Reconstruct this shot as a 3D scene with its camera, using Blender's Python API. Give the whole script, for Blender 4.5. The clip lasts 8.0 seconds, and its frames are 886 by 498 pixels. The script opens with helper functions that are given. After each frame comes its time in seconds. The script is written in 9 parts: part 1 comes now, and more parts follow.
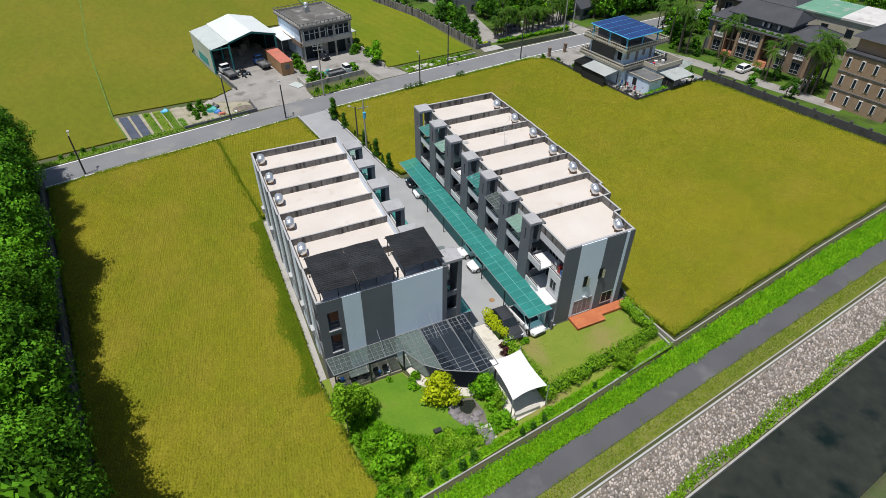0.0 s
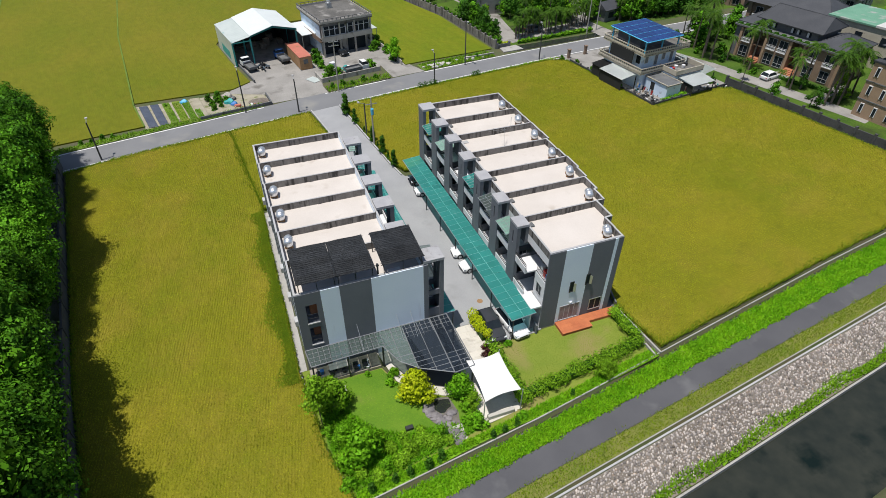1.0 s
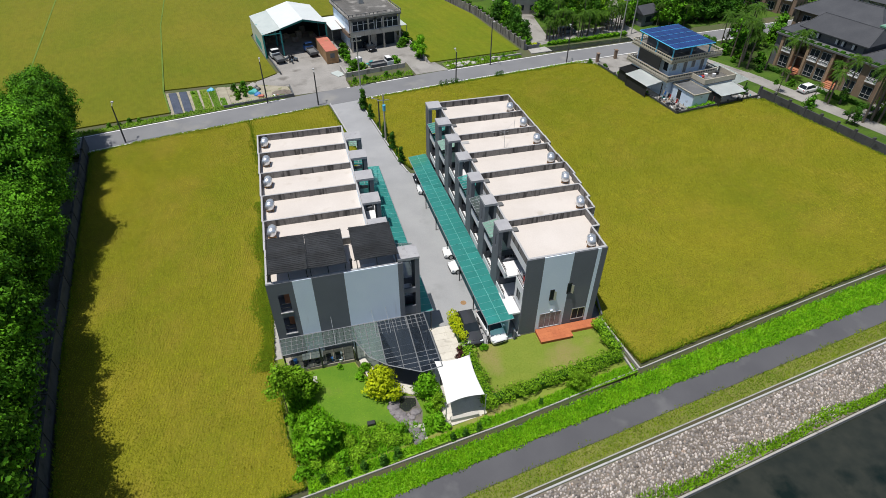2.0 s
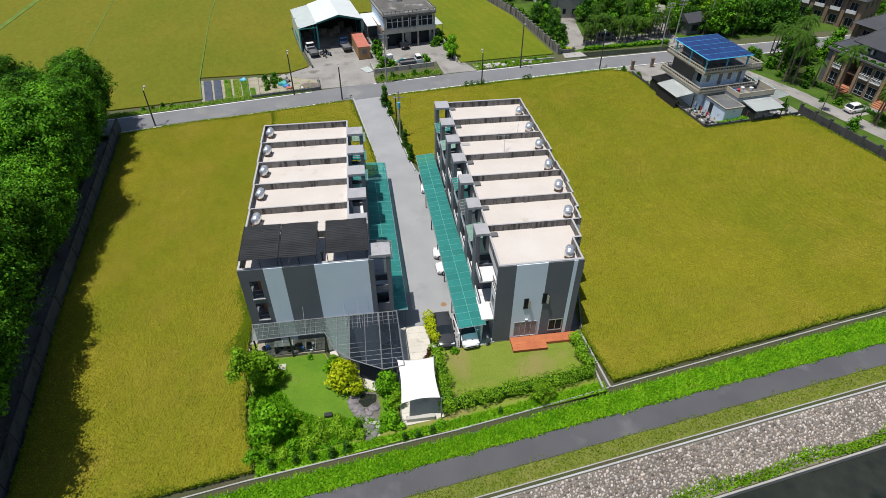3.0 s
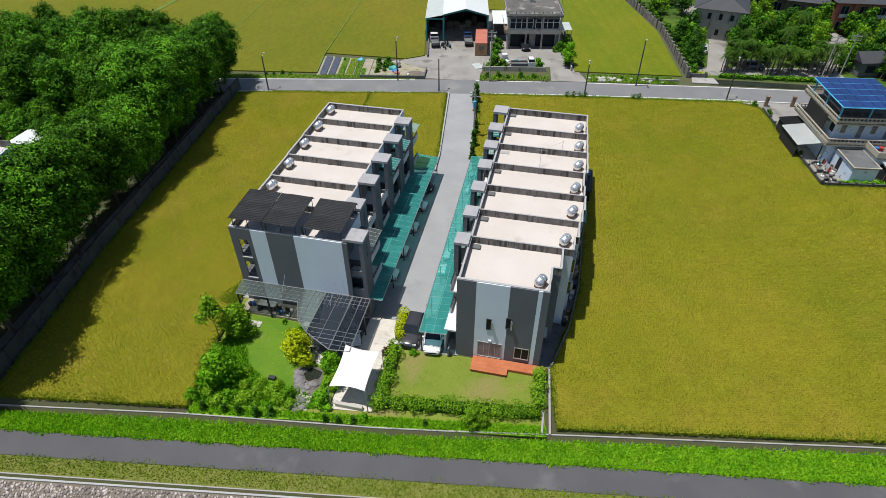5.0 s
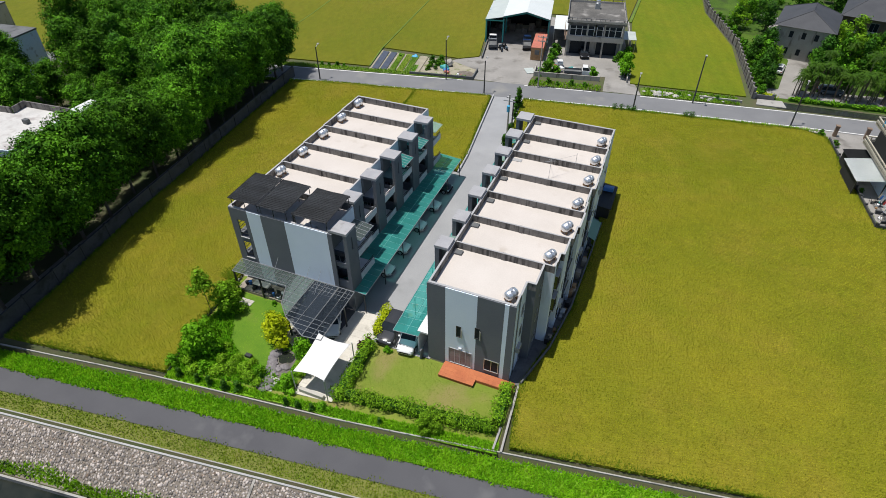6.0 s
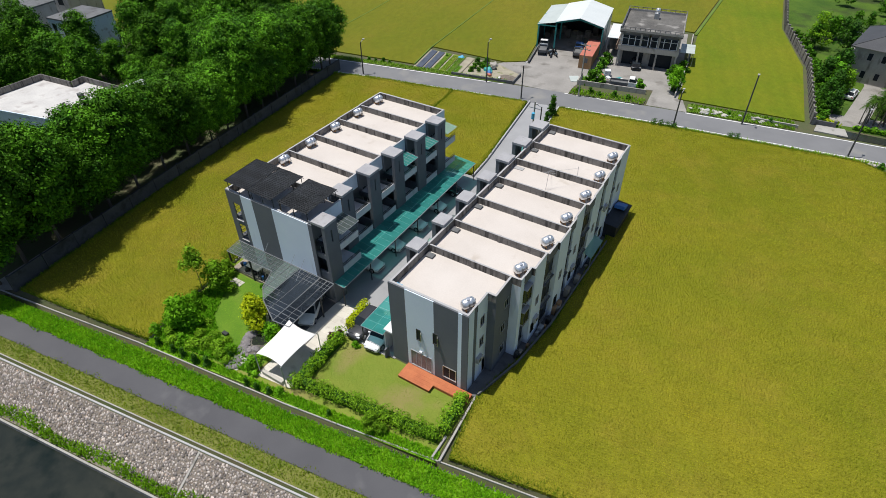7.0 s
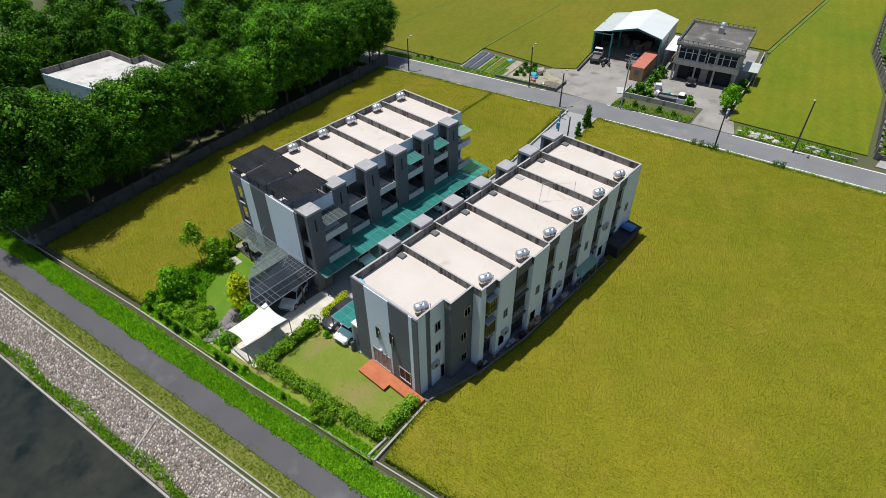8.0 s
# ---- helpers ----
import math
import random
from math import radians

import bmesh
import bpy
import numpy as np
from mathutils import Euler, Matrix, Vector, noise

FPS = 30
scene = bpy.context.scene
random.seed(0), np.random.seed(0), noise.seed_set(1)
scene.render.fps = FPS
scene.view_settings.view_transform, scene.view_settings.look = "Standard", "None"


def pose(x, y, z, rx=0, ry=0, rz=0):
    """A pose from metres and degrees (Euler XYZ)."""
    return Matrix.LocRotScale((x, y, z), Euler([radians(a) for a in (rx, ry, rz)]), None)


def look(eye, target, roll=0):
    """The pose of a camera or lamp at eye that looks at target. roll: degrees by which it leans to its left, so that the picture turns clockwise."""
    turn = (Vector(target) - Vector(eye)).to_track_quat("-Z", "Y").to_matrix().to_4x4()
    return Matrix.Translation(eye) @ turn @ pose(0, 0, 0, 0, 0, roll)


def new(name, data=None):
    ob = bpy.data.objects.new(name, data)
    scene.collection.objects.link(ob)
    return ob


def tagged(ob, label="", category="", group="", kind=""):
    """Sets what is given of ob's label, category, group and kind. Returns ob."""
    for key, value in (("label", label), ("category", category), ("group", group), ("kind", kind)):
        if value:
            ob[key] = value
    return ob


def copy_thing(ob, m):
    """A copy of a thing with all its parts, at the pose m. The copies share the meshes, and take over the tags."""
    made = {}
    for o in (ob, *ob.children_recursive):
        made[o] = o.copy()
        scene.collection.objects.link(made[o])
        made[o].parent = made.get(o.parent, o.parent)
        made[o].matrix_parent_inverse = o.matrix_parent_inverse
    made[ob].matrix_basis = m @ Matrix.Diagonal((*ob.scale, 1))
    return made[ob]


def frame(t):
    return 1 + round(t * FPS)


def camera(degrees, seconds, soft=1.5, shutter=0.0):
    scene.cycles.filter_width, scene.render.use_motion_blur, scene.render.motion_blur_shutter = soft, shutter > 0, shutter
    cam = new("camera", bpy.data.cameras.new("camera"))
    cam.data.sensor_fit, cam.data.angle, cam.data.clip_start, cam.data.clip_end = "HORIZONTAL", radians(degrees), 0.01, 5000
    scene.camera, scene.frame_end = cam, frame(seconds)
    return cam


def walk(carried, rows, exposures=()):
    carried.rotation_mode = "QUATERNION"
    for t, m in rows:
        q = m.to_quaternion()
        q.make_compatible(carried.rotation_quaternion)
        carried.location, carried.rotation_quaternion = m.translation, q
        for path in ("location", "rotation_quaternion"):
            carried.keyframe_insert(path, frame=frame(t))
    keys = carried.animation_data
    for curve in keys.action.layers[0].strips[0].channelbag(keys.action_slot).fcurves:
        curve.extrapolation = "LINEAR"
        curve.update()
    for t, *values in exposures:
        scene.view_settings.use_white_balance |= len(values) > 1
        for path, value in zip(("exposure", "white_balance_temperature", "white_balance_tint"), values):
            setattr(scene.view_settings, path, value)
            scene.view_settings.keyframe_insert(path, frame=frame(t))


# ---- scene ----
cam = camera(75.3, 8.0, soft=0.7)
PATH = [
    (0, (0.941, -0.291, 44.527), (1.588, 1.12, 43.266), 0.3),
    (0.5, (2.763, -1.169, 44.602), (3.371, 0.258, 43.339), 0.3),
    (1, (5.148, -2.097, 44.693), (5.692, -0.648, 43.427), 0.3),
    (1.5, (8.029, -3.014, 44.793), (8.5, -1.542, 43.523), 0.3),
    (3, (18.859, -5.184, 44.746), (19.068, -3.655, 43.474), 0.1),
    (3.5, (22.965, -5.414, 44.72), (23.056, -3.874, 43.447), 0.1),
    (4, (27.273, -5.254, 44.663), (27.222, -3.713, 43.389), 0.1),
    (4.5, (31.642, -4.643, 44.608), (31.448, -3.114, 43.333), 0.1),
    (5, (36.133, -3.568, 44.544), (35.798, -2.065, 43.268), -0.1),
    (6.5, (48.963, 1.892, 44.419), (48.251, 3.258, 43.144), -0.2),
    (7, (53.104, 4.509, 44.338), (52.28, 5.813, 43.064), -0.4),
    (7.5, (57.003, 7.477, 44.47), (56.075, 8.707, 43.194), -0.4),
    (8, (60.684, 10.768, 44.433), (59.65, 11.91, 43.158), -0.4),
]
walk(cam, [(t, look(eye, target, roll)) for t, eye, target, roll in PATH])

# ---- light ----
world = bpy.data.worlds.new("sky")
scene.world = world
world.use_nodes = True
wn = world.node_tree.nodes
sky = wn.new("ShaderNodeTexSky")
sky.sky_type, sky.sun_disc = "NISHITA", False
sky.sun_elevation, sky.sun_rotation = radians(75.3), radians(-109)
world.node_tree.links.new(sky.outputs[0], wn["Background"].inputs[0])
wn["Background"].inputs[1].default_value = 0.088
sun = new("sun", bpy.data.lights.new("sun", "SUN"))
sun.data.energy, sun.data.angle, sun.data.color = 4.6, radians(0.55), (1.0, 0.96, 0.9)
sun.matrix_basis = look((-2.4, -0.85, 9.6), (0, 0, 0))


# ---- materials ----
def mat(name, a, b, rough=0.8, metal=0.0, big=0.3, fine=6.0, bump=0.15, dist=0.03, each=0.0, island=0.0, alpha=1.0, leaf=0.0, spec=0.5, stain=None, stretch=(1, 1, 1)):
    """Colours a and b mixed by noise at two scales, with fine relief; each, island: how far single pieces differ in brightness; leaf: light let through."""
    m = bpy.data.materials.new(name)
    m.use_nodes = True
    n, l = m.node_tree.nodes, m.node_tree.links
    p = n["Principled BSDF"]
    geo, mapping = n.new("ShaderNodeNewGeometry"), n.new("ShaderNodeMapping")
    mapping.inputs["Scale"].default_value = stretch
    l.new(geo.outputs["Position"], mapping.inputs["Vector"])
    n1, n2, add = n.new("ShaderNodeTexNoise"), n.new("ShaderNodeTexNoise"), n.new("ShaderNodeMath")
    for node, s, d in ((n1, big, 3.0), (n2, fine, 4.0)):
        node.inputs["Scale"].default_value, node.inputs["Detail"].default_value = s, d
        l.new(mapping.outputs[0], node.inputs["Vector"])
    add.operation = "MULTIPLY_ADD"
    l.new(n1.outputs["Fac"], add.inputs[0])
    add.inputs[1].default_value = 0.6
    half = n.new("ShaderNodeMath")
    half.operation = "MULTIPLY"
    half.inputs[1].default_value = 0.4
    l.new(n2.outputs["Fac"], half.inputs[0])
    l.new(half.outputs[0], add.inputs[2])
    ramp = n.new("ShaderNodeMapRange")
    ramp.inputs["From Min"].default_value, ramp.inputs["From Max"].default_value = 0.35, 0.65
    l.new(add.outputs[0], ramp.inputs["Value"])
    mix = n.new("ShaderNodeMix")
    mix.data_type = "RGBA"
    mix.inputs["A"].default_value, mix.inputs["B"].default_value = (*a, 1), (*b, 1)
    l.new(ramp.outputs[0], mix.inputs["Factor"])
    colour = mix.outputs["Result"]
    if stain:
        n3, r3, m3 = n.new("ShaderNodeTexNoise"), n.new("ShaderNodeMapRange"), n.new("ShaderNodeMix")
        n3.inputs["Scale"].default_value, n3.inputs["Detail"].default_value = stain[1], 5.0
        mp3 = n.new("ShaderNodeMapping")
        mp3.inputs["Scale"].default_value = stain[3] if len(stain) > 3 else (1, 1, 1)
        l.new(geo.outputs["Position"], mp3.inputs["Vector"])
        l.new(mp3.outputs[0], n3.inputs["Vector"])
        r3.inputs["From Min"].default_value, r3.inputs["From Max"].default_value = stain[2], stain[2] + 0.14
        l.new(n3.outputs["Fac"], r3.inputs["Value"])
        m3.data_type = "RGBA"
        l.new(colour, m3.inputs["A"])
        m3.inputs["B"].default_value = (*stain[0], 1)
        l.new(r3.outputs[0], m3.inputs["Factor"])
        colour = m3.outputs["Result"]
    for amount, source in ((each, "ShaderNodeObjectInfo"), (island, "ShaderNodeNewGeometry")):
        if amount:
            src, hsv, rng = n.new(source), n.new("ShaderNodeHueSaturation"), n.new("ShaderNodeMapRange")
            rng.inputs["To Min"].default_value, rng.inputs["To Max"].default_value = 1 - amount, 1 + amount
            l.new(src.outputs["Random" if source == "ShaderNodeObjectInfo" else "Random Per Island"], rng.inputs["Value"])
            l.new(rng.outputs[0], hsv.inputs["Value"])
            l.new(colour, hsv.inputs["Color"])
            colour = hsv.outputs["Color"]
    l.new(colour, p.inputs["Base Color"])
    p.inputs["Roughness"].default_value, p.inputs["Metallic"].default_value = rough, metal
    p.inputs["Specular IOR Level"].default_value = spec
    p.inputs["Alpha"].default_value = alpha
    if bump:
        bp = n.new("ShaderNodeBump")
        bp.inputs["Strength"].default_value, bp.inputs["Distance"].default_value = bump, dist
        l.new(n2.outputs["Fac"], bp.inputs["Height"])
        l.new(bp.outputs[0], p.inputs["Normal"])
    if leaf:
        tr, ms = n.new("ShaderNodeBsdfTranslucent"), n.new("ShaderNodeMixShader")
        l.new(colour, tr.inputs["Color"])
        ms.inputs[0].default_value = leaf
        l.new(p.outputs[0], ms.inputs[1])
        l.new(tr.outputs[0], ms.inputs[2])
        l.new(ms.outputs[0], n["Material Output"].inputs["Surface"])
    return m


def glass(name, colour, rough=0.08, through_part=0.5):
    """A tinted sheet: part of the light goes straight through in its colour."""
    m = bpy.data.materials.new(name)
    m.use_nodes = True
    n, l = m.node_tree.nodes, m.node_tree.links
    p = n["Principled BSDF"]
    p.inputs["Roughness"].default_value = rough
    src, hsv, rng = n.new("ShaderNodeObjectInfo"), n.new("ShaderNodeHueSaturation"), n.new("ShaderNodeMapRange")
    rng.inputs["To Min"].default_value, rng.inputs["To Max"].default_value = 0.93, 1.07
    hsv.inputs["Color"].default_value = (*colour, 1)
    l.new(src.outputs["Random"], rng.inputs["Value"])
    l.new(rng.outputs[0], hsv.inputs["Value"])
    l.new(hsv.outputs["Color"], p.inputs["Base Color"])
    tr, ms = n.new("ShaderNodeBsdfTransparent"), n.new("ShaderNodeMixShader")
    tr.inputs["Color"].default_value = (*[c ** 0.5 for c in colour], 1)
    ms.inputs[0].default_value = through_part
    l.new(p.outputs[0], ms.inputs[1])
    l.new(tr.outputs[0], ms.inputs[2])
    l.new(ms.outputs[0], n["Material Output"].inputs["Surface"])
    return m


def crop(name, green, yellow, ochre, angle, pitch, leaf=0.0, island=0.0, bump=0.0, size=1.0, ripe=0.48, rows=0.05):
    """Ripening rice: green, yellow and ochre patches of several sizes, faint planting rows along angle."""
    m = bpy.data.materials.new(name)
    m.use_nodes = True
    n, l = m.node_tree.nodes, m.node_tree.links
    p = n["Principled BSDF"]
    geo, turn = n.new("ShaderNodeNewGeometry"), n.new("ShaderNodeMapping")
    turn.inputs["Rotation"].default_value = (0, 0, -angle)
    l.new(geo.outputs["Position"], turn.inputs["Vector"])

    def noise(scale, detail, stretch=(1, 1, 1), rough=0.55):
        t, mp = n.new("ShaderNodeTexNoise"), n.new("ShaderNodeMapping")
        t.inputs["Scale"].default_value, t.inputs["Detail"].default_value, t.inputs["Roughness"].default_value = scale * size, detail, rough
        mp.inputs["Scale"].default_value = stretch
        l.new(turn.outputs[0], mp.inputs["Vector"])
        l.new(mp.outputs[0], t.inputs["Vector"])
        return t.outputs["Fac"]

    def spread(value, lo, hi, a=0.0, b=1.0):
        r = n.new("ShaderNodeMapRange")
        for key, v in (("From Min", lo), ("From Max", hi), ("To Min", a), ("To Max", b)):
            r.inputs[key].default_value = v
        l.new(value, r.inputs["Value"])
        return r.outputs[0]

    def blend(fac, a, b):
        x = n.new("ShaderNodeMix")
        x.data_type = "RGBA"
        for key, v in (("A", a), ("B", b)):
            if isinstance(v, tuple):
                x.inputs[key].default_value = (*v, 1)
            else:
                l.new(v, x.inputs[key])
        l.new(fac, x.inputs["Factor"])
        return x.outputs["Result"]

    def tone(value, colour):
        h = n.new("ShaderNodeHueSaturation")
        l.new(value, h.inputs["Value"])
        l.new(colour, h.inputs["Color"])
        return h.outputs["Color"]

    c = blend(spread(noise(0.05, 8, (0.7, 1, 1), 0.65), 0.30, 0.66), green, yellow)
    c = blend(spread(noise(0.13, 8, (0.8, 1, 1), 0.72), ripe, ripe + 0.37), c, ochre)
    c = blend(spread(noise(0.10, 4, (0.3, 1, 1)), 0.56, 0.85, 0.0, 0.5), c, green)
    c = tone(spread(noise(1.6, 5, (0.6, 1, 1), 0.75), 0.3, 0.7, 0.86, 1.13), c)
    wave = n.new("ShaderNodeTexWave")
    wave.bands_direction = "Y"
    wave.inputs["Scale"].default_value, wave.inputs["Distortion"].default_value, wave.inputs["Detail"].default_value = 0.314 / pitch, 1.2, 2.0
    l.new(turn.outputs[0], wave.inputs["Vector"])
    c = tone(spread(wave.outputs["Fac"], 0.0, 1.0, 1 - rows, 1 + rows), c)
    fine = noise(9.0, 2, (0.7, 1, 1))
    c = tone(spread(fine, 0.3, 0.7, 0.92, 1.08), c)
    if island:
        src = n.new("ShaderNodeNewGeometry")
        c = tone(spread(src.outputs["Random Per Island"], 0, 1, 1 - island, 1 + island), c)
    l.new(c, p.inputs["Base Color"])
    p.inputs["Roughness"].default_value, p.inputs["Specular IOR Level"].default_value = 0.85, 0.15
    if bump:
        bp = n.new("ShaderNodeBump")
        bp.inputs["Strength"].default_value, bp.inputs["Distance"].default_value = bump, 0.12
        l.new(fine, bp.inputs["Height"])
        l.new(bp.outputs[0], p.inputs["Normal"])
    if leaf:
        tr, ms = n.new("ShaderNodeBsdfTranslucent"), n.new("ShaderNodeMixShader")
        l.new(c, tr.inputs["Color"])
        ms.inputs[0].default_value = leaf
        l.new(p.outputs[0], ms.inputs[1])
        l.new(tr.outputs[0], ms.inputs[2])
        l.new(ms.outputs[0], n["Material Output"].inputs["Surface"])
    return m


M = {
    "soil": mat("soil", (0.10, 0.085, 0.05), (0.06, 0.09, 0.025), 0.95, fine=3, bump=0.5, dist=0.08),
    # field sheets darker than their tufts: shade between plants put into the colour
    "rice": crop("rice", (0.155, 0.17, 0.009), (0.215, 0.20, 0.013), (0.24, 0.195, 0.024), radians(12), 0.25, bump=0.5),
    "rice_tuft": crop("rice_tuft", (0.26, 0.315, 0.016), (0.40, 0.372, 0.03), (0.46, 0.375, 0.055), radians(12), 0.25, leaf=0.48, island=0.5),
    "rice_ripe": crop("rice_ripe", (0.15, 0.165, 0.009), (0.205, 0.19, 0.013), (0.235, 0.188, 0.025), radians(80), 0.27, bump=0.5, ripe=0.45),
    "rice_ripe_tuft": crop("rice_ripe_tuft", (0.265, 0.325, 0.016), (0.405, 0.375, 0.028), (0.47, 0.38, 0.055), radians(80), 0.27, leaf=0.48, island=0.5, ripe=0.45),
    # darkened for the shade of rice plants, as no tufts stand there
    "rice_far": crop("rice_far", (0.108, 0.135, 0.006), (0.155, 0.150, 0.011), (0.172, 0.15, 0.014), radians(100), 0.5, bump=0.8, size=0.6, rows=0.02),
    "estate_green": mat("estate_green", (0.035, 0.08, 0.010), (0.085, 0.15, 0.016), 0.9, big=0.18, fine=3.0, bump=0.9, dist=0.1, spec=0.2, stain=((0.035, 0.05, 0.015), 0.14, 0.52)),
    "roof_pale": mat("roof_pale", (0.46, 0.45, 0.44), (0.58, 0.57, 0.55), 0.9, big=0.4, fine=5, bump=0.1, stain=((0.36, 0.33, 0.32), 0.5, 0.56)),
    "rice_green": crop("rice_green", (0.095, 0.152, 0.005), (0.150, 0.172, 0.008), (0.18, 0.178, 0.012), radians(104), 2.6, bump=0.6, size=0.9, rows=0.03),
    "edge_grass": mat("edge_grass", (0.14, 0.24, 0.010), (0.23, 0.30, 0.014), 0.8, big=0.3, fine=3, bump=0, island=0.25, leaf=0.25, spec=0.2),
    "bund": mat("bund", (0.075, 0.135, 0.012), (0.13, 0.20, 0.02), 0.9, fine=5, bump=0.8, dist=0.1),
    "verge": mat("verge", (0.10, 0.25, 0.008), (0.19, 0.38, 0.014), 0.8, big=0.5, fine=4, bump=0.9, dist=0.15, spec=0.2, stain=((0.15, 0.20, 0.03), 0.5, 0.60)),
    "verge_dry": mat("verge_dry", (0.11, 0.15, 0.02), (0.19, 0.19, 0.05), 0.85, big=0.5, fine=5, bump=0.7, dist=0.06, spec=0.2),
    "lawn": mat("lawn", (0.135, 0.20, 0.022), (0.21, 0.25, 0.04), 0.85, big=0.30, fine=6, bump=0.6, dist=0.04, spec=0.2, stain=((0.235, 0.215, 0.07), 0.22, 0.53)),
    "lawn_green": mat("lawn_green", (0.075, 0.175, 0.012), (0.13, 0.23, 0.018), 0.85, big=0.35, fine=6, bump=0.6, dist=0.04, spec=0.2, stain=((0.16, 0.19, 0.04), 0.3, 0.57)),
    "asphalt": mat("asphalt", (0.072, 0.072, 0.08), (0.092, 0.092, 0.10), 0.9, big=0.25, fine=25, bump=0.2, dist=0.01, stain=((0.12, 0.12, 0.125), 0.3, 0.60)),
    "road": mat("road", (0.155, 0.158, 0.166), (0.195, 0.198, 0.205), 0.9, big=0.2, fine=20, bump=0.2, dist=0.01, stain=((0.24, 0.235, 0.22), 0.15, 0.60)),
    "lane": mat("lane", (0.265, 0.27, 0.28), (0.325, 0.33, 0.34), 0.85, big=0.25, fine=14, bump=0.1, dist=0.01, stain=((0.25, 0.255, 0.26), 0.3, 0.6)),
    "yard": mat("yard", (0.22, 0.21, 0.195), (0.32, 0.305, 0.285), 0.9, big=0.25, fine=8, bump=0.1, dist=0.01, stain=((0.15, 0.14, 0.125), 0.3, 0.56)),
    "concrete": mat("concrete", (0.30, 0.29, 0.27), (0.38, 0.37, 0.35), 0.9, fine=8, bump=0.15, dist=0.01, stain=((0.16, 0.155, 0.14), 0.8, 0.60)),
    "parapet": mat("parapet", (0.135, 0.125, 0.118), (0.24, 0.225, 0.21), 0.9, big=0.7, fine=5, bump=0.15, dist=0.01, stain=((0.05, 0.046, 0.043), 2.6, 0.50, (1, 1, 0.10))),
    "coping": mat("coping", (0.34, 0.34, 0.345), (0.42, 0.42, 0.425), 0.85, fine=8, bump=0.1, dist=0.01, stain=((0.30, 0.30, 0.30), 1.5, 0.6)),
    "roof": mat("roof", (0.525, 0.48, 0.44), (0.59, 0.545, 0.505), 0.85, big=0.35, fine=7, bump=0.08, dist=0.01, stain=((0.47, 0.42, 0.37), 0.55, 0.63)),
    "wall_light": mat("wall_light", (0.66, 0.745, 0.85), (0.72, 0.80, 0.89), 0.85, big=0.4, fine=9, bump=0.08, dist=0.006, stain=((0.49, 0.51, 0.55), 0.7, 0.62, (1, 1, 0.15))),
    "wall_white": mat("wall_white", (0.62, 0.63, 0.65), (0.70, 0.70, 0.71), 0.85, big=0.4, fine=9, bump=0.08, dist=0.006, stain=((0.42, 0.41, 0.40), 0.9, 0.62, (1, 1, 0.2))),
    "wall_dark": mat("wall_dark", (0.118, 0.128, 0.146), (0.142, 0.152, 0.17), 0.85, big=0.4, fine=9, bump=0.08, dist=0.006, stain=((0.175, 0.18, 0.19), 0.6, 0.63, (1, 1, 0.2))),
    "tower_top": mat("tower_top", (0.30, 0.30, 0.32), (0.37, 0.37, 0.38), 0.9, big=0.8, fine=8, bump=0.1, dist=0.01, stain=((0.23, 0.22, 0.22), 1.5, 0.6)),
    # dark wall colour with the shade of balconies and bays put into it
    "recess": mat("recess", (0.10, 0.10, 0.105), (0.15, 0.15, 0.155), 0.8, fine=6, bump=0.05),
    "pane": mat("pane", (0.014, 0.019, 0.025), (0.024, 0.032, 0.04), 0.3, fine=2, bump=0.02, dist=0.002, spec=0.1),
    # yellow-green reflection of the rice put into the pane colour
    "reflect_glass": mat("reflect_glass", (0.06, 0.065, 0.012), (0.15, 0.16, 0.025), 0.15, big=0.9, fine=3, bump=0.0, spec=0.5),
    # pale grey carries the terrace door's reflections in its base colour
    "blind": mat("blind", (0.16, 0.17, 0.18), (0.26, 0.27, 0.28), 0.25, big=1.2, fine=5, bump=0.02, spec=0.4),
    "alu": mat("alu", (0.45, 0.46, 0.47), (0.55, 0.56, 0.57), 0.4, 0.7, bump=0.02),
    "dark_metal": mat("dark_metal", (0.025, 0.027, 0.03), (0.045, 0.047, 0.05), 0.5, 0.3, bump=0.05),
    "steel": mat("steel", (0.72, 0.74, 0.77), (0.82, 0.84, 0.87), 0.34, 0.8, fine=3, bump=0.04, dist=0.01),
    "frame_grey": mat("frame_grey", (0.20, 0.21, 0.22), (0.28, 0.29, 0.30), 0.5, 0.3, bump=0.04),
    "ditch_bed": mat("ditch_bed", (0.022, 0.02, 0.015), (0.04, 0.035, 0.025), 0.5, big=0.4, fine=4, bump=0.2),
    "lawn_blade": mat("lawn_blade", (0.17, 0.25, 0.022), (0.25, 0.30, 0.04), 0.8, big=0.35, fine=3, bump=0, island=0.15, leaf=0.3, spec=0.2),
    "galv": mat("galv", (0.36, 0.38, 0.40), (0.46, 0.48, 0.50), 0.45, 0.6, bump=0.04),
    "canopy": glass("canopy", (0.09, 0.47, 0.43), 0.3, 0.44),
    "canopy_joint": glass("canopy_joint", (0.22, 0.60, 0.55), 0.3, 0.2),
    "canopy_pale": glass("canopy_pale", (0.38, 0.62, 0.52), 0.3, 0.25),
    "canopy_smoke": glass("canopy_smoke", (0.22, 0.27, 0.26), 0.2, 0.55),
    "pergola_film": glass("pergola_film", (0.05, 0.065, 0.085), 0.12, 0.5),
    "pergola_glass": glass("pergola_glass", (0.30, 0.38, 0.36), 0.1, 0.72),
    "shade_net": mat("shade_net", (0.022, 0.026, 0.032), (0.048, 0.054, 0.063), 0.6, big=0.8, fine=12, bump=0.3, dist=0.03, each=0.3, spec=0.3),
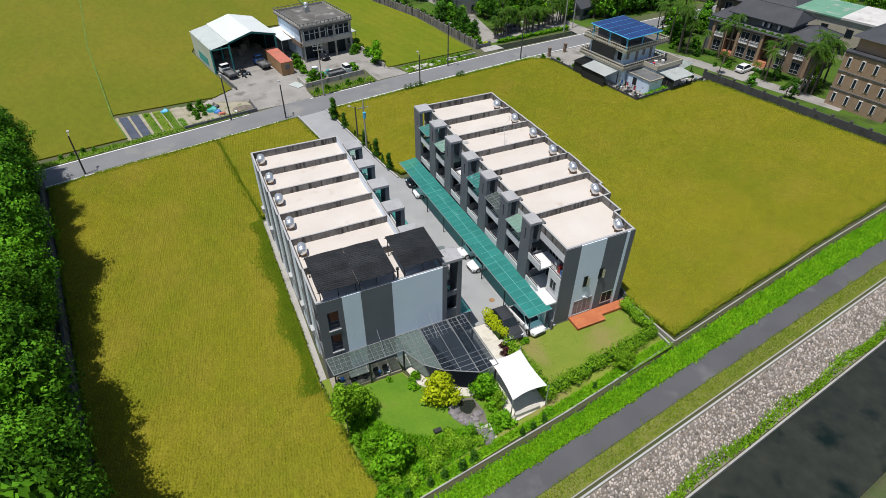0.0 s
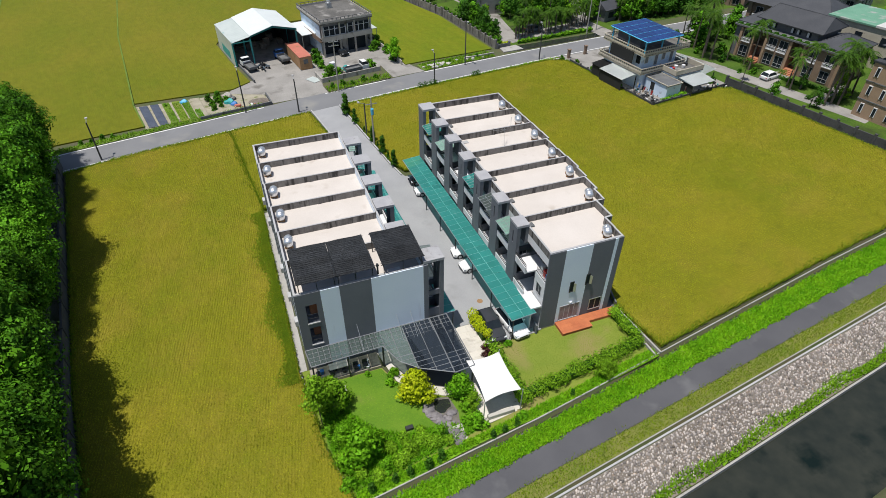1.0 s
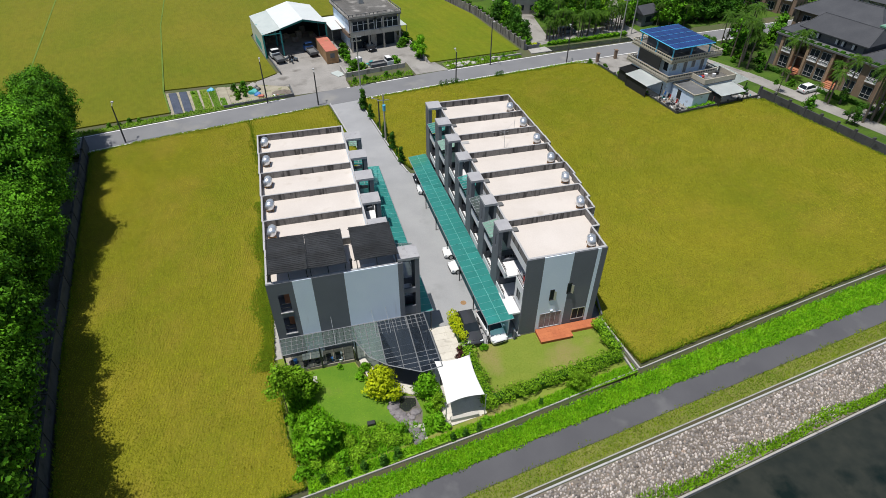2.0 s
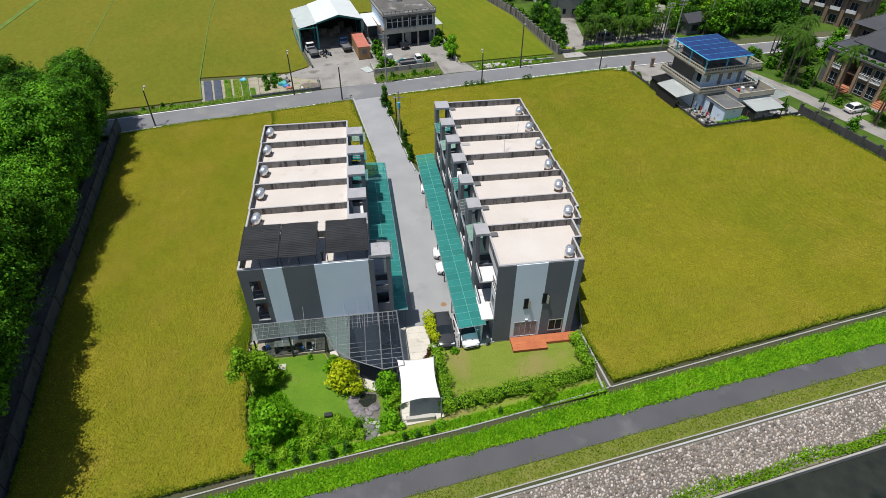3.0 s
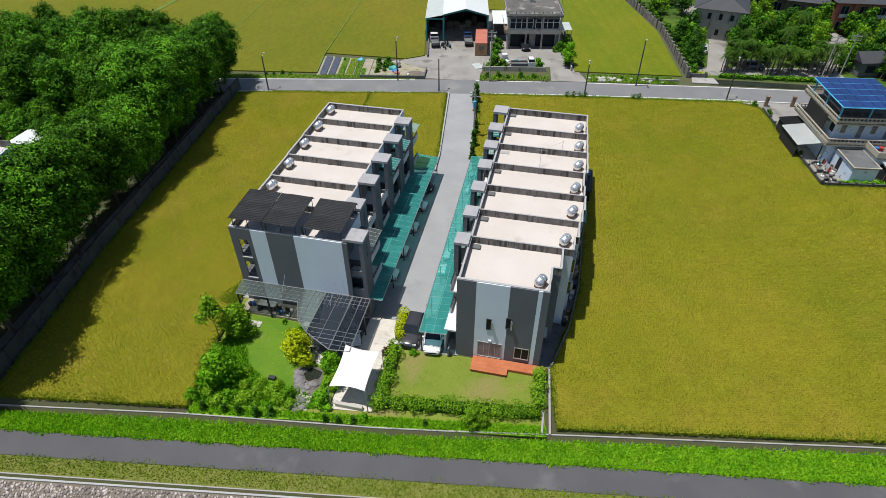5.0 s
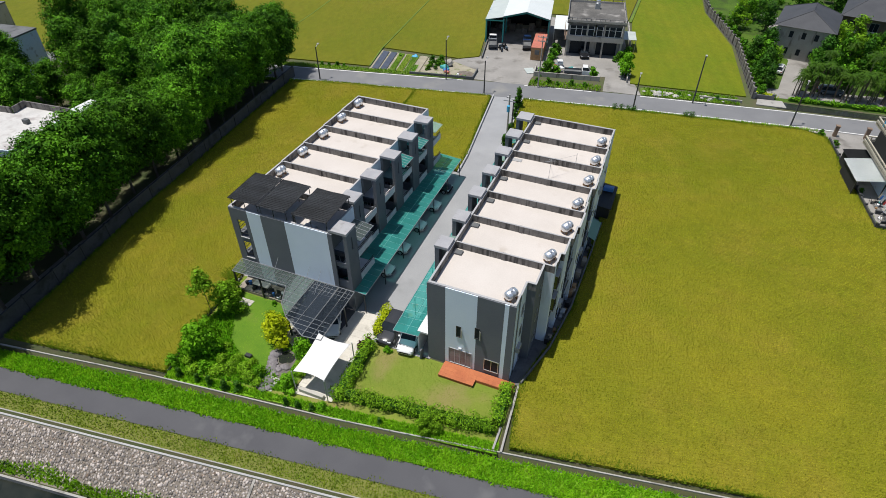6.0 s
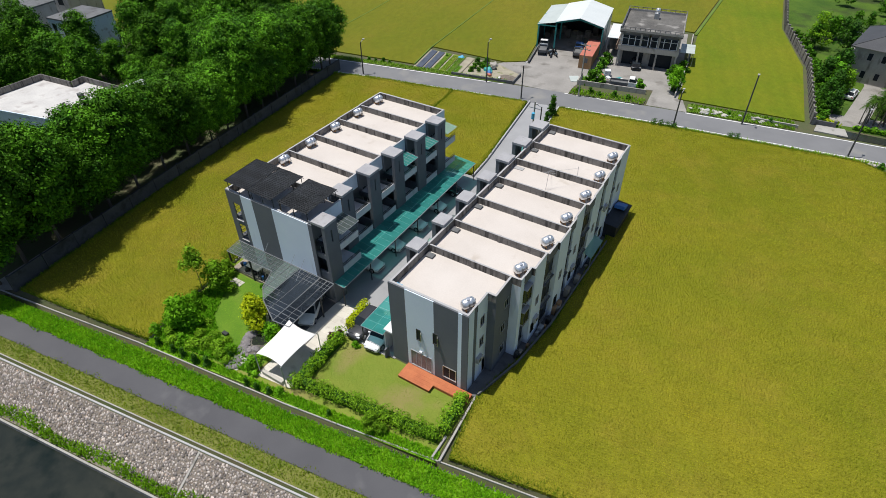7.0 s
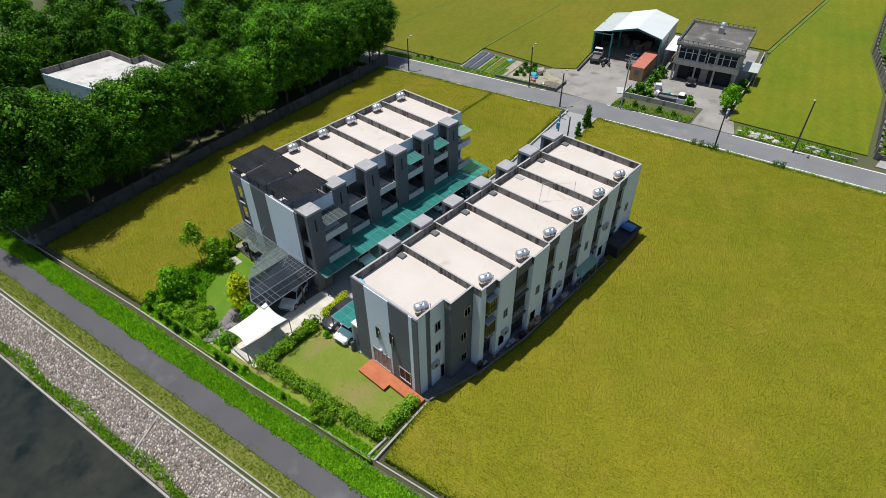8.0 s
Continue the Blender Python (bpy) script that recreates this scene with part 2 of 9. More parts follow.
    "sail": mat("sail", (0.82, 0.81, 0.78), (0.88, 0.87, 0.85), 0.7, big=0.4, fine=8, bump=0.05, leaf=0.12),
    "brick_red": mat("brick_red", (0.40, 0.115, 0.045), (0.48, 0.155, 0.06), 0.75, big=0.7, fine=9, bump=0.15, dist=0.01, each=0.06),
    "stone": mat("stone", (0.27, 0.24, 0.22), (0.42, 0.375, 0.345), 0.85, big=2.0, fine=12, bump=0.2, island=0.65, stain=((0.28, 0.20, 0.14), 3.0, 0.56)),
    "rock": mat("rock", (0.13, 0.12, 0.13), (0.24, 0.22, 0.225), 0.85, big=1.2, fine=7, bump=0.5, dist=0.04, each=0.25),
    "mortar": mat("mortar", (0.16, 0.135, 0.11), (0.23, 0.20, 0.165), 0.95, fine=6, bump=0.4, dist=0.04),
    "water": mat("water", (0.016, 0.021, 0.018), (0.035, 0.038, 0.030), 0.16, big=0.12, fine=0.9, bump=0.06, dist=0.02, spec=0.25, stain=((0.006, 0.012, 0.010), 0.28, 0.55)),
    "leaf_purple": mat("leaf_purple", (0.06, 0.025, 0.025), (0.11, 0.045, 0.04), 0.55, big=0.5, fine=2, bump=0, each=0.15, island=0.35, leaf=0.25, spec=0.1),
    "gravel": mat("gravel", (0.10, 0.09, 0.08), (0.18, 0.16, 0.145), 0.95, big=1.5, fine=9, bump=0.6, dist=0.03, stain=((0.11, 0.10, 0.09), 1.4, 0.55)),
    "bark": mat("bark", (0.10, 0.08, 0.06), (0.17, 0.14, 0.11), 0.95, fine=8, bump=0.5),
    "leaf": mat("leaf", (0.018, 0.076, 0.006), (0.106, 0.277, 0.011), 0.6, big=0.3, fine=1.5, bump=0, each=0.28, island=0.6, leaf=0.06, spec=0.08),
    "leaf_dark": mat("leaf_dark", (0.034, 0.115, 0.012), (0.065, 0.18, 0.015), 0.5, big=0.35, fine=2, bump=0, each=0.2, island=0.4, leaf=0.3, spec=0.1),
    "leaf_bright": mat("leaf_bright", (0.115, 0.32, 0.010), (0.19, 0.43, 0.016), 0.55, big=0.5, fine=2, bump=0, each=0.15, island=0.35, leaf=0.33, spec=0.1),
    "leaf_lime": mat("leaf_lime", (0.15, 0.40, 0.010), (0.27, 0.52, 0.016), 0.6, big=0.5, fine=2, bump=0, island=0.35, leaf=0.4, spec=0.1),
    "leaf_yellow": mat("leaf_yellow", (0.40, 0.50, 0.010), (0.56, 0.62, 0.02), 0.55, big=0.8, fine=3, bump=0, island=0.3, leaf=0.36, spec=0.1),
    "leaf_olive": mat("leaf_olive", (0.14, 0.30, 0.013), (0.23, 0.42, 0.020), 0.6, big=0.6, fine=3, bump=0, each=0.1, island=0.4, leaf=0.3, spec=0.1),
    "palm": mat("palm", (0.035, 0.095, 0.008), (0.08, 0.165, 0.014), 0.5, big=0.5, fine=3, bump=0, each=0.2, island=0.35, leaf=0.2, spec=0.1),
    "white_paint": mat("white_paint", (0.75, 0.75, 0.75), (0.8, 0.8, 0.8), 0.3, bump=0.0),
    "line_paint": mat("line_paint", (0.66, 0.66, 0.64), (0.76, 0.76, 0.74), 0.8, fine=9, bump=0.0),
    "car_white": mat("car_white", (0.72, 0.73, 0.73), (0.76, 0.77, 0.77), 0.2, fine=1, bump=0.0),
    "car_black": mat("car_black", (0.014, 0.015, 0.018), (0.02, 0.021, 0.025), 0.2, fine=1, bump=0.0),
    "car_dark": mat("car_dark", (0.035, 0.037, 0.042), (0.05, 0.052, 0.058), 0.2, fine=1, bump=0.0),
    "car_blue": mat("car_blue", (0.02, 0.09, 0.30), (0.03, 0.11, 0.34), 0.3, fine=1, bump=0.0),
    "car_grey": mat("car_grey", (0.10, 0.13, 0.16), (0.13, 0.16, 0.19), 0.25, fine=1, bump=0.0),
    "tyre": mat("tyre", (0.012, 0.012, 0.012), (0.02, 0.02, 0.02), 0.85, bump=0.05),
    "lamp_glass": mat("lamp_glass", (0.55, 0.57, 0.6), (0.65, 0.67, 0.7), 0.1, bump=0.0),
    "red": mat("red", (0.40, 0.03, 0.03), (0.5, 0.05, 0.04), 0.6, bump=0.0),
    "blue": mat("blue", (0.03, 0.14, 0.42), (0.05, 0.19, 0.5), 0.6, bump=0.05),
    "sky_blue": mat("sky_blue", (0.06, 0.36, 0.62), (0.08, 0.42, 0.68), 0.5, bump=0.03),
    "pv": mat("pv", (0.008, 0.03, 0.13), (0.012, 0.04, 0.17), 0.15, fine=2, bump=0.0, each=0.15, spec=0.6),
    "house_blue": mat("house_blue", (0.60, 0.72, 0.86), (0.67, 0.78, 0.90), 0.85, big=0.5, fine=7, bump=0.08, stain=((0.36, 0.41, 0.48), 1.0, 0.58)),
    "beige": mat("beige", (0.42, 0.38, 0.30), (0.5, 0.46, 0.38), 0.85, big=0.6, fine=7, bump=0.1, stain=((0.26, 0.24, 0.2), 1.2, 0.6)),
    "tin_pale": mat("tin_pale", (0.44, 0.49, 0.475), (0.53, 0.575, 0.55), 0.5, 0.1, big=0.4, fine=6, bump=0.05, stain=((0.42, 0.45, 0.42), 0.5, 0.6)),
    "tin_white": mat("tin_white", (0.62, 0.66, 0.655), (0.70, 0.735, 0.73), 0.5, 0.1, big=0.3, fine=5, bump=0.05),
    "roof_green": mat("roof_green", (0.09, 0.24, 0.16), (0.15, 0.31, 0.22), 0.85, big=0.3, fine=5, bump=0.1, stain=((0.30, 0.33, 0.30), 0.4, 0.55)),
    "tin_teal": mat("tin_teal", (0.03, 0.28, 0.28), (0.05, 0.34, 0.33), 0.6, 0.1, bump=0.05),
    "old_roof": mat("old_roof", (0.075, 0.072, 0.068), (0.15, 0.145, 0.135), 0.95, big=0.35, fine=4, bump=0.3, dist=0.02, stain=((0.27, 0.26, 0.245), 0.42, 0.57)),
    "old_wall": mat("old_wall", (0.33, 0.31, 0.28), (0.42, 0.40, 0.37), 0.9, big=0.5, fine=6, bump=0.15, stain=((0.17, 0.16, 0.14), 1.2, 0.56, (1, 1, 0.25))),
    "container": mat("container", (0.42, 0.13, 0.09), (0.50, 0.17, 0.12), 0.7, big=0.5, fine=6, bump=0.05, stain=((0.30, 0.16, 0.08), 1.3, 0.6)),
    "rust": mat("rust", (0.26, 0.15, 0.07), (0.36, 0.22, 0.11), 0.8, big=0.6, fine=6, bump=0.1),
    "brown_tile": mat("brown_tile", (0.19, 0.13, 0.09), (0.25, 0.175, 0.125), 0.8, big=0.5, fine=6, bump=0.12, each=0.1),
    "tan_tile": mat("tan_tile", (0.30, 0.20, 0.13), (0.36, 0.25, 0.165), 0.8, big=0.5, fine=6, bump=0.12, stain=((0.22, 0.15, 0.10), 0.9, 0.6, (1, 1, 0.3))),
    "dark_tile": mat("dark_tile", (0.035, 0.038, 0.046), (0.055, 0.058, 0.066), 0.7, big=0.4, fine=6, bump=0.2, each=0.12),
    "grey_wall": mat("grey_wall", (0.10, 0.105, 0.11), (0.15, 0.155, 0.16), 0.9, big=0.5, fine=5, bump=0.2, stain=((0.06, 0.06, 0.06), 0.8, 0.57)),
    "dark_wall": mat("dark_wall", (0.045, 0.047, 0.05), (0.075, 0.077, 0.08), 0.9, big=0.5, fine=5, bump=0.2, stain=((0.03, 0.032, 0.03), 0.8, 0.55)),
    "straw": mat("straw", (0.26, 0.235, 0.175), (0.36, 0.33, 0.25), 0.95, big=0.8, fine=6, bump=0.3, stain=((0.15, 0.17, 0.06), 0.7, 0.55)),
    "film_mulch": mat("film_mulch", (0.05, 0.06, 0.085), (0.09, 0.10, 0.13), 0.35, big=1.0, fine=4, bump=0.3, dist=0.05),
    "wood": mat("wood", (0.22, 0.19, 0.15), (0.31, 0.28, 0.23), 0.85, big=0.8, fine=8, bump=0.15, each=0.15),
    "stepping": mat("stepping", (0.40, 0.38, 0.34), (0.48, 0.46, 0.42), 0.9, fine=6, bump=0.2, each=0.1),
    "paving": mat("paving", (0.52, 0.49, 0.43), (0.61, 0.58, 0.52), 0.9, big=0.6, fine=8, bump=0.12, each=0.05, stain=((0.40, 0.37, 0.32), 0.9, 0.6)),
    "terracotta": mat("terracotta", (0.35, 0.14, 0.07), (0.42, 0.18, 0.1), 0.85, bump=0.05),
    "debris": mat("debris", (0.16, 0.13, 0.10), (0.30, 0.26, 0.22), 0.9, big=1.5, fine=5, bump=0.3, each=0.4),
    "screen": mat("screen", (0.012, 0.013, 0.014), (0.02, 0.021, 0.022), 0.9, bump=0.1),
}


# ---- helpers for shapes ----
def box(bm, x0, x1, y0, y1, z0, z1):
    v = [bm.verts.new((x, y, z)) for z in (z0, z1) for x, y in ((x0, y0), (x1, y0), (x1, y1), (x0, y1))]
    for f in ((3, 2, 1, 0), (4, 5, 6, 7), (0, 1, 5, 4), (1, 2, 6, 5), (2, 3, 7, 6), (3, 0, 4, 7)):
        bm.faces.new([v[i] for i in f])
    return bm


def rbox(bm, m, x0, x1, y0, y1, z0, z1):
    """A box put through the matrix m."""
    n0 = len(bm.verts)
    box(bm, x0, x1, y0, y1, z0, z1)
    bm.verts.ensure_lookup_table()
    for v in bm.verts[n0:]:
        v.co = m @ v.co
    return bm


def prism(bm, pts, z0, z1):
    a = [bm.verts.new((x, y, z0)) for x, y in pts]
    b = [bm.verts.new((x, y, z1)) for x, y in pts]
    area = sum(p[0] * q[1] - q[0] * p[1] for p, q in zip(pts, pts[1:] + pts[:1]))
    if area < 0:
        a.reverse(), b.reverse()
    bm.faces.new(a[::-1]), bm.faces.new(b)
    for i in range(len(a)):
        j = (i + 1) % len(a)
        bm.faces.new((a[i], a[j], b[j], b[i]))
    return bm


def rod(bm, p, q, r0, r1=None, n=8):
    """A tapered rod with closed ends from p to q."""
    p, q, r1 = Vector(p), Vector(q), r0 if r1 is None else r1
    turn = (q - p).to_track_quat("Z", "Y").to_matrix()
    rings = [[bm.verts.new(c + turn @ Vector((r * math.cos(k * 2 * math.pi / n), r * math.sin(k * 2 * math.pi / n), 0))) for k in range(n)] for c, r in ((p, r0), (q, r1))]
    for k in range(n):
        bm.faces.new((rings[0][k], rings[0][(k + 1) % n], rings[1][(k + 1) % n], rings[1][k]))
    bm.faces.new(rings[0][::-1]), bm.faces.new(rings[1])
    return bm


def sheet(bm, pts, z):
    """A flat face, or with z a function, one whose corners follow it."""
    area = sum(p[0] * q[1] - q[0] * p[1] for p, q in zip(pts, pts[1:] + pts[:1]))
    pts = pts if area > 0 else pts[::-1]
    bm.faces.new([bm.verts.new((x, y, z(x, y) if callable(z) else z)) for x, y in pts])
    return bm


def place_of(ob):
    m = ob.matrix_basis.copy()
    while ob.parent:
        m = ob.parent.matrix_basis @ ob.matrix_parent_inverse @ m
        ob = ob.parent
    return m


def mesh_of(name, bm, material, smooth=False, bevel=0.0):
    if bevel:
        bmesh.ops.bevel(bm, geom=list(bm.edges), offset=bevel, segments=1, affect="EDGES")
    me = bpy.data.meshes.new(name)
    bm.to_mesh(me)
    bm.free()
    me.materials.append(material if not isinstance(material, str) else M[material])
    if smooth:
        me.polygons.foreach_set("use_smooth", [True] * len(me.polygons))
    return me


def is_own(ob):
    return bool(ob.get("own")) or bool(ob.parent and is_own(ob.parent))


def part(name, bm, material, parent, label="", smooth=False, bevel=0.0):
    """Links a bmesh, in the world's or its thing's own coordinates, as one mesh under parent."""
    ob = new(name, mesh_of(name, bm, material, smooth, bevel))
    ob.parent = parent
    ob.matrix_parent_inverse = Matrix.Identity(4) if is_own(parent) else place_of(parent).inverted()
    return tagged(ob, label)


def piece(name, me, parent, m):
    """One more object on the mesh me, a piece of parent, at the pose m."""
    ob = new(name, me)
    ob.parent = parent
    ob.matrix_parent_inverse = Matrix.Identity(4) if is_own(parent) else place_of(parent).inverted()
    ob.matrix_basis = m
    return ob


def solid(name, bm, material, label="", category="", group="", kind="", smooth=False, bevel=0.0):
    return tagged(new(name, mesh_of(name, bm, material, smooth, bevel)), label, category, group, kind)


def thing(name, at, label, category, group="", kind="", own=False):
    """An empty at the base of a thing; own: its parts are given in its own coordinates."""
    ob = new(name)
    ob.empty_display_size = 0.2
    ob.matrix_basis = at if isinstance(at, Matrix) else Matrix.Translation(at)
    if own:
        ob["own"] = 1
    return tagged(ob, label, category, group, kind)


def raw(name, verts, faces, material):
    me = bpy.data.meshes.new(name)
    verts, faces = np.asarray(verts, dtype=np.float32), np.asarray(faces, dtype=np.int32)
    me.vertices.add(len(verts))
    me.vertices.foreach_set("co", verts.ravel())
    k = faces.shape[1]
    me.loops.add(faces.size)
    me.loops.foreach_set("vertex_index", faces.ravel())
    me.polygons.add(len(faces))
    me.polygons.foreach_set("loop_start", np.arange(0, faces.size, k, dtype=np.int32))
    me.polygons.foreach_set("loop_total", np.full(len(faces), k, dtype=np.int32))
    me.update(calc_edges=True)
    me.validate()
    me.materials.append(M[material])
    return me


def inside(pts, poly):
    """Which of the points lie in the polygon."""
    x, y = pts[:, 0], pts[:, 1]
    hit = np.zeros(len(pts), bool)
    for (x0, y0), (x1, y1) in zip(poly, poly[1:] + poly[:1]):
        cross = ((y0 > y) != (y1 > y)) & (x < (x1 - x0) * (y - y0) / (y1 - y0 + 1e-12) + x0)
        hit ^= cross
    return hit


def along(table, x):
    return float(np.interp(x, [a for a, _ in table], [b for _, b in table]))


# ---- ground ----
DITCH = [(-400, 2.0), (-10, 2.0), (6.4, 2.3), (26, 2.0), (39, 2.4), (67, 3.1), (400, 3.3)]


def bank(x):
    """y of the riverside path's upper edge."""
    return 21.6 + 0.149 * (x - 28.3)


def build_ground():
    """One sheet: fields, ditch, riverside strip, stone bank, river bed and the far bank."""
    xs = [-1500, -400, -200] + list(np.arange(-100, 181, 4.0)) + [260, 500, 1500]
    rows = []
    for x in xs:
        d = along(DITCH, x)
        profile = [(1500, 0), (90, 0), (d + 0.3, 0), (d + 0.28, -0.8), (d - 0.16, -0.8), (d - 0.18, 0), (0, 0.0), (-2.3, 0), (-4.02, 0), (-4.03, -0.45), (-4.26, -0.45), (-4.27, 0),
                   (-4.5, -0.02), (-7.9, -2.45), (-8.5, -2.5), (-8.55, -3.7), (-16.5, -3.7), (-16.55, -2.5), (-17.2, -2.45), (-21.5, 0), (-1500, 0)]
        rows.append([(x, bank(x) + v, z) for v, z in profile])
    n = len(rows[0])
    verts = [p for r in rows for p in r]
    faces = [(i * n + j, i * n + j + 1, (i + 1) * n + j + 1, (i + 1) * n + j) for i in range(len(rows) - 1) for j in range(n - 1)]
    me = raw("ground", verts, faces, "soil")
    return tagged(new("ground", me), "bare brown soil with patches of weeds between fields", "ground", kind="structure")


build_ground()


def strip(name, v0, v1, z, material, label, category, x0=-120, x1=190, step=6.0, follow=None, kind="structure"):
    """A long thin slab beside the river, v metres from the path's upper edge."""
    bm = bmesh.new()
    xs = list(np.arange(x0, x1 + 0.1, step))
    ring = []
    for x in xs:
        a, b = (v0, v1) if follow is None else (along(DITCH, x) + v0, along(DITCH, x) + v1)
        ring.append([bm.verts.new((x, bank(x) + v, h)) for v, h in ((a, -0.05), (a, z), (b, z), (b, -0.05))])
    for p, q in zip(ring, ring[1:]):
        for k in range(3):
            bm.faces.new((p[k], q[k], q[k + 1], p[k + 1]))
    bmesh.ops.recalc_face_normals(bm, faces=bm.faces)
    return solid(name, bm, material, label, category, kind=kind)


strip("riverside_path", -2.3, -0.02, 0.03, "asphalt", "dark grey asphalt riverside path without markings", "path")
def verge():
    bm = bmesh.new()
    ring = [[bm.verts.new((x, bank(x) + v, 0.05)) for v in (0.04, along(DITCH, x) - 0.32)] for x in np.arange(-120, 191, 4.0)]
    for p, q in zip(ring, ring[1:]):
        bm.faces.new((p[0], q[0], q[1], p[1]))
    solid("grass_verge", bm, "verge", "lush bright green grass verge beside the path", "grass", kind="stuff")
    bm = bmesh.new()
    ring = [[bm.verts.new((x, bank(x) + along(DITCH, x) + v, -0.62)) for v in (-0.17, 0.29)] for x in np.arange(-120, 191, 4.0)]
    for p, q in zip(ring, ring[1:]):
        bm.faces.new((p[0], q[0], q[1], p[1]))
    solid("ditch_bed", bm, "ditch_bed", "very dark brown bed of the irrigation ditch", "ditch", kind="structure")


verge()
strip("dry_verge", -3.88, -2.4, 0.04, "verge_dry", "thin patchy grass strip between path and gutter", "grass", kind="stuff")
strip("gutter_kerb", -4.00, -3.90, 0.06, "concrete", "pale concrete lip of a narrow gutter", "kerb")
strip("gutter_kerb", -4.45, -4.29, 0.10, "coping", "pale concrete lip on top of the stone bank", "kerb")
strip("ditch_wall", 0.32, 0.44, 0.16, "concrete", "weathered concrete wall of the irrigation ditch", "wall", follow=True)
strip("ditch_wall", -0.30, -0.20, 0.03, "grey_wall", "low dark concrete edge of the irrigation ditch", "wall", follow=True)

bm = bmesh.new()
xs = list(np.arange(-120, 191, 10.0))
ring = [[bm.verts.new((x, bank(x) + v, -2.95)) for v in (-8.52, -16.53)] for x in xs]
for p, q in zip(ring, ring[1:]):
    bm.faces.new((p[0], p[1], q[1], q[0]))
solid("river_water", bm, "water", "dark still river water with faint weeds", "water", kind="structure")
bm = bmesh.new()
ring = [[bm.verts.new((x, bank(x) + v, h)) for v, h in ((-8.60, -3.4), (-8.60, -2.38), (-8.42, -2.38), (-8.42, -2.6))] for x in xs]
for p, q in zip(ring, ring[1:]):
    for k in range(3):
        bm.faces.new((p[k], q[k], q[k + 1], p[k + 1]))
solid("river_kerb", bm, "concrete", "pale concrete kerb at the foot of the stone bank", "kerb", kind="structure")


def cobbles():
    """River stones bedded in the sloping bank."""
    rng = np.random.default_rng(5)
    base = bmesh.new()
    bmesh.ops.create_icosphere(base, subdivisions=1, radius=1)
    bv = np.array([v.co[:] for v in base.verts])
    bf = np.array([[v.index for v in f.verts] for f in base.faces])
    base.free()
    pts = []
    for x in np.arange(-32, 82, 0.235):
        for s in np.arange(0.05, 0.97, 0.057):
            pts.append((x + rng.uniform(-0.09, 0.09), min(0.98, max(0.02, s + rng.uniform(-0.022, 0.022)))))
    pts = np.array([p for p in pts if p[1] < 0.95 + 0.05 * math.sin(p[0] * 0.6) and abs(p[0] - 21.2) > 0.18])
    n = len(pts)
    size = rng.uniform(0.07, 0.15, (n, 1)) * np.array([[1.15, 1.0, 0.7]]) * rng.uniform(0.8, 1.25, (n, 3))
    ang = rng.uniform(0, math.pi, n)
    c, s = np.cos(ang), np.sin(ang)
    v = bv[None] * size[:, None] * rng.uniform(0.8, 1.2, (n, len(bv), 1))
    vx, vy = v[..., 0] * c[:, None] - v[..., 1] * s[:, None], v[..., 0] * s[:, None] + v[..., 1] * c[:, None]
    cx = pts[:, 0]
    cy = np.array([bank(x) for x in cx]) - 4.5 - 3.4 * pts[:, 1]
    cz = -0.02 - 2.43 * pts[:, 1] + 0.03
    verts = np.stack([vx + cx[:, None], vy * 0.82 + cy[:, None], v[..., 2] + vy * 0.58 + cz[:, None]], -1).reshape(-1, 3)
    faces = (bf[None] + (np.arange(n) * len(bv))[:, None, None]).reshape(-1, 3)
    tagged(new("river_stones", raw("river_stones", verts, faces, "stone")), "grey and brown river cobbles set in the sloping bank", "stones", kind="stuff")
    bm = bmesh.new()
    for x in (21.2, 128.0, -64.0):
        m = Matrix.Translation((x, bank(x) - 4.5, 0.0)) @ Matrix.Rotation(radians(35.5), 4, "X")
        rbox(bm, m, -0.11, 0.11, -4.1, 0.0, -0.1, 0.08)
    solid("bank_rib", bm, "old_wall", "concrete rib dividing the stone bank", "kerb", kind="structure")
    bm = bmesh.new()
    xs = list(np.arange(-120, 191, 6.0))
    ring = [[bm.verts.new((x, bank(x) + v, h)) for v, h in ((-4.5, 0.0), (-7.9, -2.43), (-8.3, -2.46))] for x in xs]
    for p, q in zip(ring, ring[1:]):
        for k in range(2):
            bm.faces.new((p[k], p[k + 1], q[k + 1], q[k]))
    solid("bank_bed", bm, "mortar", "mortar bed of the stone river bank", "bank", kind="structure")


cobbles()

# ---- road and lane ----
ROAD = [(-260, 38.0), (-120, 65.5), (-60, 79.0), (-23, 87.4), (15, 95.0), (39, 99.0), (64.8, 102.6), (90, 105.2), (140, 109.5), (300, 121)]


def road_pt(x, off):
    y, e = along(ROAD, x), 0.5
    t = Vector((2 * e, along(ROAD, x + e) - along(ROAD, x - e))).normalized()
    return (x - t.y * off, y + t.x * off)


def ribbon(name, a, b, z, material, label, category, x0, x1, step=3.0, kind="structure"):
    bm = bmesh.new()
    ring = []
    for x in np.arange(x0, x1 + 0.1, step):
        p, q = road_pt(x, a), road_pt(x, b)
        ring.append([bm.verts.new((*p, -0.05)), bm.verts.new((*p, z)), bm.verts.new((*q, z)), bm.verts.new((*q, -0.05))])
    for p, q in zip(ring, ring[1:]):
        for k in range(3):
            bm.faces.new((p[k], q[k], q[k + 1], p[k + 1]))
    bmesh.ops.recalc_face_normals(bm, faces=bm.faces)
    return solid(name, bm, material, label, category, kind=kind)


ribbon("road", -3.0, 3.0, 0.05, "road", "worn grey asphalt country road", "road", -240, 280)
for a, x0, x1 in ((-2.75, -240, 13.5), (-2.75, 21.7, 280), (2.65, -240, 9.6), (2.65, 20.2, 33.5), (2.65, 40.5, 280)):
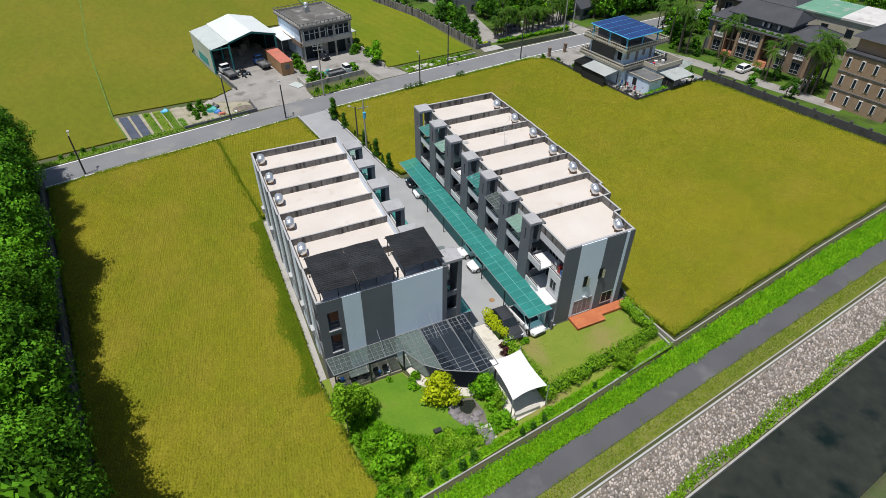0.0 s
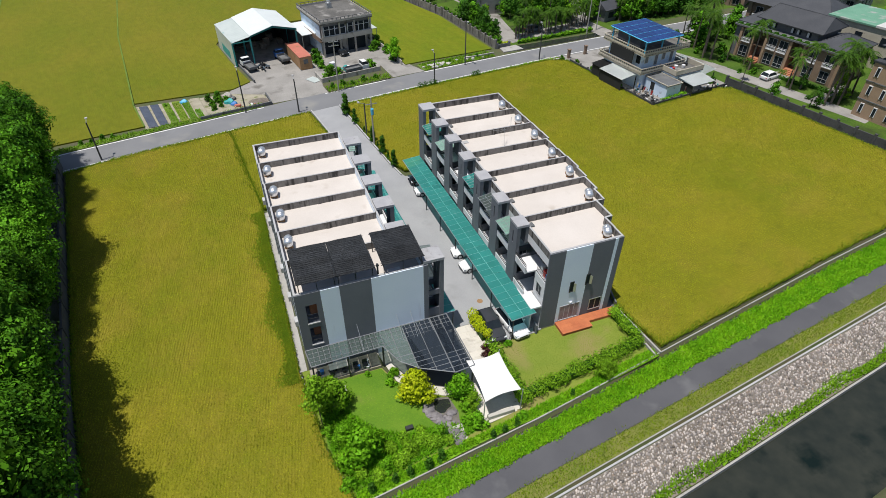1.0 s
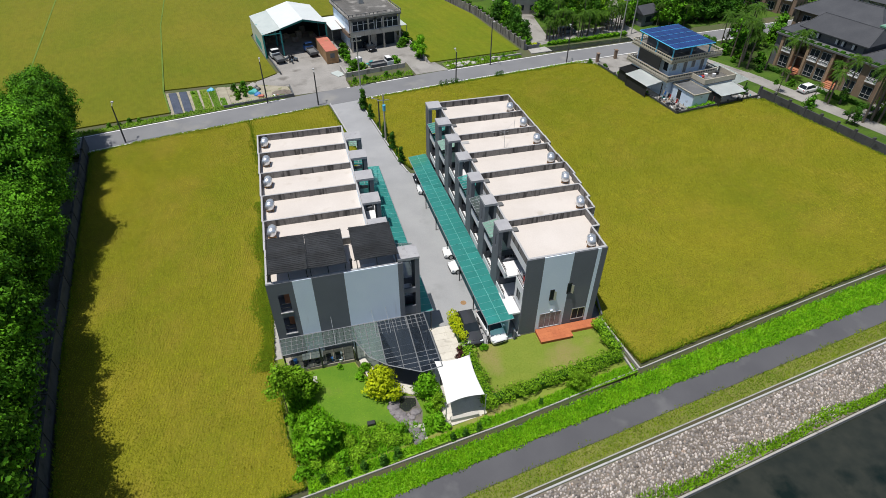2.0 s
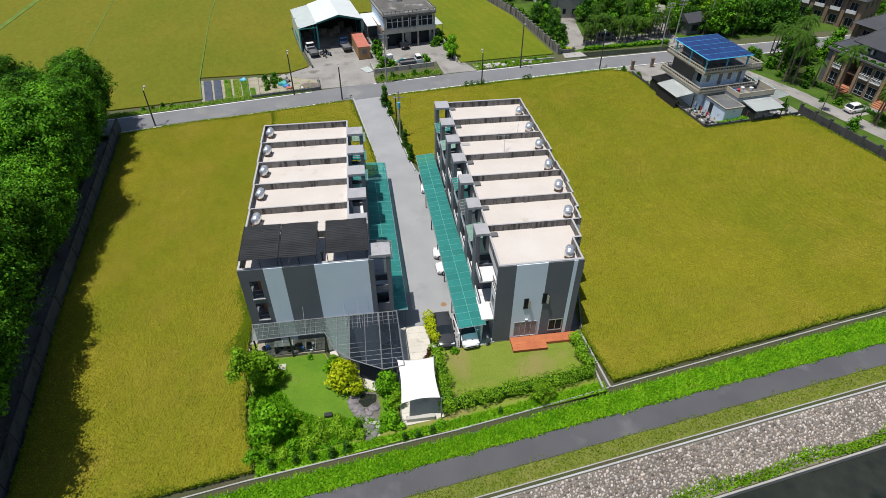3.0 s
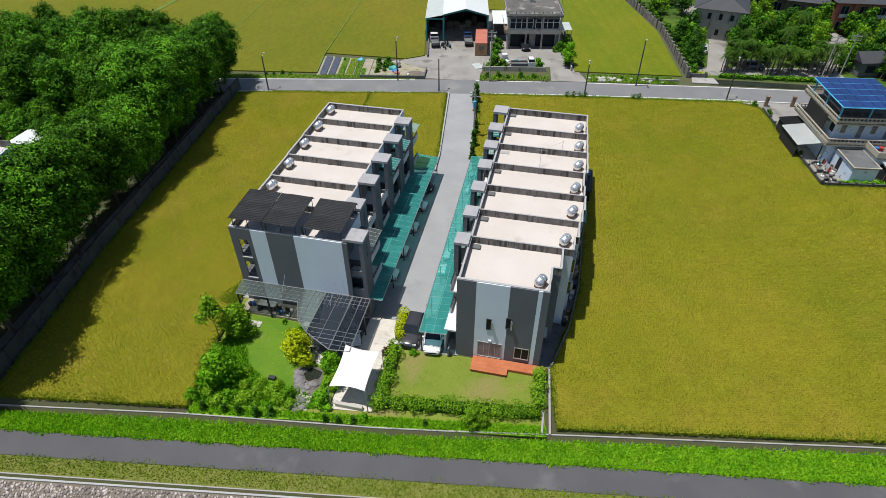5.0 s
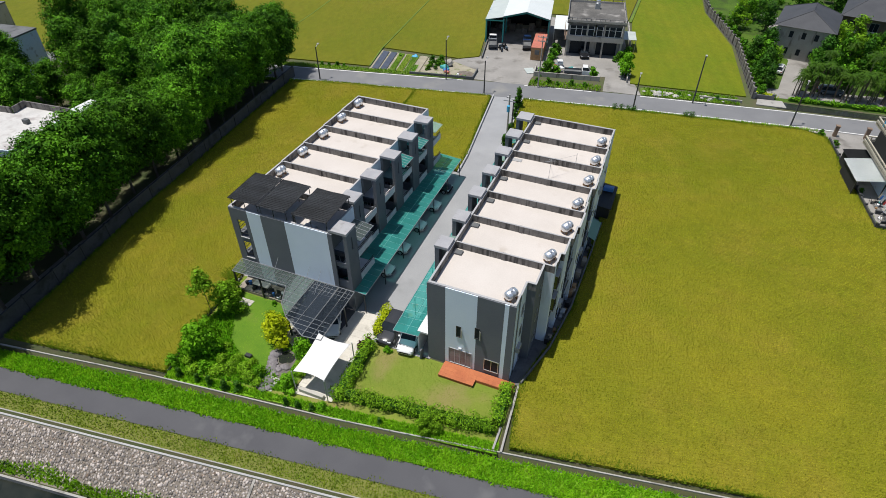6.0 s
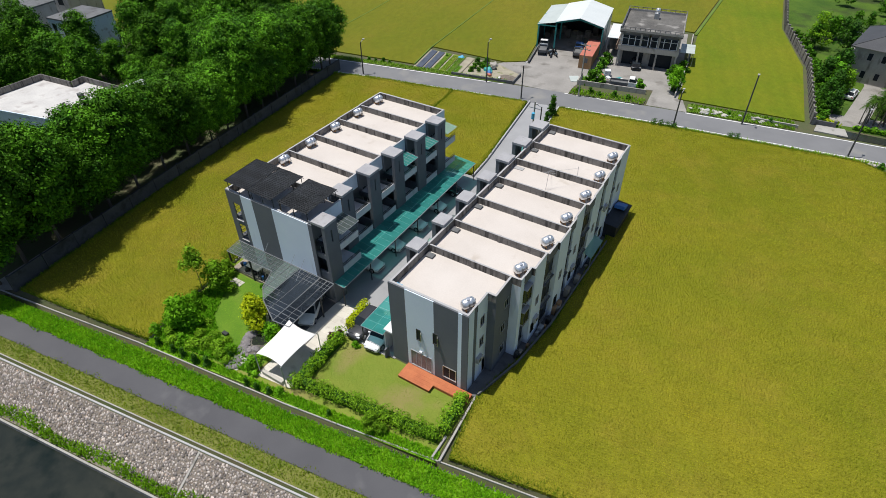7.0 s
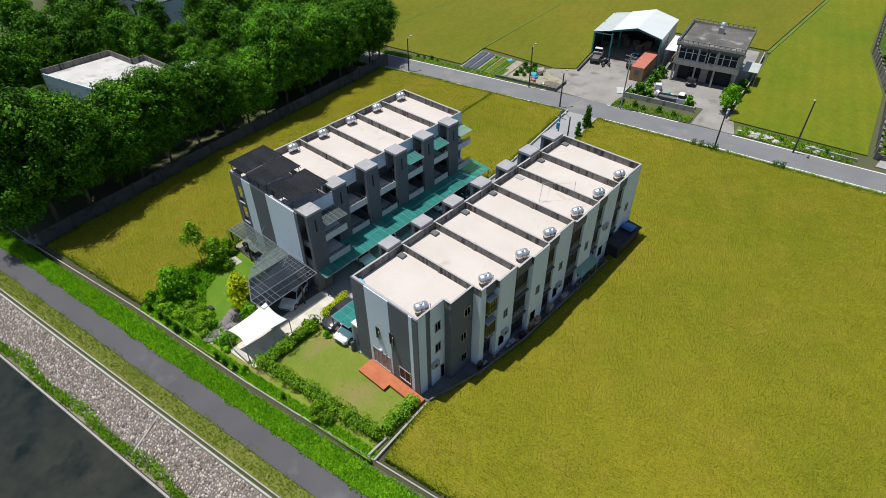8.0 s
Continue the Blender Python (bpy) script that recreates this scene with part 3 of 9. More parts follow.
    ribbon("road_line", a, a + 0.2, 0.056, "line_paint", "white edge line painted on the road", "marking", x0, x1)
ribbon("road_kerb", -3.45, -3.2, 0.22, "concrete", "low weathered concrete kerb beside the field", "kerb", -240, 14.0)
ribbon("road_kerb", -3.45, -3.2, 0.22, "concrete", "low weathered concrete kerb beside the field", "kerb", 22.0, 68.0)
ribbon("roadside_weeds", -4.0, -3.45, 0.12, "bund", "dark weeds along the road's edge", "weeds", -60, 13.6, kind="stuff")
ribbon("roadside_weeds", -4.0, -3.45, 0.12, "bund", "dark weeds along the road's edge", "weeds", 22.0, 68.0, kind="stuff")
ribbon("roadside_weeds", 3.1, 4.6, 0.10, "bund", "green weeds along the road's edge", "weeds", -60, 9.4, kind="stuff")
ribbon("roadside_weeds", 3.4, 6.4, 0.10, "bund", "green weeds along the road's edge", "weeds", 40.6, 57.5, kind="stuff")

bm = bmesh.new()
prism(bm, [(15.5, 36.3), (17.6, 36.3), (17.6, 37), (15.2, 66), (19.6, 66), (19.2, 70.6), (16.1, 92.2), (14.6, 94), (22.4, 95.5), (20.95, 93.0), (23.8, 70.4), (25.0, 66.6), (29.4, 66.6), (29.4, 32.9), (23.0, 32.9), (23.0, 36.3), (19, 36.3)], -0.05, 0.03)
solid("lane", bm, "lane", "smooth grey concrete access lane between the rows", "lane", kind="structure")
bm = bmesh.new()
prism(bm, [(9.0, 97.6), (22.5, 98.8), (20.0, 101.8), (20.4, 105.6), (32.9, 108.0), (33.3, 104.0), (33.6, 101.5), (40.3, 102.4), (38.2, 107.5), (33.5, 128), (31, 141), (6, 137), (4.0, 130), (5.4, 121), (8.3, 108), (9.6, 102)], -0.05, 0.045)
solid("yard", bm, "yard", "dusty grey concrete yard with tyre marks", "yard", kind="structure")
for side in ("L", "R"):
    bm = bmesh.new()
    line = [(19.5, 65.8), (19.1, 70.6), (16.0, 92.0)] if side == "L" else [(24.6, 67.0), (23.95, 70.4), (21.1, 92.8)]
    for (xa, ya), (xb, yb) in zip(line, line[1:]):
        ang, ln = math.atan2(yb - ya, xb - xa), math.hypot(xb - xa, yb - ya)
        rbox(bm, Matrix.Translation((xa, ya, 0)) @ Matrix.Rotation(ang, 4, "Z"), 0, ln, -0.1, 0.1, -0.05, 0.4 if side == "L" else 0.22)
    solid("lane_kerb", bm, "coping", "pale concrete kerb along the lane", "kerb", kind="structure")

# ---- rice fields ----
FIELD_N = [(2.35, 88.9), (15.6, 91.4), (18.9, 70.6), (19.2, 66.2), (14, 65.2), (4.75, 64.85)]
FIELD_W = [(-11.6, 18.9), (-15.4, 40), (-20.9, 83.6), (-14, 85.8), (2.2, 88.87), (4.6, 64.85), (4.5, 64.8), (4.6, 36.0), (5.4, 27.0), (6.6, 21.7)]
FIELD_E = [(21.5, 92.4), (24.2, 70.4), (25.4, 67.6), (29, 68.6), (40.4, 68.4), (40.9, 45), (39.6, 38), (38.6, 33.0), (39.6, 26.6), (66.0, 31.2), (99.5, 36.5), (98.2, 42), (91.3, 74.8), (88, 75.6), (73.2, 73.2), (69.3, 97.0), (66, 98.5), (39, 94.9)]
FAR_FIELDS = [
    ([(-10.95, 95.6), (-12.95, 104.4), (-17.6, 143), (-24, 240), (-55, 240), (-41.4, 140), (-38.4, 117.3), (-35.9, 91.6)], "rice_far"),
    ([(-36.15, 91.6), (-38.65, 117.3), (-41.65, 140), (-55.25, 240), (-62.6, 240), (-62.6, 80)], "rice_far"),
    ([(-64, 79.6), (-64, 240), (-240, 240), (-240, 46)], "rice_far"),
    ([(-12.7, 105.4), (4.0, 105.9), (7.4, 108.4), (4.4, 121), (2.6, 131), (5, 139), (32, 142.5), (30, 240), (-23.75, 240), (-17.35, 143)], "rice_far"),
    ([(37.7, 106.6), (57.6, 108.7), (54.6, 133.5), (48, 155), (38, 240), (31, 240), (33.0, 141), (35.7, 122)], "rice_green"),
]


def field(poly, material, label):
    bm = bmesh.new()
    prism(bm, poly, -0.05, 0.385 if material in ("rice", "rice_ripe") else 0.22)
    return solid("rice_field", bm, material, label, "rice field", "rice fields", "structure")


def tufts(poly, seed, step, angle, material):
    """Single rice plants in rows, each a few leaning blades."""
    rng = np.random.default_rng(seed)
    a = np.array(poly)
    lo, hi = a.min(0), a.max(0)
    c, s = math.cos(angle), math.sin(angle)
    mid, r = (lo + hi) / 2, np.linalg.norm(hi - lo) / 2
    u, v = np.meshgrid(np.arange(-r, r, step * 0.72), np.arange(-r, r, step * 1.2))
    u, v = u.ravel() + rng.normal(0, step * 0.16, u.size), v.ravel() + rng.normal(0, step * 0.11, v.size)
    keep = rng.random(u.size) > 0.05
    u, v = u[keep], v[keep]
    pts = np.stack([mid[0] + u * c - v * s, mid[1] + u * s + v * c], -1)
    pts = pts[inside(pts, poly)]
    swell = 0.015 * np.sin(pts[:, 0] * 0.9 + 1.3 * np.sin(pts[:, 1] * 0.5)) * np.sin(pts[:, 1] * 1.1) + rng.normal(0, 0.02, len(pts))
    fan(pts, rng, 5, 0.042, (0.05, 0.19), (0.42, 0.54), 0.34, swell, "rice_plants", material, "ripening yellow-green rice plants standing in rows", "rice")


def fan(pts, rng, k, wide, reach, tall, z0, swell, name, material, label, category):
    """k leaning blades at each point."""
    n = len(pts)
    ang = rng.uniform(0, 2 * math.pi, (n, k))
    reach, tall = rng.uniform(*reach, (n, k)), rng.uniform(*tall, (n, k)) + (swell[:, None] if swell is not None else 0)
    p = pts[:, None, :].repeat(k, 1)
    d = np.stack([np.cos(ang), np.sin(ang)], -1)
    e = np.stack([-np.sin(ang), np.cos(ang)], -1) * wide
    z0 = np.full((n, k, 1), z0)
    verts = np.stack([np.concatenate([p + e, z0], -1), np.concatenate([p - e, z0], -1), np.concatenate([p + d * reach[..., None], tall[..., None]], -1)], 2).reshape(-1, 3)
    return tagged(new(name, raw(name, verts, np.arange(len(verts)).reshape(-1, 3), material)), label, category, kind="stuff")


def field_edge(poly, seed, width, per):
    """Greener plants and weeds round the edge of a field."""
    rng = np.random.default_rng(seed)
    pts = []
    for (xa, ya), (xb, yb) in zip(poly, poly[1:] + poly[:1]):
        ln = math.hypot(xb - xa, yb - ya)
        n = int(ln * per)
        f = rng.uniform(0, 1, n)
        off = np.abs(rng.normal(0, 1, n)) * width * (0.55 + 0.45 * np.sin(f * ln * 0.5 + seed) * np.sin(f * ln * 0.23))
        sign = -1 if sum(p[0] * q[1] - q[0] * p[1] for p, q in zip(poly, poly[1:] + poly[:1])) > 0 else 1
        nx, ny = sign * (yb - ya) / ln, -sign * (xb - xa) / ln
        pts.append(np.stack([xa + (xb - xa) * f + nx * (off - 0.12), ya + (yb - ya) * f + ny * (off - 0.12)], -1))
    pts = np.concatenate(pts)
    return fan(pts, rng, 2, 0.07, (0.08, 0.25), (0.45, 0.68), 0.2, None, "field_edge_grass", "edge_grass", "greener rice and weeds along the field's edge", "grass")


def bund_line(line, width):
    """A grassy ridge between two paddies."""
    bm = bmesh.new()
    for (xa, ya), (xb, yb) in zip(line, line[1:]):
        ln, ang = math.hypot(xb - xa, yb - ya), math.atan2(yb - ya, xb - xa)
        rbox(bm, Matrix.Translation((xa, ya, 0)) @ Matrix.Rotation(ang, 4, "Z"), -0.05, ln + 0.05, -width / 2, width / 2, -0.05, 0.27)
    solid("grass_ridge", bm, "bund", "narrow grassy ridge between two paddies", "ridge", kind="structure")


field(FIELD_W, "rice_ripe", "paddy of ripening yellow-green rice beside the tree row")
field(FIELD_N, "rice", "greener paddy between the west row and the road")
field(FIELD_E, "rice", "wide paddy of ripening yellow-green rice")
for poly, material in FAR_FIELDS:
    field(poly, material, "paddy of ripening rice beyond the road" if material == "rice_far" else "greener paddy beside the grey estate fence")
tufts(FIELD_W, 1, 0.205, radians(80), "rice_ripe_tuft")
tufts(FIELD_N, 5, 0.205, radians(80), "rice_tuft")
tufts(FIELD_E, 2, 0.205, radians(8), "rice_tuft")
field_edge(FIELD_W, 3, 0.55, 34)
field_edge(FIELD_E, 4, 0.55, 34)
field_edge(FIELD_N, 6, 0.4, 30)
rng = np.random.default_rng(11)
edge_y = rng.uniform(34.5, 64.0, 9000)
edge_x = 4.45 - np.abs(rng.normal(0, 0.9, 9000)) * (0.7 + 0.3 * np.sin(edge_y * 0.6))
fan(np.stack([edge_x, edge_y], -1), rng, 4, 0.045, (0.06, 0.2), (0.45, 0.6), 0.36, None, "field_edge_grass", "edge_grass", "fresh green rice along the back of the houses", "grass")
bund_line([(-36.03, 91.6), (-38.53, 117.3), (-41.53, 140), (-55.13, 240)], 0.26)
bund_line([(-10.85, 95.6), (-12.83, 104.6), (-17.48, 143), (-23.88, 240)], 0.26)
bund_line([(-63.3, 79.8), (-63.3, 240)], 1.3)
bund_line([(32.6, 141), (30.6, 240)], 0.6)


# ---- townhouses ----
ROOF, TOP, TOWER = 9.28, 10.1, 10.5


def slats_rail(bm, x, y0, y1, z0, z1):
    """An upright balcony rail along y."""
    for z in (z0, z1):
        box(bm, x - 0.025, x + 0.025, y0, y1, z - 0.025, z + 0.025)
    for k in range(int((y1 - y0) / 0.22) + 1):
        y = y0 + k * 0.22
        box(bm, x - 0.012, x + 0.012, y - 0.012, y + 0.012, z0, z1)


def window_at(parent, face, a0, a1, z0, z1, at, out, frame_mat="alu", mullions=1, name="window", pane_mat="pane"):
    """A window set on a wall. face 'x' or 'y': the axis along which the wall looks; out: +1 or -1; at: the wall's plane."""
    def slab(bm, p, q, lo, hi, d0, d1):
        s0, s1 = sorted((at + out * d0, at + out * d1))
        if face == "x":
            box(bm, s0, s1, p, q, lo, hi)
        else:
            box(bm, p, q, s0, s1, lo, hi)
    bm = bmesh.new()
    slab(bm, a0, a1, z0, z1, -0.05, 0.012)
    pane = part(name, bm, pane_mat, parent)
    bm = bmesh.new()
    f = 0.07
    slab(bm, a0 - f, a1 + f, z1, z1 + f, -0.05, 0.05)
    slab(bm, a0 - f, a1 + f, z0 - f, z0, -0.05, 0.08)
    slab(bm, a0 - f, a0, z0, z1, -0.05, 0.05)
    slab(bm, a1, a1 + f, z0, z1, -0.05, 0.05)
    for k in range(mullions):
        m = a0 + (a1 - a0) * (k + 1) / (mullions + 1)
        slab(bm, m - 0.03, m + 0.03, z0, z1, -0.05, 0.04)
    part("window_frame", bm, frame_mat, pane)
    return pane


def townhouse(side, y0, y1, street, rear, label, bands=None, first=False, last=False, segs=None, awning="", tower=None, ends=(), corner=False, reach=1.75, loggia=False):
    """One house of a row. side +1: its street lies towards +x; street, rear: x of those walls; bands: painted stripes of a free end wall."""
    root = thing("townhouse", ((street + rear) / 2, (y0 + y1) / 2, 0), label, "house", "townhouses in two rows")
    lo, hi = sorted((street, rear))
    g = 0.004
    # core and rear wall
    bm = bmesh.new()
    core_rear = (min(q[2] for q in segs) if side < 0 else max(q[2] for q in segs)) + side * 0.9
    if loggia:
        # the rear corner stays free for an open loggia on two storeys
        inner = segs[0][2] + 2.0
        box(bm, inner, street - 1.25, y0 + g, y0 + 1.9, 0, ROOF)
        box(bm, core_rear, street - 1.25, y0 + 1.9, y1 - g, 0, ROOF)
    else:
        box(bm, *sorted((street - side * 1.25, core_rear)), y0 + g, y1 - g, 0, ROOF)
    part("wall", bm, "recess", root)
    for a, b, x, paint in segs:
        xx = x
        if paint == "bay":
            for z0, z1 in ((ROOF - 0.25, ROOF), (2.9, 3.02), (5.9, 6.02)):
                bm = bmesh.new()
                box(bm, *sorted((x, core_rear)), a + g, b - g, z0, z1)
                part("bay_ledge", bm, "grey_wall", root)
            # bay back painted dark to carry the shade of its depth
            bm = bmesh.new()
            box(bm, *sorted((x + side * 0.3, core_rear)), a + g, b - g, 0, ROOF - 0.25)
            part("bay_wall", bm, "wall_dark", root)
            for z in (0.7, 3.7, 6.7):
                window_at(root, "x", a + 0.2, b - 0.2, z, z + 1.6, x + side * 0.3, -side, "dark_metal")
                for k in range(5):
                    bm = bmesh.new()
                    box(bm, *sorted((x + side * 0.06, x + side * 0.08)), a + 0.004, b - 0.004, z - 0.3 + 0.2 * k, z - 0.27 + 0.2 * k)
                    part("window_bar", bm, "galv", root)
        elif paint == "loggia":
            for z0, z1 in ((0, 3.7), (5.85, 6.5), (8.7, ROOF)):
                bm = bmesh.new()
                box(bm, x, x + 2.0, a + g, b - g, z0, z1)
                part("loggia_slab", bm, "wall_dark", root)
            for z0, z1 in ((3.7, 5.85), (6.5, 8.7)):
                for ya, yb in ((a + g, a + 0.22), (b - 0.22, b - g)):
                    bm = bmesh.new()
                    box(bm, x, x + 0.28, ya, yb, z0, z1)
                    part("loggia_pier", bm, "wall_dark", root)
            for z0 in (3.7, 6.5):
                bm = bmesh.new()
                box(bm, x + 1.9, x + 1.996, a + g, b - g, z0, z0 + 2.15)
                part("loggia_lining", bm, "tan_tile", root, "tan-tiled inner wall of the loggia")
                bm = bmesh.new()
                box(bm, x + 1.2, x + 1.88, b - 0.9, b - 0.3, z0, z0 + 1.3)
                part("loggia_cabinet", bm, "terracotta", root, "brown cupboard standing in the loggia")
                bm = bmesh.new()
                for z in (0.45, 0.95):
                    box(bm, x + 0.05, x + 0.09, a + 0.22, b - 0.22, z0 + z, z0 + z + 0.04)
                    box(bm, x + 0.28, x + 1.75, a - 0.07, a - 0.03, z0 + z, z0 + z + 0.04)
                part("loggia_rail", bm, "dark_metal", root)
        else:
            bm = bmesh.new()
            box(bm, *sorted((x, core_rear)), a + g, b - g, 0, ROOF)
            part("rear_wall", bm, paint, root)
    # roof slab, parapets and copings
    bm, cap = bmesh.new(), bmesh.new()
    for a, b, x, paint in segs:
        box(bm, *sorted((street - side * 0.15, x + side * 0.15)), a, b, ROOF, ROOF + 0.03)
    part("roof", bm, "roof", root, "flat cream-painted roof terrace")
    bm = bmesh.new()
    t = 0.14
    prev = None
    for a, b, x, paint in segs:
        box(bm, *sorted((x, x + side * t)), a + 0.002, b - 0.002, ROOF + 0.0, TOP)
        box(cap, *sorted((x - side * 0.02, x + side * (t + 0.02))), a, b, TOP, TOP + 0.06)
        skin = bmesh.new()
        box(skin, *sorted((x - side * 0.012, x)), a + 0.003, b - 0.003, ROOF - 0.25 if paint in ("bay", "loggia") else 0.0, TOP - 0.004)
        part("rear_skin", skin, "wall_dark" if paint in ("bay", "loggia") else paint, root)
        if prev is not None and abs(prev - x) > 0.05:
            box(bm, *sorted((prev + side * t * 0, x)), a - t / 2, a + t / 2, ROOF, TOP - 0.003)
            box(cap, *sorted((prev, x)), a - t / 2 - 0.03, a + t / 2 + 0.03, TOP + 0.001, TOP + 0.061)
        prev = x
    part("parapet", bm, "parapet", root)
    bm = bmesh.new()
    box(bm, *sorted((street - side * t, street)), y0 + g, y1 - g, ROOF, TOP)
    box(cap, *sorted((street - side * (t + 0.02), street + side * 0.02)), y0 + g, y1 - g, TOP + 0.002, TOP + 0.062)
    part("street_parapet", bm, "wall_light" if side > 0 else "parapet", root)
    for yy, yes in ((y0 + 0.075, True), (y1 - 0.075, last)):
        if not yes:
            continue
        xr = segs[0][2] if yy < (y0 + y1) / 2 else segs[-1][2]
        bm = bmesh.new()
        a, b = sorted((street - side * (t + 0.002), xr + side * (t + 0.002)))
        box(bm, a, b, yy - 0.07, yy + 0.07, ROOF + 0.001, TOP - 0.03 if yy == y0 + 0.075 and not first else TOP)
        m = a + (b - a) * 0.5
        if not (first and yy < (y0 + y1) / 2):
            box(bm, m - 0.16, m + 0.16, yy - 0.13, yy + 0.13, ROOF + 0.001, TOP - 0.01)
        part("party_parapet", bm, "parapet", root, "concrete divider wall with dark streaks")
        if first or yy > (y0 + y1) / 2:
            box(cap, a - 0.1, b + 0.1, yy - 0.11, yy + 0.11, TOP + 0.004, TOP + 0.064)
        else:
            box(cap, a + 0.1, b - 0.1, yy - 0.075, yy + 0.075, TOP - 0.03, TOP + 0.01)
    part("coping", cap, "coping", root)
    # end walls with painted bands
    for yy, out in ends:
        edges = bands
        for (xa, paint), (xb, _) in zip(edges, edges[1:]):
            bm = bmesh.new()
            if loggia and xa == edges[0][0]:
                # two openings into the corner loggia
                ya, yb = sorted((yy, yy + out * 0.12))
                for p, q, z0, z1 in ((xa, xb, 5.85, 6.5), (xa, xb, 8.7, TOP - 0.004), (xa, 6.42, 3.7, 5.85), (7.42, xb, 3.7, 5.85), (xa, 6.42, 6.5, 8.7), (7.42, xb, 6.5, 8.7)):
                    piece_bm = bmesh.new()
                    box(piece_bm, p, q, ya, yb, z0, z1)
                    part("wall_band", piece_bm, paint, root)
                box(bm, xa, xb, ya, yb, 0, 3.7)
            else:
                box(bm, xa, xb, *sorted((yy, yy + out * 0.12)), 0, TOP - 0.004)
            part("wall_band", bm, paint, root)
    # street side: upper wall, towers, balconies
    front = street + side * reach
    bm = bmesh.new()
    box(bm, *sorted((street - side * 0.3, street)), y0 + g, y1 - g, 8.35, ROOF)
    part("upper_wall", bm, "wall_light" if side > 0 else "wall_white", root)
    ty0, ty1 = tower
    bm = bmesh.new()
    pil0, pil1 = sorted((front - side * 0.42, front))
    sl = (ty0 + ty1) / 2
    box(bm, pil0, pil1, ty0, sl - 0.1, 0, TOWER - 0.28)
    box(bm, pil0, pil1, sl + 0.1, ty1, 0, TOWER - 0.28)
    box(bm, pil0, pil1, sl - 0.1, sl + 0.1, 0, 8.0)
    box(bm, pil0, pil1, sl - 0.1, sl + 0.1, 9.5, TOWER - 0.28)
    box(bm, *sorted((street, street + side * 0.28)), ty0 + 0.001, ty1 - 0.001, ROOF - 1.2, TOWER - 0.28)
    for z0, z1 in ((0, 4.1), (5.9, 6.5)):
        box(bm, *sorted((street - side * 1.2, front - side * 0.42)), ty0 + 0.12, ty0 + 0.30, z0, z1)
        box(bm, *sorted((street - side * 1.2, front - side * 0.42)), ty1 - 0.30, ty1 - 0.12, z0, z1)
    part("tower", bm, "wall_dark", root, "dark grey frame tower with an open top storey")
    bm = bmesh.new()
    box(bm, *sorted((street - side * 0.05, front + side * 0.03)), ty0 - 0.03, ty1 + 0.03, TOWER - 0.28, TOWER)
    part("tower_roof", bm, "tower_top", root)
    # balconies either side of the tower
    spans = [(a, b) for a, b in ((y0 + 0.02, ty0 - 0.02), (ty1 + 0.02, y1 - 0.02)) if b - a > 0.8]
    if corner:
        # solid white corner with a window, an open loggia above it
        bm = bmesh.new()
        box(bm, *sorted((street - side * 1.25, street)), y0 + g, y0 + 2.2, 0, 6.15)
        part("corner_wall", bm, "wall_white", root)
        window_at(root, "x", y0 + 0.7, y0 + 1.6, 4.0, 5.2, street, side, "alu")
        bm = bmesh.new()
        slats_rail(bm, street - side * 0.06, y0 + 0.05, y0 + 2.2, 6.25, 7.05)
        part("loggia_rail", bm, "dark_metal", root)
        for k, (mm, yy) in enumerate((("blue", y0 + 0.6), ("red", y0 + 1.1), ("wall_white", y0 + 1.7))):
            bm = bmesh.new()
            box(bm, *sorted((street - side * 0.75, street - side * 0.35)), yy - 0.2, yy + 0.2, 6.16, 6.75 + 0.2 * k)
            part("loggia_clutter", bm, mm, root)
        spans = [(y0 + 2.22, ty0 - 0.02)]
    for a, b in spans:
        for z in (3.0, 6.1):
            bm = bmesh.new()
            box(bm, *sorted((street - side * 1.25, front - side * 0.08)), a, b, z, z + 0.18)
            part("balcony_slab", bm, "wall_white", root)
            bm = bmesh.new()
            box(bm, *sorted((front - side * 0.22, front - side * 0.07)), a + 0.001, b - 0.001, z + 0.05, z + 0.80)
            part("balcony_wall", bm, "wall_white", root)
            bm = bmesh.new()
            slats_rail(bm, front - side * 0.15, a, b, z + 0.9, z + 1.15)
            part("balcony_rail", bm, "dark_metal", root)
            xw = street - side * 1.25
            window_at(root, "x", a + 0.25, b - 0.25, z + 0.25, z + 2.35, xw, side, "alu", 2, "sliding_door")
        bm = bmesh.new()
        xw = street - side * 1.25
        box(bm, *sorted((xw, xw + side * 0.06)), a + 0.2, b - 0.2, 0.05, 2.5)
        part("garage_door", bm, "galv", root)
    if awning:
        a, b = max(spans, key=lambda s: s[1] - s[0])
        n0 = bmesh.new()
        za, zb = 8.55, 8.25
        xs = (street + side * 0.02, front + side * 0.25)
        v = [n0.verts.new(p) for p in ((xs[0], a + 0.05, za), (xs[1], a + 0.05, zb), (xs[1], b - 0.05, zb), (xs[0], b - 0.05, za))]
        n0.faces.new(v)
        bmesh.ops.solidify(n0, geom=n0.faces[:], thickness=0.02)
        aw = part("awning", n0, awning, root, "translucent awning over the upper balcony")
        bm = bmesh.new()
        for k in range(6):
            y = a + 0.05 + (b - a - 0.1) * k / 5
            rod(bm, (xs[0], y, za + 0.03), (xs[1], y, zb + 0.03), 0.022, n=4)
        rod(bm, (xs[1], a + 0.05, zb + 0.03), (xs[1], b - 0.05, zb + 0.03), 0.03, n=4)
        rod(bm, ((xs[0] + xs[1]) / 2, a + 0.05, (za + zb) / 2 + 0.03), ((xs[0] + xs[1]) / 2, b - 0.05, (za + zb) / 2 + 0.03), 0.022, n=4)
        part("awning_frame", bm, "galv", aw)
    return root


def water_tank(x, y, turn=0.0):
    """A lying stainless water tank on a low stand."""
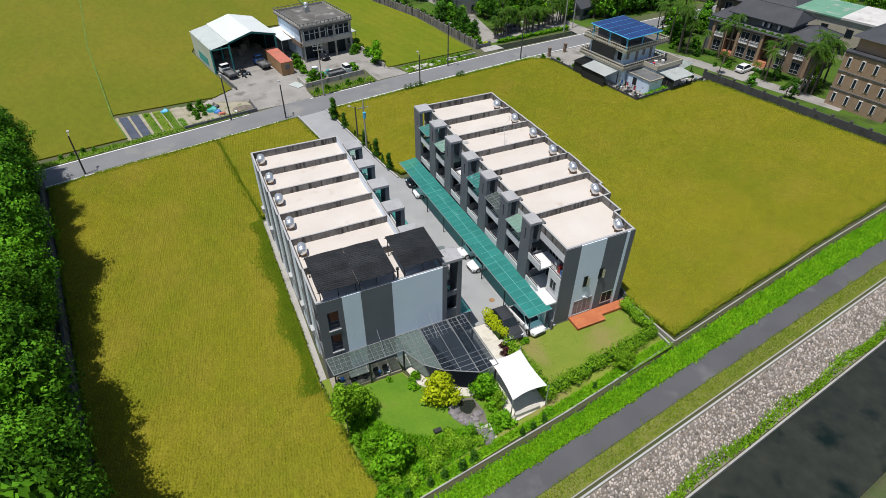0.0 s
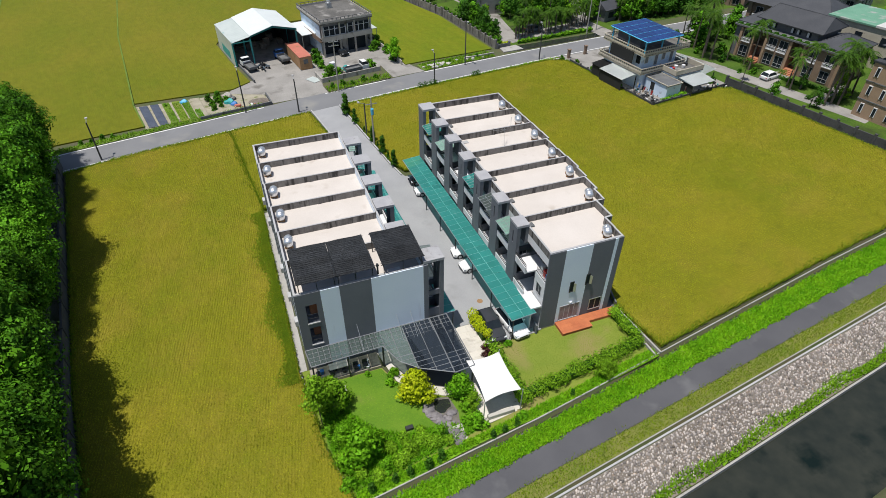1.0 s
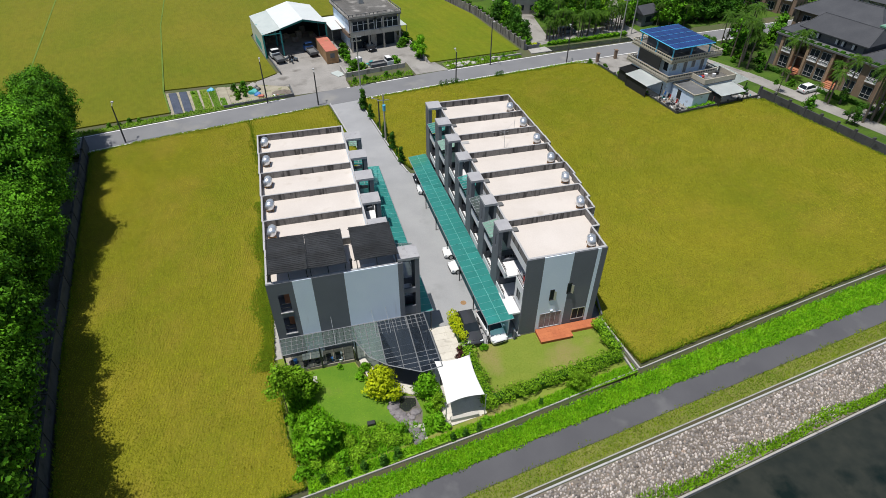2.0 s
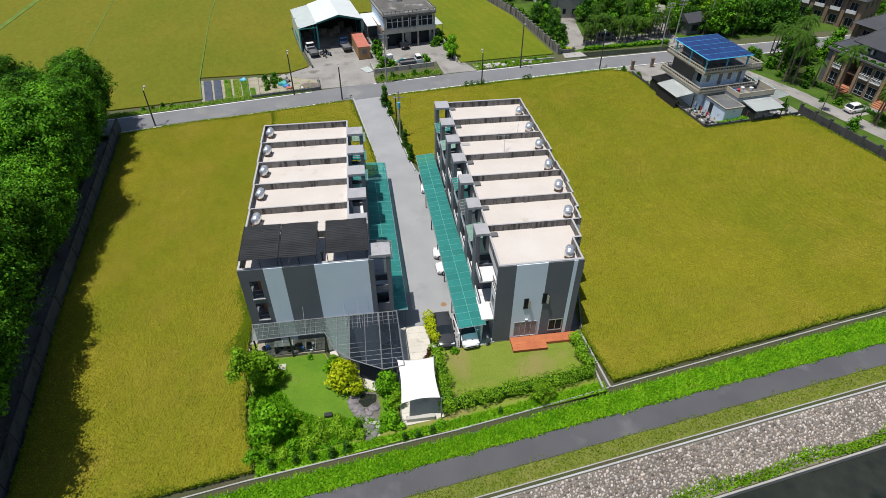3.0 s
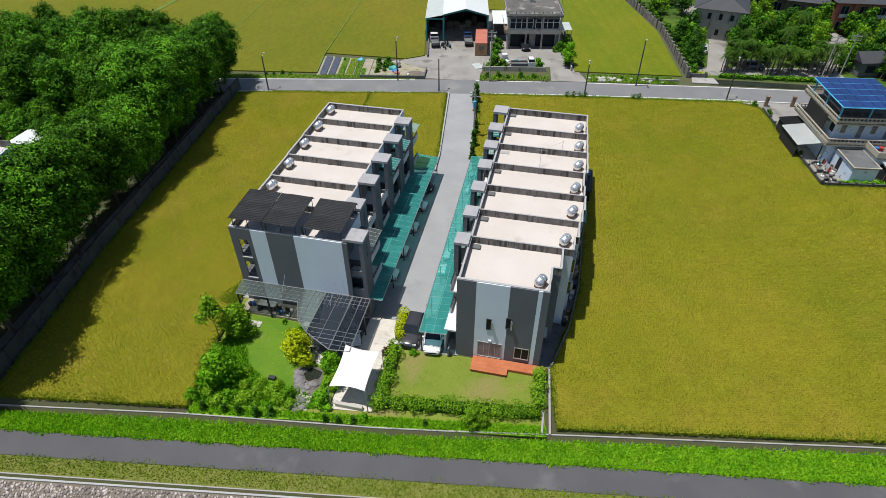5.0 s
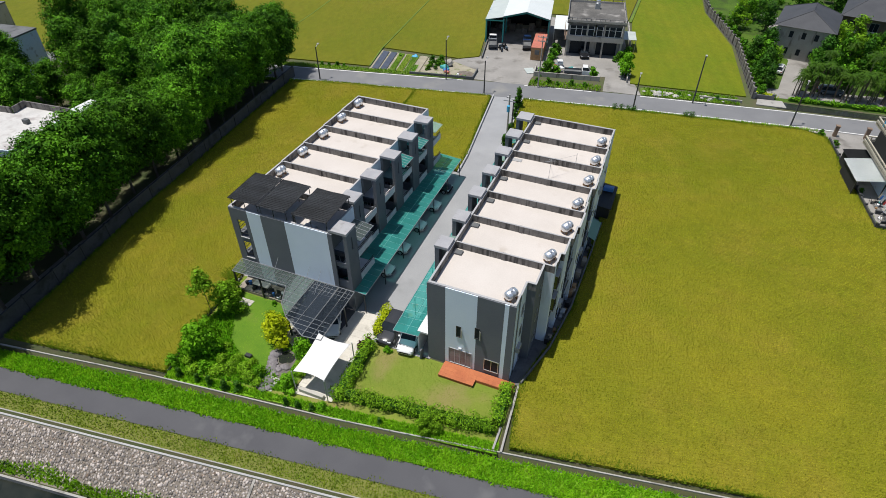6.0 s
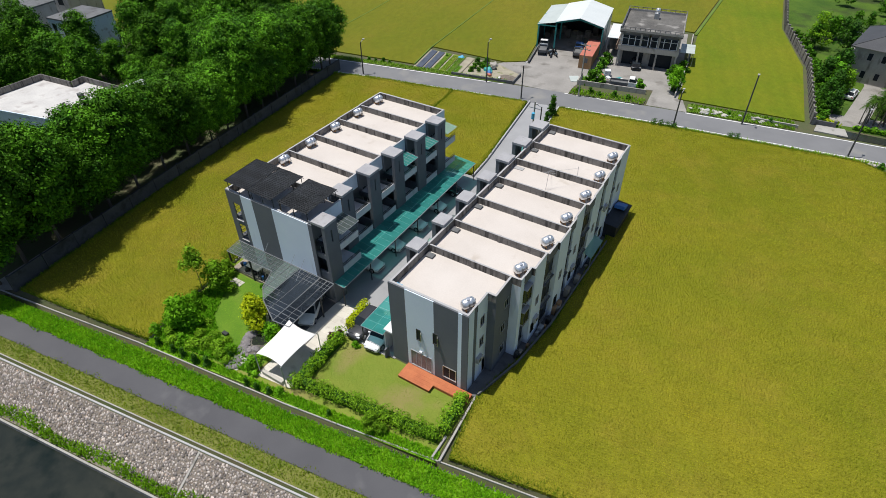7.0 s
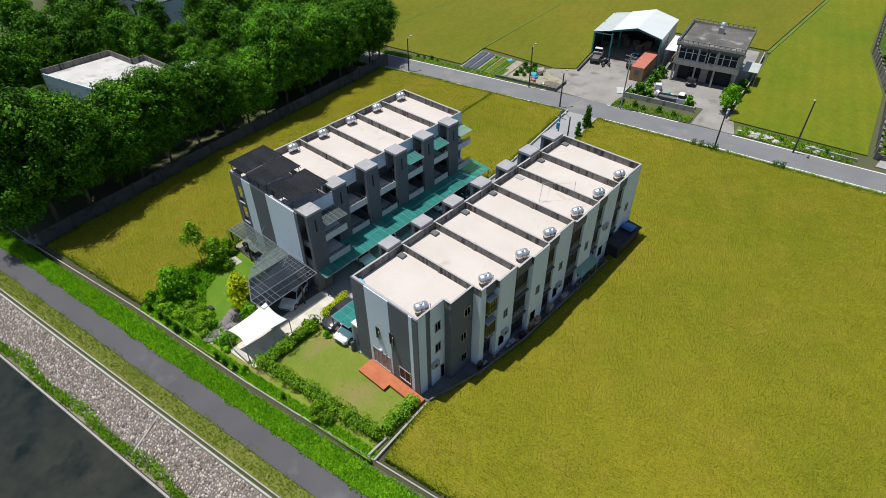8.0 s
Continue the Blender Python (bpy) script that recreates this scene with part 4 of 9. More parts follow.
    root = thing("water_tank", Matrix.Translation((x, y, ROOF + 0.03)) @ Matrix.Rotation(turn, 4, "Z"), "polished stainless steel water tank on the roof", "water tank", "roof tanks", own=True)
    bm = bmesh.new()
    prof = [(-0.66, 0.10), (-0.62, 0.28), (-0.53, 0.40), (-0.45, 0.44), (-0.24, 0.44), (-0.23, 0.455), (-0.19, 0.455), (-0.18, 0.44), (0.18, 0.44), (0.19, 0.455), (0.23, 0.455), (0.24, 0.44), (0.45, 0.44), (0.53, 0.40), (0.62, 0.28), (0.66, 0.10)]
    n = 20
    rings = [[bm.verts.new((a, r * math.cos(k * 2 * math.pi / n), 0.66 + r * math.sin(k * 2 * math.pi / n))) for k in range(n)] for a, r in prof]
    for p, q in zip(rings, rings[1:]):
        for k in range(n):
            bm.faces.new((p[k], p[(k + 1) % n], q[(k + 1) % n], q[k]))
    bm.faces.new(rings[0][::-1]), bm.faces.new(rings[-1])
    bmesh.ops.recalc_face_normals(bm, faces=bm.faces)
    part("tank", bm, "steel", root, smooth=True)
    bm = bmesh.new()
    rod(bm, (0, 0, 1.08), (0, 0, 1.15), 0.17, n=14)
    part("lid", bm, "steel", root)
    for sx in (-0.38, 0.38):
        bm = bmesh.new()
        for sy in (-0.33, 0.33):
            box(bm, sx - 0.04, sx + 0.04, sy - 0.04, sy + 0.04, 0, 0.4)
        box(bm, sx - 0.05, sx + 0.05, -0.4, 0.4, 0.08, 0.16)
        part("stand", bm, "rust", root)
    bm = bmesh.new()
    rod(bm, (0.66, 0.1, 0.6), (0.88, 0.1, 0.6), 0.03, n=6)
    rod(bm, (0.88, 0.1, 0.0), (0.88, 0.1, 0.6), 0.03, n=6)
    part("pipe", bm, "galv", root)
    return root


# west row
A_Y = [35.9, 40.8, 45.5, 50.15, 54.85, 59.5, 64.1]
A_BANDS = [(5.6, "wall_dark"), (7.9, "wall_light"), (9.6, "wall_dark"), (12.5, "wall_light"), (17.45, "wall_dark"), (17.95, "wall_dark")]
A_REAR = [5.63, 5.55, 5.46, 5.37, 5.28, 5.19]
A_BACK = [(5.14, "wall_light"), (8.6, "wall_dark"), (12.0, "wall_light"), (15.75, "wall_light")]
A_AWN = ["canopy_smoke", "", "", "canopy", "canopy", "canopy_pale"]
first_tank = None
for i, (a, b) in enumerate(zip(A_Y, A_Y[1:])):
    st = 17.55 if i == 0 else 15.75
    rx = A_REAR[i]
    segs = [(a, a + 0.9, rx, "wall_dark"), (a + 0.9, a + 2.4, rx, "bay"), (a + 2.4, b, rx, "wall_light")]
    if i == 0:
        segs = [(a, a + 1.9, rx, "loggia"), (a + 1.9, a + 3.4, rx, "bay"), (a + 3.4, b, rx, "wall_light")]
    ends = [(a, -1)] if i == 0 else [(b, 1)] if i == 5 else []
    tw = (a + 0.02, a + 1.85) if i == 0 else (a + 0.15, a + 1.95)
    townhouse(1, a, b, st, rx, "three-storey grey townhouse with cream roof terrace" if i else "end townhouse with grey striped gable wall", A_BANDS if i == 0 else A_BACK, i == 0, i == 5, segs, A_AWN[i], tower=tw, ends=ends, reach=1.98 if i == 0 else 1.85, loggia=i == 0)
    if i:
        m = Matrix.Translation((rx + 0.85, b - 1.55, ROOF + 0.03)) @ Matrix.Rotation(radians(82), 4, "Z")
        first_tank = water_tank(rx + 0.85, b - 1.55, radians(82)) if first_tank is None else copy_thing(first_tank, m)

# east row
B_Y = [33.3, 39.47, 44.07, 48.75, 53.4, 57.95, 62.5, 67.7]
B_REACH = [1.3, 1.32, 1.38, 1.45, 1.52, 1.65, 1.75]
B_TOWER = [(37.75, 39.4), (42.25, 43.95), (46.9, 48.65), (51.5, 53.3), (56.1, 57.85), (60.5, 62.4), (65.4, 67.4)]
B_BANDS = [(29.2, "wall_dark"), (30.97, "wall_light"), (33.97, "wall_dark"), (36.42, "wall_light"), (36.8, "wall_dark"), (37.42, "wall_dark")]
B_BACK = [(29.2, "wall_white"), (33.3, "wall_dark"), (36.6, "wall_light"), (39.72, "wall_light")]
B_AWN = ["", "canopy_pale", "canopy_smoke", "canopy", "", "canopy_pale", "canopy"]
B_SEGS = [
    [(33.3, 34.3, 37.35, "wall_light"), (34.3, 34.8, 37.35, "wall_dark"), (34.8, 36.6, 37.4, "wall_light"), (36.6, 39.47, 38.2, "wall_dark")],
    [(39.47, 40.2, 39.15, "wall_light"), (40.2, 41.57, 39.2, "bay"), (41.57, 44.07, 39.55, "wall_light")],
    [(44.07, 46.2, 39.78, "bay"), (46.2, 48.75, 39.98, "wall_light")],
    [(48.75, 50.6, 39.85, "bay"), (50.6, 53.4, 39.72, "wall_light")],
    [(53.4, 55.3, 40.05, "bay"), (55.3, 57.95, 39.98, "wall_light")],
    [(57.95, 59.85, 39.9, "bay"), (59.85, 62.5, 39.84, "wall_light")],
    [(62.5, 64.4, 39.76, "bay"), (64.4, 67.7, 39.68, "wall_light")],
]
TANK_B = [(36.45, 34.75), (38.25, 41.1), (38.7, 46.0), (38.8, 50.4), (38.95, 55.2), (38.85, 59.7), (38.7, 64.4)]
for i, (a, b) in enumerate(zip(B_Y, B_Y[1:])):
    tw = B_TOWER[i]
    ends = [(a, -1)] if i == 0 else [(b, 1)] if i == 6 else []
    townhouse(-1, a, b, 29.3, 39.5, "three-storey grey townhouse with cream roof terrace" if i else "end townhouse with striped gable wall and brick terrace", B_BANDS if i == 0 else B_BACK, i == 0, i == 6, B_SEGS[i], B_AWN[i], tower=tw, ends=ends, corner=i == 0, reach=B_REACH[i])
    copy_thing(first_tank, Matrix.Translation((*TANK_B[i], ROOF + 0.03)) @ Matrix.Rotation(radians(66), 4, "Z"))


# ---- behind and on top of the rows ----
def ac_unit(x, y, z, side):
    root = thing("ac_unit", (x, y, z), "white outdoor air conditioner unit on the wall", "air conditioner", "air conditioners")
    bm = bmesh.new()
    xs = sorted((x, x + side * 0.34))
    box(bm, *xs, y - 0.42, y + 0.42, z, z + 0.6)
    part("casing", bm, "coping", root, bevel=0.02)
    bm = bmesh.new()
    rod(bm, (x + side * 0.34, y - 0.1, z + 0.3), (x + side * 0.355, y - 0.1, z + 0.3), 0.19, n=14)
    part("fan_grille", bm, "dark_metal", root)
    bm = bmesh.new()
    box(bm, *xs, y - 0.4, y - 0.35, z - 0.06, z)
    box(bm, *xs, y + 0.35, y + 0.4, z - 0.06, z)
    part("bracket", bm, "galv", root)


def rear_fittings():
    """Small windows in the pale rear walls of the east row and glazed bays on its second house."""
    rows = sorted((o for o in bpy.data.objects if o.name.startswith("townhouse") and not o.parent and o.matrix_basis.translation.x > 25), key=lambda o: o.matrix_basis.translation.y)
    for i, (house, segs) in enumerate(zip(rows, B_SEGS)):
        for a, b, x, paint in segs:
            m = (a + b) / 2
            if i == 0 and paint == "wall_light" and a > 34:
                for z in (4.3, 7.0):
                    window_at(house, "x", m - 0.3, m + 0.3, z, z + 1.0, x, 1, "coping", 1, "rear_window")
                window_at(house, "x", b - 0.55, b - 0.1, 0.1, 1.9, x, 1, "coping", 0, "rear_door", "blind")
            elif i == 0 and a > 36:
                for z, d in ((1.2, 0.4), (4.2, 0.25), (7.1, 0.7)):
                    window_at(house, "x", m + d - 0.35, m + d + 0.35, z, z + 0.9, x, 1, "alu", 1, "rear_window")
            elif paint == "wall_light" and b - a > 2:
                window_at(house, "x", m - 0.25, m + 0.25, 4.7, 5.6, x, 1, "coping", 1, "rear_window")
                window_at(house, "x", m - 0.7, m - 0.05, 1.2, 2.3, x, 1, "dark_metal", 0, "rear_window")
            if i == 1 and paint == "bay":
                for z in (3.75, 6.65):
                    bm = bmesh.new()
                    box(bm, x - 0.28, x + 0.3, a + 0.08, b - 0.08, z - 0.1, z)
                    box(bm, x - 0.28, x + 0.3, a + 0.08, b - 0.08, z + 1.6, z + 1.7)
                    part("bay_sill", bm, "coping", house)
                    bm = bmesh.new()
                    box(bm, x - 0.28, x + 0.22, a + 0.14, b - 0.14, z, z + 1.6)
                    pane = part("bay_window", bm, "reflect_glass", house, "projecting bay window with the field's yellow reflection in its colour")
                    bm = bmesh.new()
                    for y in (a + 0.13, a + 0.5, m + 0.2, b - 0.2):
                        box(bm, x + 0.21, x + 0.26, y, y + 0.07, z, z + 1.6)
                    box(bm, x + 0.21, x + 0.26, a + 0.13, b - 0.13, z + 0.75, z + 0.82)
                    part("window_frame", bm, "dark_metal", pane)


rear_fittings()
for x, y, z in ((37.4, 35.2, 2.7), (39.55, 42.8, 2.4), (39.72, 52.0, 2.3), (39.84, 60.6, 5.2)):
    ac_unit(x, y, z, 1)
for i, y in ((0, 40.1), (1, 43.9), (2, 48.7), (4, 58.0), (5, 62.7)):
    ac_unit(A_REAR[i], y, 2.6, -1)
shed = thing("rear_shed", (41, 64.5, 0), "dark lean-to with blue sheeting behind the row", "shed")
bm = bmesh.new()
box(bm, 39.75, 41.4, 62.4, 67.6, 0, 2.1)
part("wall", bm, "dark_metal", shed)
bm = bmesh.new()
rbox(bm, Matrix.Translation((39.7, 0, 2.2)) @ Matrix.Rotation(radians(6), 4, "Y"), 0, 1.9, 62.2, 67.8, -0.04, 0.04)
part("roof", bm, "shade_net", shed)
bm = bmesh.new()
rbox(bm, Matrix.Translation((39.9, 66.2, 2.2)) @ Matrix.Rotation(radians(-20), 4, "X"), 0, 1.3, -0.8, 0.9, 0.0, 0.5)
part("blue_sheet", bm, "blue", shed, bevel=0.06)
pale = thing("rear_awning", (40.3, 57, 0), "pale blue plastic awning over the rear yard", "awning")
bm = bmesh.new()
v = [bm.verts.new(p) for p in ((39.5, 54.8, 3.0), (41.0, 54.8, 2.3), (41.0, 58.6, 2.3), (39.5, 58.6, 3.0))]
bm.faces.new(v)
bmesh.ops.solidify(bm, geom=bm.faces[:], thickness=0.02)
part("sheet", bm, "canopy_pale", pale)
for y in (55.0, 58.4):
    bm = bmesh.new()
    rod(bm, (40.9, y, 0), (40.9, y, 2.3), 0.04, n=6)
    part("post", bm, "galv", pale)
bm = bmesh.new()
for (xa, ya), (xb, yb) in (((38.6, 33.2), (40.0, 38.6)), ((40.0, 38.6), (40.7, 45)), ((40.7, 45), (40.9, 61))):
    ln, ang = math.hypot(xb - xa, yb - ya), math.atan2(yb - ya, xb - xa)
    rbox(bm, Matrix.Translation((xa, ya, 0)) @ Matrix.Rotation(ang, 4, "Z"), 0, ln, -0.07, 0.07, 0, 0.7)
solid("rear_wall_low", bm, "grey_wall", "low dark wall between rear yards and paddy", "wall", kind="structure")
bm = bmesh.new()
prism(bm, [(37.4, 33.2), (38.6, 33.2), (40.0, 38.6), (40.7, 45), (40.9, 61), (40.6, 68), (39.4, 68), (39.4, 44), (38.0, 39), (37.4, 36)], -0.05, 0.05)
solid("rear_yard", bm, "grey_wall", "stained concrete strip of rear yards", "yard", kind="structure")
bm = bmesh.new()
prism(bm, [(4.55, 36), (5.4, 36), (5.4, 64.2), (4.5, 64.2)], -0.05, 0.05)
solid("rear_alley", bm, "concrete", "narrow concrete strip behind the west row", "yard", kind="structure")
rng = random.Random(19)
for k in range(22):
    y = rng.uniform(37, 61)
    x = float(np.interp(y, [33, 38.6, 45, 61], [38.2, 39.5, 40.2, 40.4])) + rng.uniform(-0.15, 0.15)
    s = rng.uniform(0.18, 0.38)
    bm = bmesh.new()
    box(bm, x - s * 0.7, x + s * 0.7, y - s, y + s, 0.05, 0.2 + s * rng.uniform(1, 3))
    solid("rear_clutter", bm, rng.choice(["dark_metal", "debris", "galv", "rust", "wood"]), "stored odds and ends in the rear yard", "clutter", "rear yard clutter", bevel=0.03)
ant = thing("roof_antenna", (34.6, 54.8, ROOF), "thin metal television antenna on the roof", "antenna")
for p, q in (((34.6, 54.8, 9.05), (34.6, 55.2, 11.6)), ((36.9, 57.9, 9.9), (36.9, 57.9, 11.4))):
    bm = bmesh.new()
    rod(bm, p, q, 0.022, n=5)
    part("mast", bm, "galv", ant)
for p, q in (((33.9, 55.0, 11.3), (35.3, 55.4, 11.3)), ((34.3, 54.6, 11.5), (34.9, 55.8, 11.5)), ((34.6, 55.2, 11.4), (36.9, 57.9, 11.2)), ((34.6, 55.2, 11.4), (33.8, 57.9, 9.95))):
    bm = bmesh.new()
    rod(bm, p, q, 0.012, n=4)
    part("rod", bm, "galv", ant)
for i, y in enumerate(B_Y[1:]):
    bm = bmesh.new()
    box(bm, 29.65, 30.75 if i == 4 else 30.4, y - 0.95, y - 0.3, ROOF + 0.03, ROOF + (0.1 if i == 4 else 0.22))
    solid("roof_hatch", bm, "coping" if i == 4 else "grey_wall", "flat pale concrete slab on the roof terrace" if i == 4 else "low dark grey box beside the divider wall on the roof", "hatch", "roof hatches", bevel=0.02)
bm = bmesh.new()
box(bm, 29.7, 30.4, 33.6, 33.9, ROOF + 0.03, ROOF + 0.5)
solid("roof_sheet", bm, "sky_blue", "folded pale blue plastic on the roof terrace", "sheet", bevel=0.05)


# ---- plants ----
def leaf_cloud(seed, lobes, clumps, per, spread, size, up=0.15):
    """Leaves in clumps over a few rounded lobes: vertices and quads."""
    rng = np.random.default_rng(seed)
    lobes = np.array(lobes, float)
    w = lobes[:, 3] * lobes[:, 4]
    pick = rng.choice(len(lobes), clumps, p=w / w.sum())
    d = rng.normal(size=(clumps, 3))
    d[:, 2] = d[:, 2] * 0.9 + 0.25
    d /= np.linalg.norm(d, axis=1, keepdims=True)
    rad = rng.uniform(0.55, 1.06, (clumps, 1)) ** 0.6
    lob = lobes[pick]
    c = lob[:, :3] + d * rad * np.stack([lob[:, 3], lob[:, 3], lob[:, 4]], -1)
    n = clumps * per
    off = rng.normal(0, 1, (n, 3))
    off /= np.linalg.norm(off, axis=1, keepdims=True)
    cc = np.repeat(c, per, 0) + off * spread * rng.uniform(0.6, 1.9, (n, 1)) * np.array([1.15, 1.15, 0.85])
    nn = off * 0.8 + np.repeat(d, per, 0) * 0.55 + rng.normal(0, 0.35, (n, 3)) + np.array([0, 0, up])
    nn /= np.linalg.norm(nn, axis=1, keepdims=True)
    t = np.cross(nn, rng.normal(size=(n, 3)))
    t /= np.linalg.norm(t, axis=1, keepdims=True)
    b = np.cross(nn, t)
    s = rng.uniform(0.65, 1.3, (n, 1)) * size
    quad = np.stack([cc - t * s, cc + b * s * 0.55 - nn * s * 0.15, cc + t * s, cc - b * s * 0.55 - nn * s * 0.15], 1)
    return quad.reshape(-1, 3), np.arange(n * 4).reshape(-1, 4)


def limbs(bm, height, spread, seed, base=0.22, n=6, start=0.3):
    rng = random.Random(seed)
    rod(bm, (0, 0, -0.1), (0, 0, height * 0.55), base, base * 0.6, 8)
    rod(bm, (0, 0, height * 0.55), (0.1, 0.1, height * 0.9), base * 0.6, base * 0.15, 6)
    for k in range(n):
        a = k * 2.4 + rng.uniform(-0.4, 0.4)
        z = height * (start + 0.45 * k / n)
        r = spread * rng.uniform(0.5, 0.85)
        rod(bm, (0, 0, z), (r * math.cos(a), r * math.sin(a), z + r * 0.7), base * 0.38, base * 0.08, 5)


def tree_model(name, height, radius, seed, leafmat, clumps, per, spread, size, label, category="tree", group="", low=0.18, lobes_n=9, trunk=0.2, oval=False, inner=0):
    """A tree at the origin, to be copied: tapered trunk with limbs and a crown of leaf clumps."""
    rng = random.Random(seed)
    lobes = []
    for k in range(lobes_n):
        f = k / max(1, lobes_n - 1)
        z = height * (low + 0.12 + (0.86 - low - 0.12) * f)
        wide = (0.62 + 0.42 * math.sin(math.pi * min(1, f ** 1.25))) if oval else (1.0 - 0.55 * f ** 1.6)
        r = radius * wide * rng.uniform(0.42, 0.6)
        off = radius * (wide * 0.75 if oval else 1 - f * 0.8) * rng.uniform(0.35, 0.7)
        a = k * 2.4 + rng.uniform(-0.5, 0.5)
        lobes.append((off * math.cos(a), off * math.sin(a), z, r, r * rng.uniform(0.8, 1.1)))
    lobes.append((0, 0, height * 0.84, radius * 0.42, height * 0.15))
    root = thing(name, (0, 0, 0), label, category, group, own=True)
    bm = bmesh.new()
    limbs(bm, height * 0.9, radius * 0.8, seed, trunk)
    part("trunk", bm, "bark", root)
    v, f = leaf_cloud(seed, lobes, clumps, per, spread, size)
    if inner:
        # large leaves added deep in the crown block light through its gaps
        core = [(a, b, c, d * 0.7, e * 0.7) for a, b, c, d, e in lobes]
        v2, f2 = leaf_cloud(seed + 7, core, inner, 8, 0.3, 0.32)
        v, f = np.concatenate([v, v2]), np.concatenate([f, f2 + len(v)])
    crown = new("crown", raw("crown", v, f, leafmat))
    crown.parent = root
    return root


USED = set()


def plant(model, x, y, z=0.0, scale=1.0, turn=None, label="", tall=1.0):
    """Sets the model itself out first, then copies of it."""
    turn = random.uniform(0, 6.28) if turn is None else turn
    m = Matrix.Translation((x, y, z)) @ Matrix.Rotation(turn, 4, "Z") @ Matrix.Diagonal((scale, scale, scale * tall, 1))
    if model.name not in USED:
        USED.add(model.name)
        model.matrix_basis = m
        ob = model
    else:
        ob = copy_thing(model, Matrix.Identity(4))
        ob.matrix_basis = m
    if label:
        ob["label"] = label
    return ob


def palm_model(name, height, seed, label, fronds=15, reach=2.4):
    rng = random.Random(seed)
    root = thing(name, (0, 0, 0), label, "palm", "palms in the estate", own=True)
    bm = bmesh.new()
    rod(bm, (0, 0, -0.1), (0.12, 0.05, height * 0.5), 0.17, 0.13, 8)
    rod(bm, (0.12, 0.05, height * 0.5), (0.1, 0.1, height), 0.13, 0.10, 8)
    part("trunk", bm, "bark", root)
    verts, faces = [], []
    for k in range(fronds):
        a = k * 2.4 + rng.uniform(-0.2, 0.2)
        rise = rng.uniform(-0.25, 1.0)
        pts = []
        for j in range(6):
            f = j / 5
            r = reach * f
            z = height + rise * reach * f * 0.9 - 1.15 * reach * 0.75 * f * f
            pts.append(Vector((0.1 + r * math.cos(a), 0.1 + r * math.sin(a), z)))
        side = Vector((-math.sin(a), math.cos(a), 0))
        for j in range(5):
            for s in (-1, 1):
                for q in range(4):
                    p = pts[j].lerp(pts[j + 1], q / 4)
                    p2 = pts[j].lerp(pts[j + 1], q / 4 + 0.19)
                    w = 0.24 * reach * math.sin(math.pi * min(0.95, (j + 0.8) / 5.6))
                    tip = (p + p2) / 2 + side * s * w + Vector((0, 0, -w * 0.45)) + (pts[j + 1] - pts[j]) * 0.35
                    i = len(verts)
                    verts += [p[:], p2[:], tip[:]]
                    faces.append((i, i + 1, i + 2))
    crown = new("crown", raw("crown", verts, faces, "palm"))
    crown.parent = root
    return root


def hedge(name, pts, width, height, leafmat, seed, label, category="hedge", dense=95, size=0.10, rough=0.1):
    """A loosely clipped hedge along a line: a core coloured dark for its inner shade under bulging clumps of leaves."""
    root = thing(name, (*pts[0], 0), label, category)
    bm = bmesh.new()
    rng = np.random.default_rng(seed)
    cs, ns = [], []
    for (xa, ya), (xb, yb) in zip(pts, pts[1:]):
        ln, ang = math.hypot(xb - xa, yb - ya), math.atan2(yb - ya, xb - xa)
        m = Matrix.Translation((xa, ya, 0)) @ Matrix.Rotation(ang, 4, "Z")
        rbox(bm, m, 0.1, ln - 0.1, -width * 0.26, width * 0.26, 0, height * 0.68)
        k = int(ln * 2.6)
        cu, cv, cz, cr = rng.uniform(0, ln, 2 * k), rng.uniform(-0.26, 0.26, 2 * k) * width, rng.uniform(0.35, 0.72, 2 * k) * height, rng.uniform(0.3, 0.52, 2 * k) * width
        n = int(ln * dense * (width + 2 * height))
        pick = rng.integers(0, 2 * k, n)
        d = rng.normal(size=(n, 3))
        d[:, 2] = np.abs(d[:, 2]) * 0.9 - 0.25
        d /= np.linalg.norm(d, axis=1, keepdims=True)
        rad = cr[pick] * rng.uniform(0.8, 1.08, n)
        u, v, z = cu[pick] + d[:, 0] * rad, cv[pick] + d[:, 1] * rad, np.maximum(cz[pick] + d[:, 2] * rad, 0.08)
        cs.append(np.stack([xa + u * math.cos(ang) - v * math.sin(ang), ya + u * math.sin(ang) + v * math.cos(ang), z], -1))
        ns.append(np.stack([d[:, 0] * math.cos(ang) - d[:, 1] * math.sin(ang), d[:, 0] * math.sin(ang) + d[:, 1] * math.cos(ang), d[:, 2]], -1))
    part("hedge_core", bm, "leaf_dark", root)
    c, nn = np.concatenate(cs), np.concatenate(ns)
    n = len(c)
    nn = nn + rng.normal(0, 0.4, (n, 3)) + np.array([0, 0, 0.25])
    nn /= np.linalg.norm(nn, axis=1, keepdims=True)
    t = np.cross(nn, rng.normal(size=(n, 3)))
    t /= np.linalg.norm(t, axis=1, keepdims=True)
    b = np.cross(nn, t)
    s = rng.uniform(0.6, 1.3, (n, 1)) * size
    q = np.stack([c - t * s, c + b * s * 0.6, c + t * s, c - b * s * 0.6], 1).reshape(-1, 3)
    me = raw("leaves", q, np.arange(n * 4).reshape(-1, 4), leafmat)
    ob = new("leaves", me)
    ob.parent, ob.matrix_parent_inverse = root, place_of(root).inverted()
    return root


def blades(name, count, seed, pick, size, leafmat, label, kind="stuff"):
    """Loose weeds and grass as small upright blades; pick gives a place."""
    rng = random.Random(seed)
    verts = np.zeros((count * 3, 3), np.float32)
    for k in range(count):
        x, y, z = pick(rng)
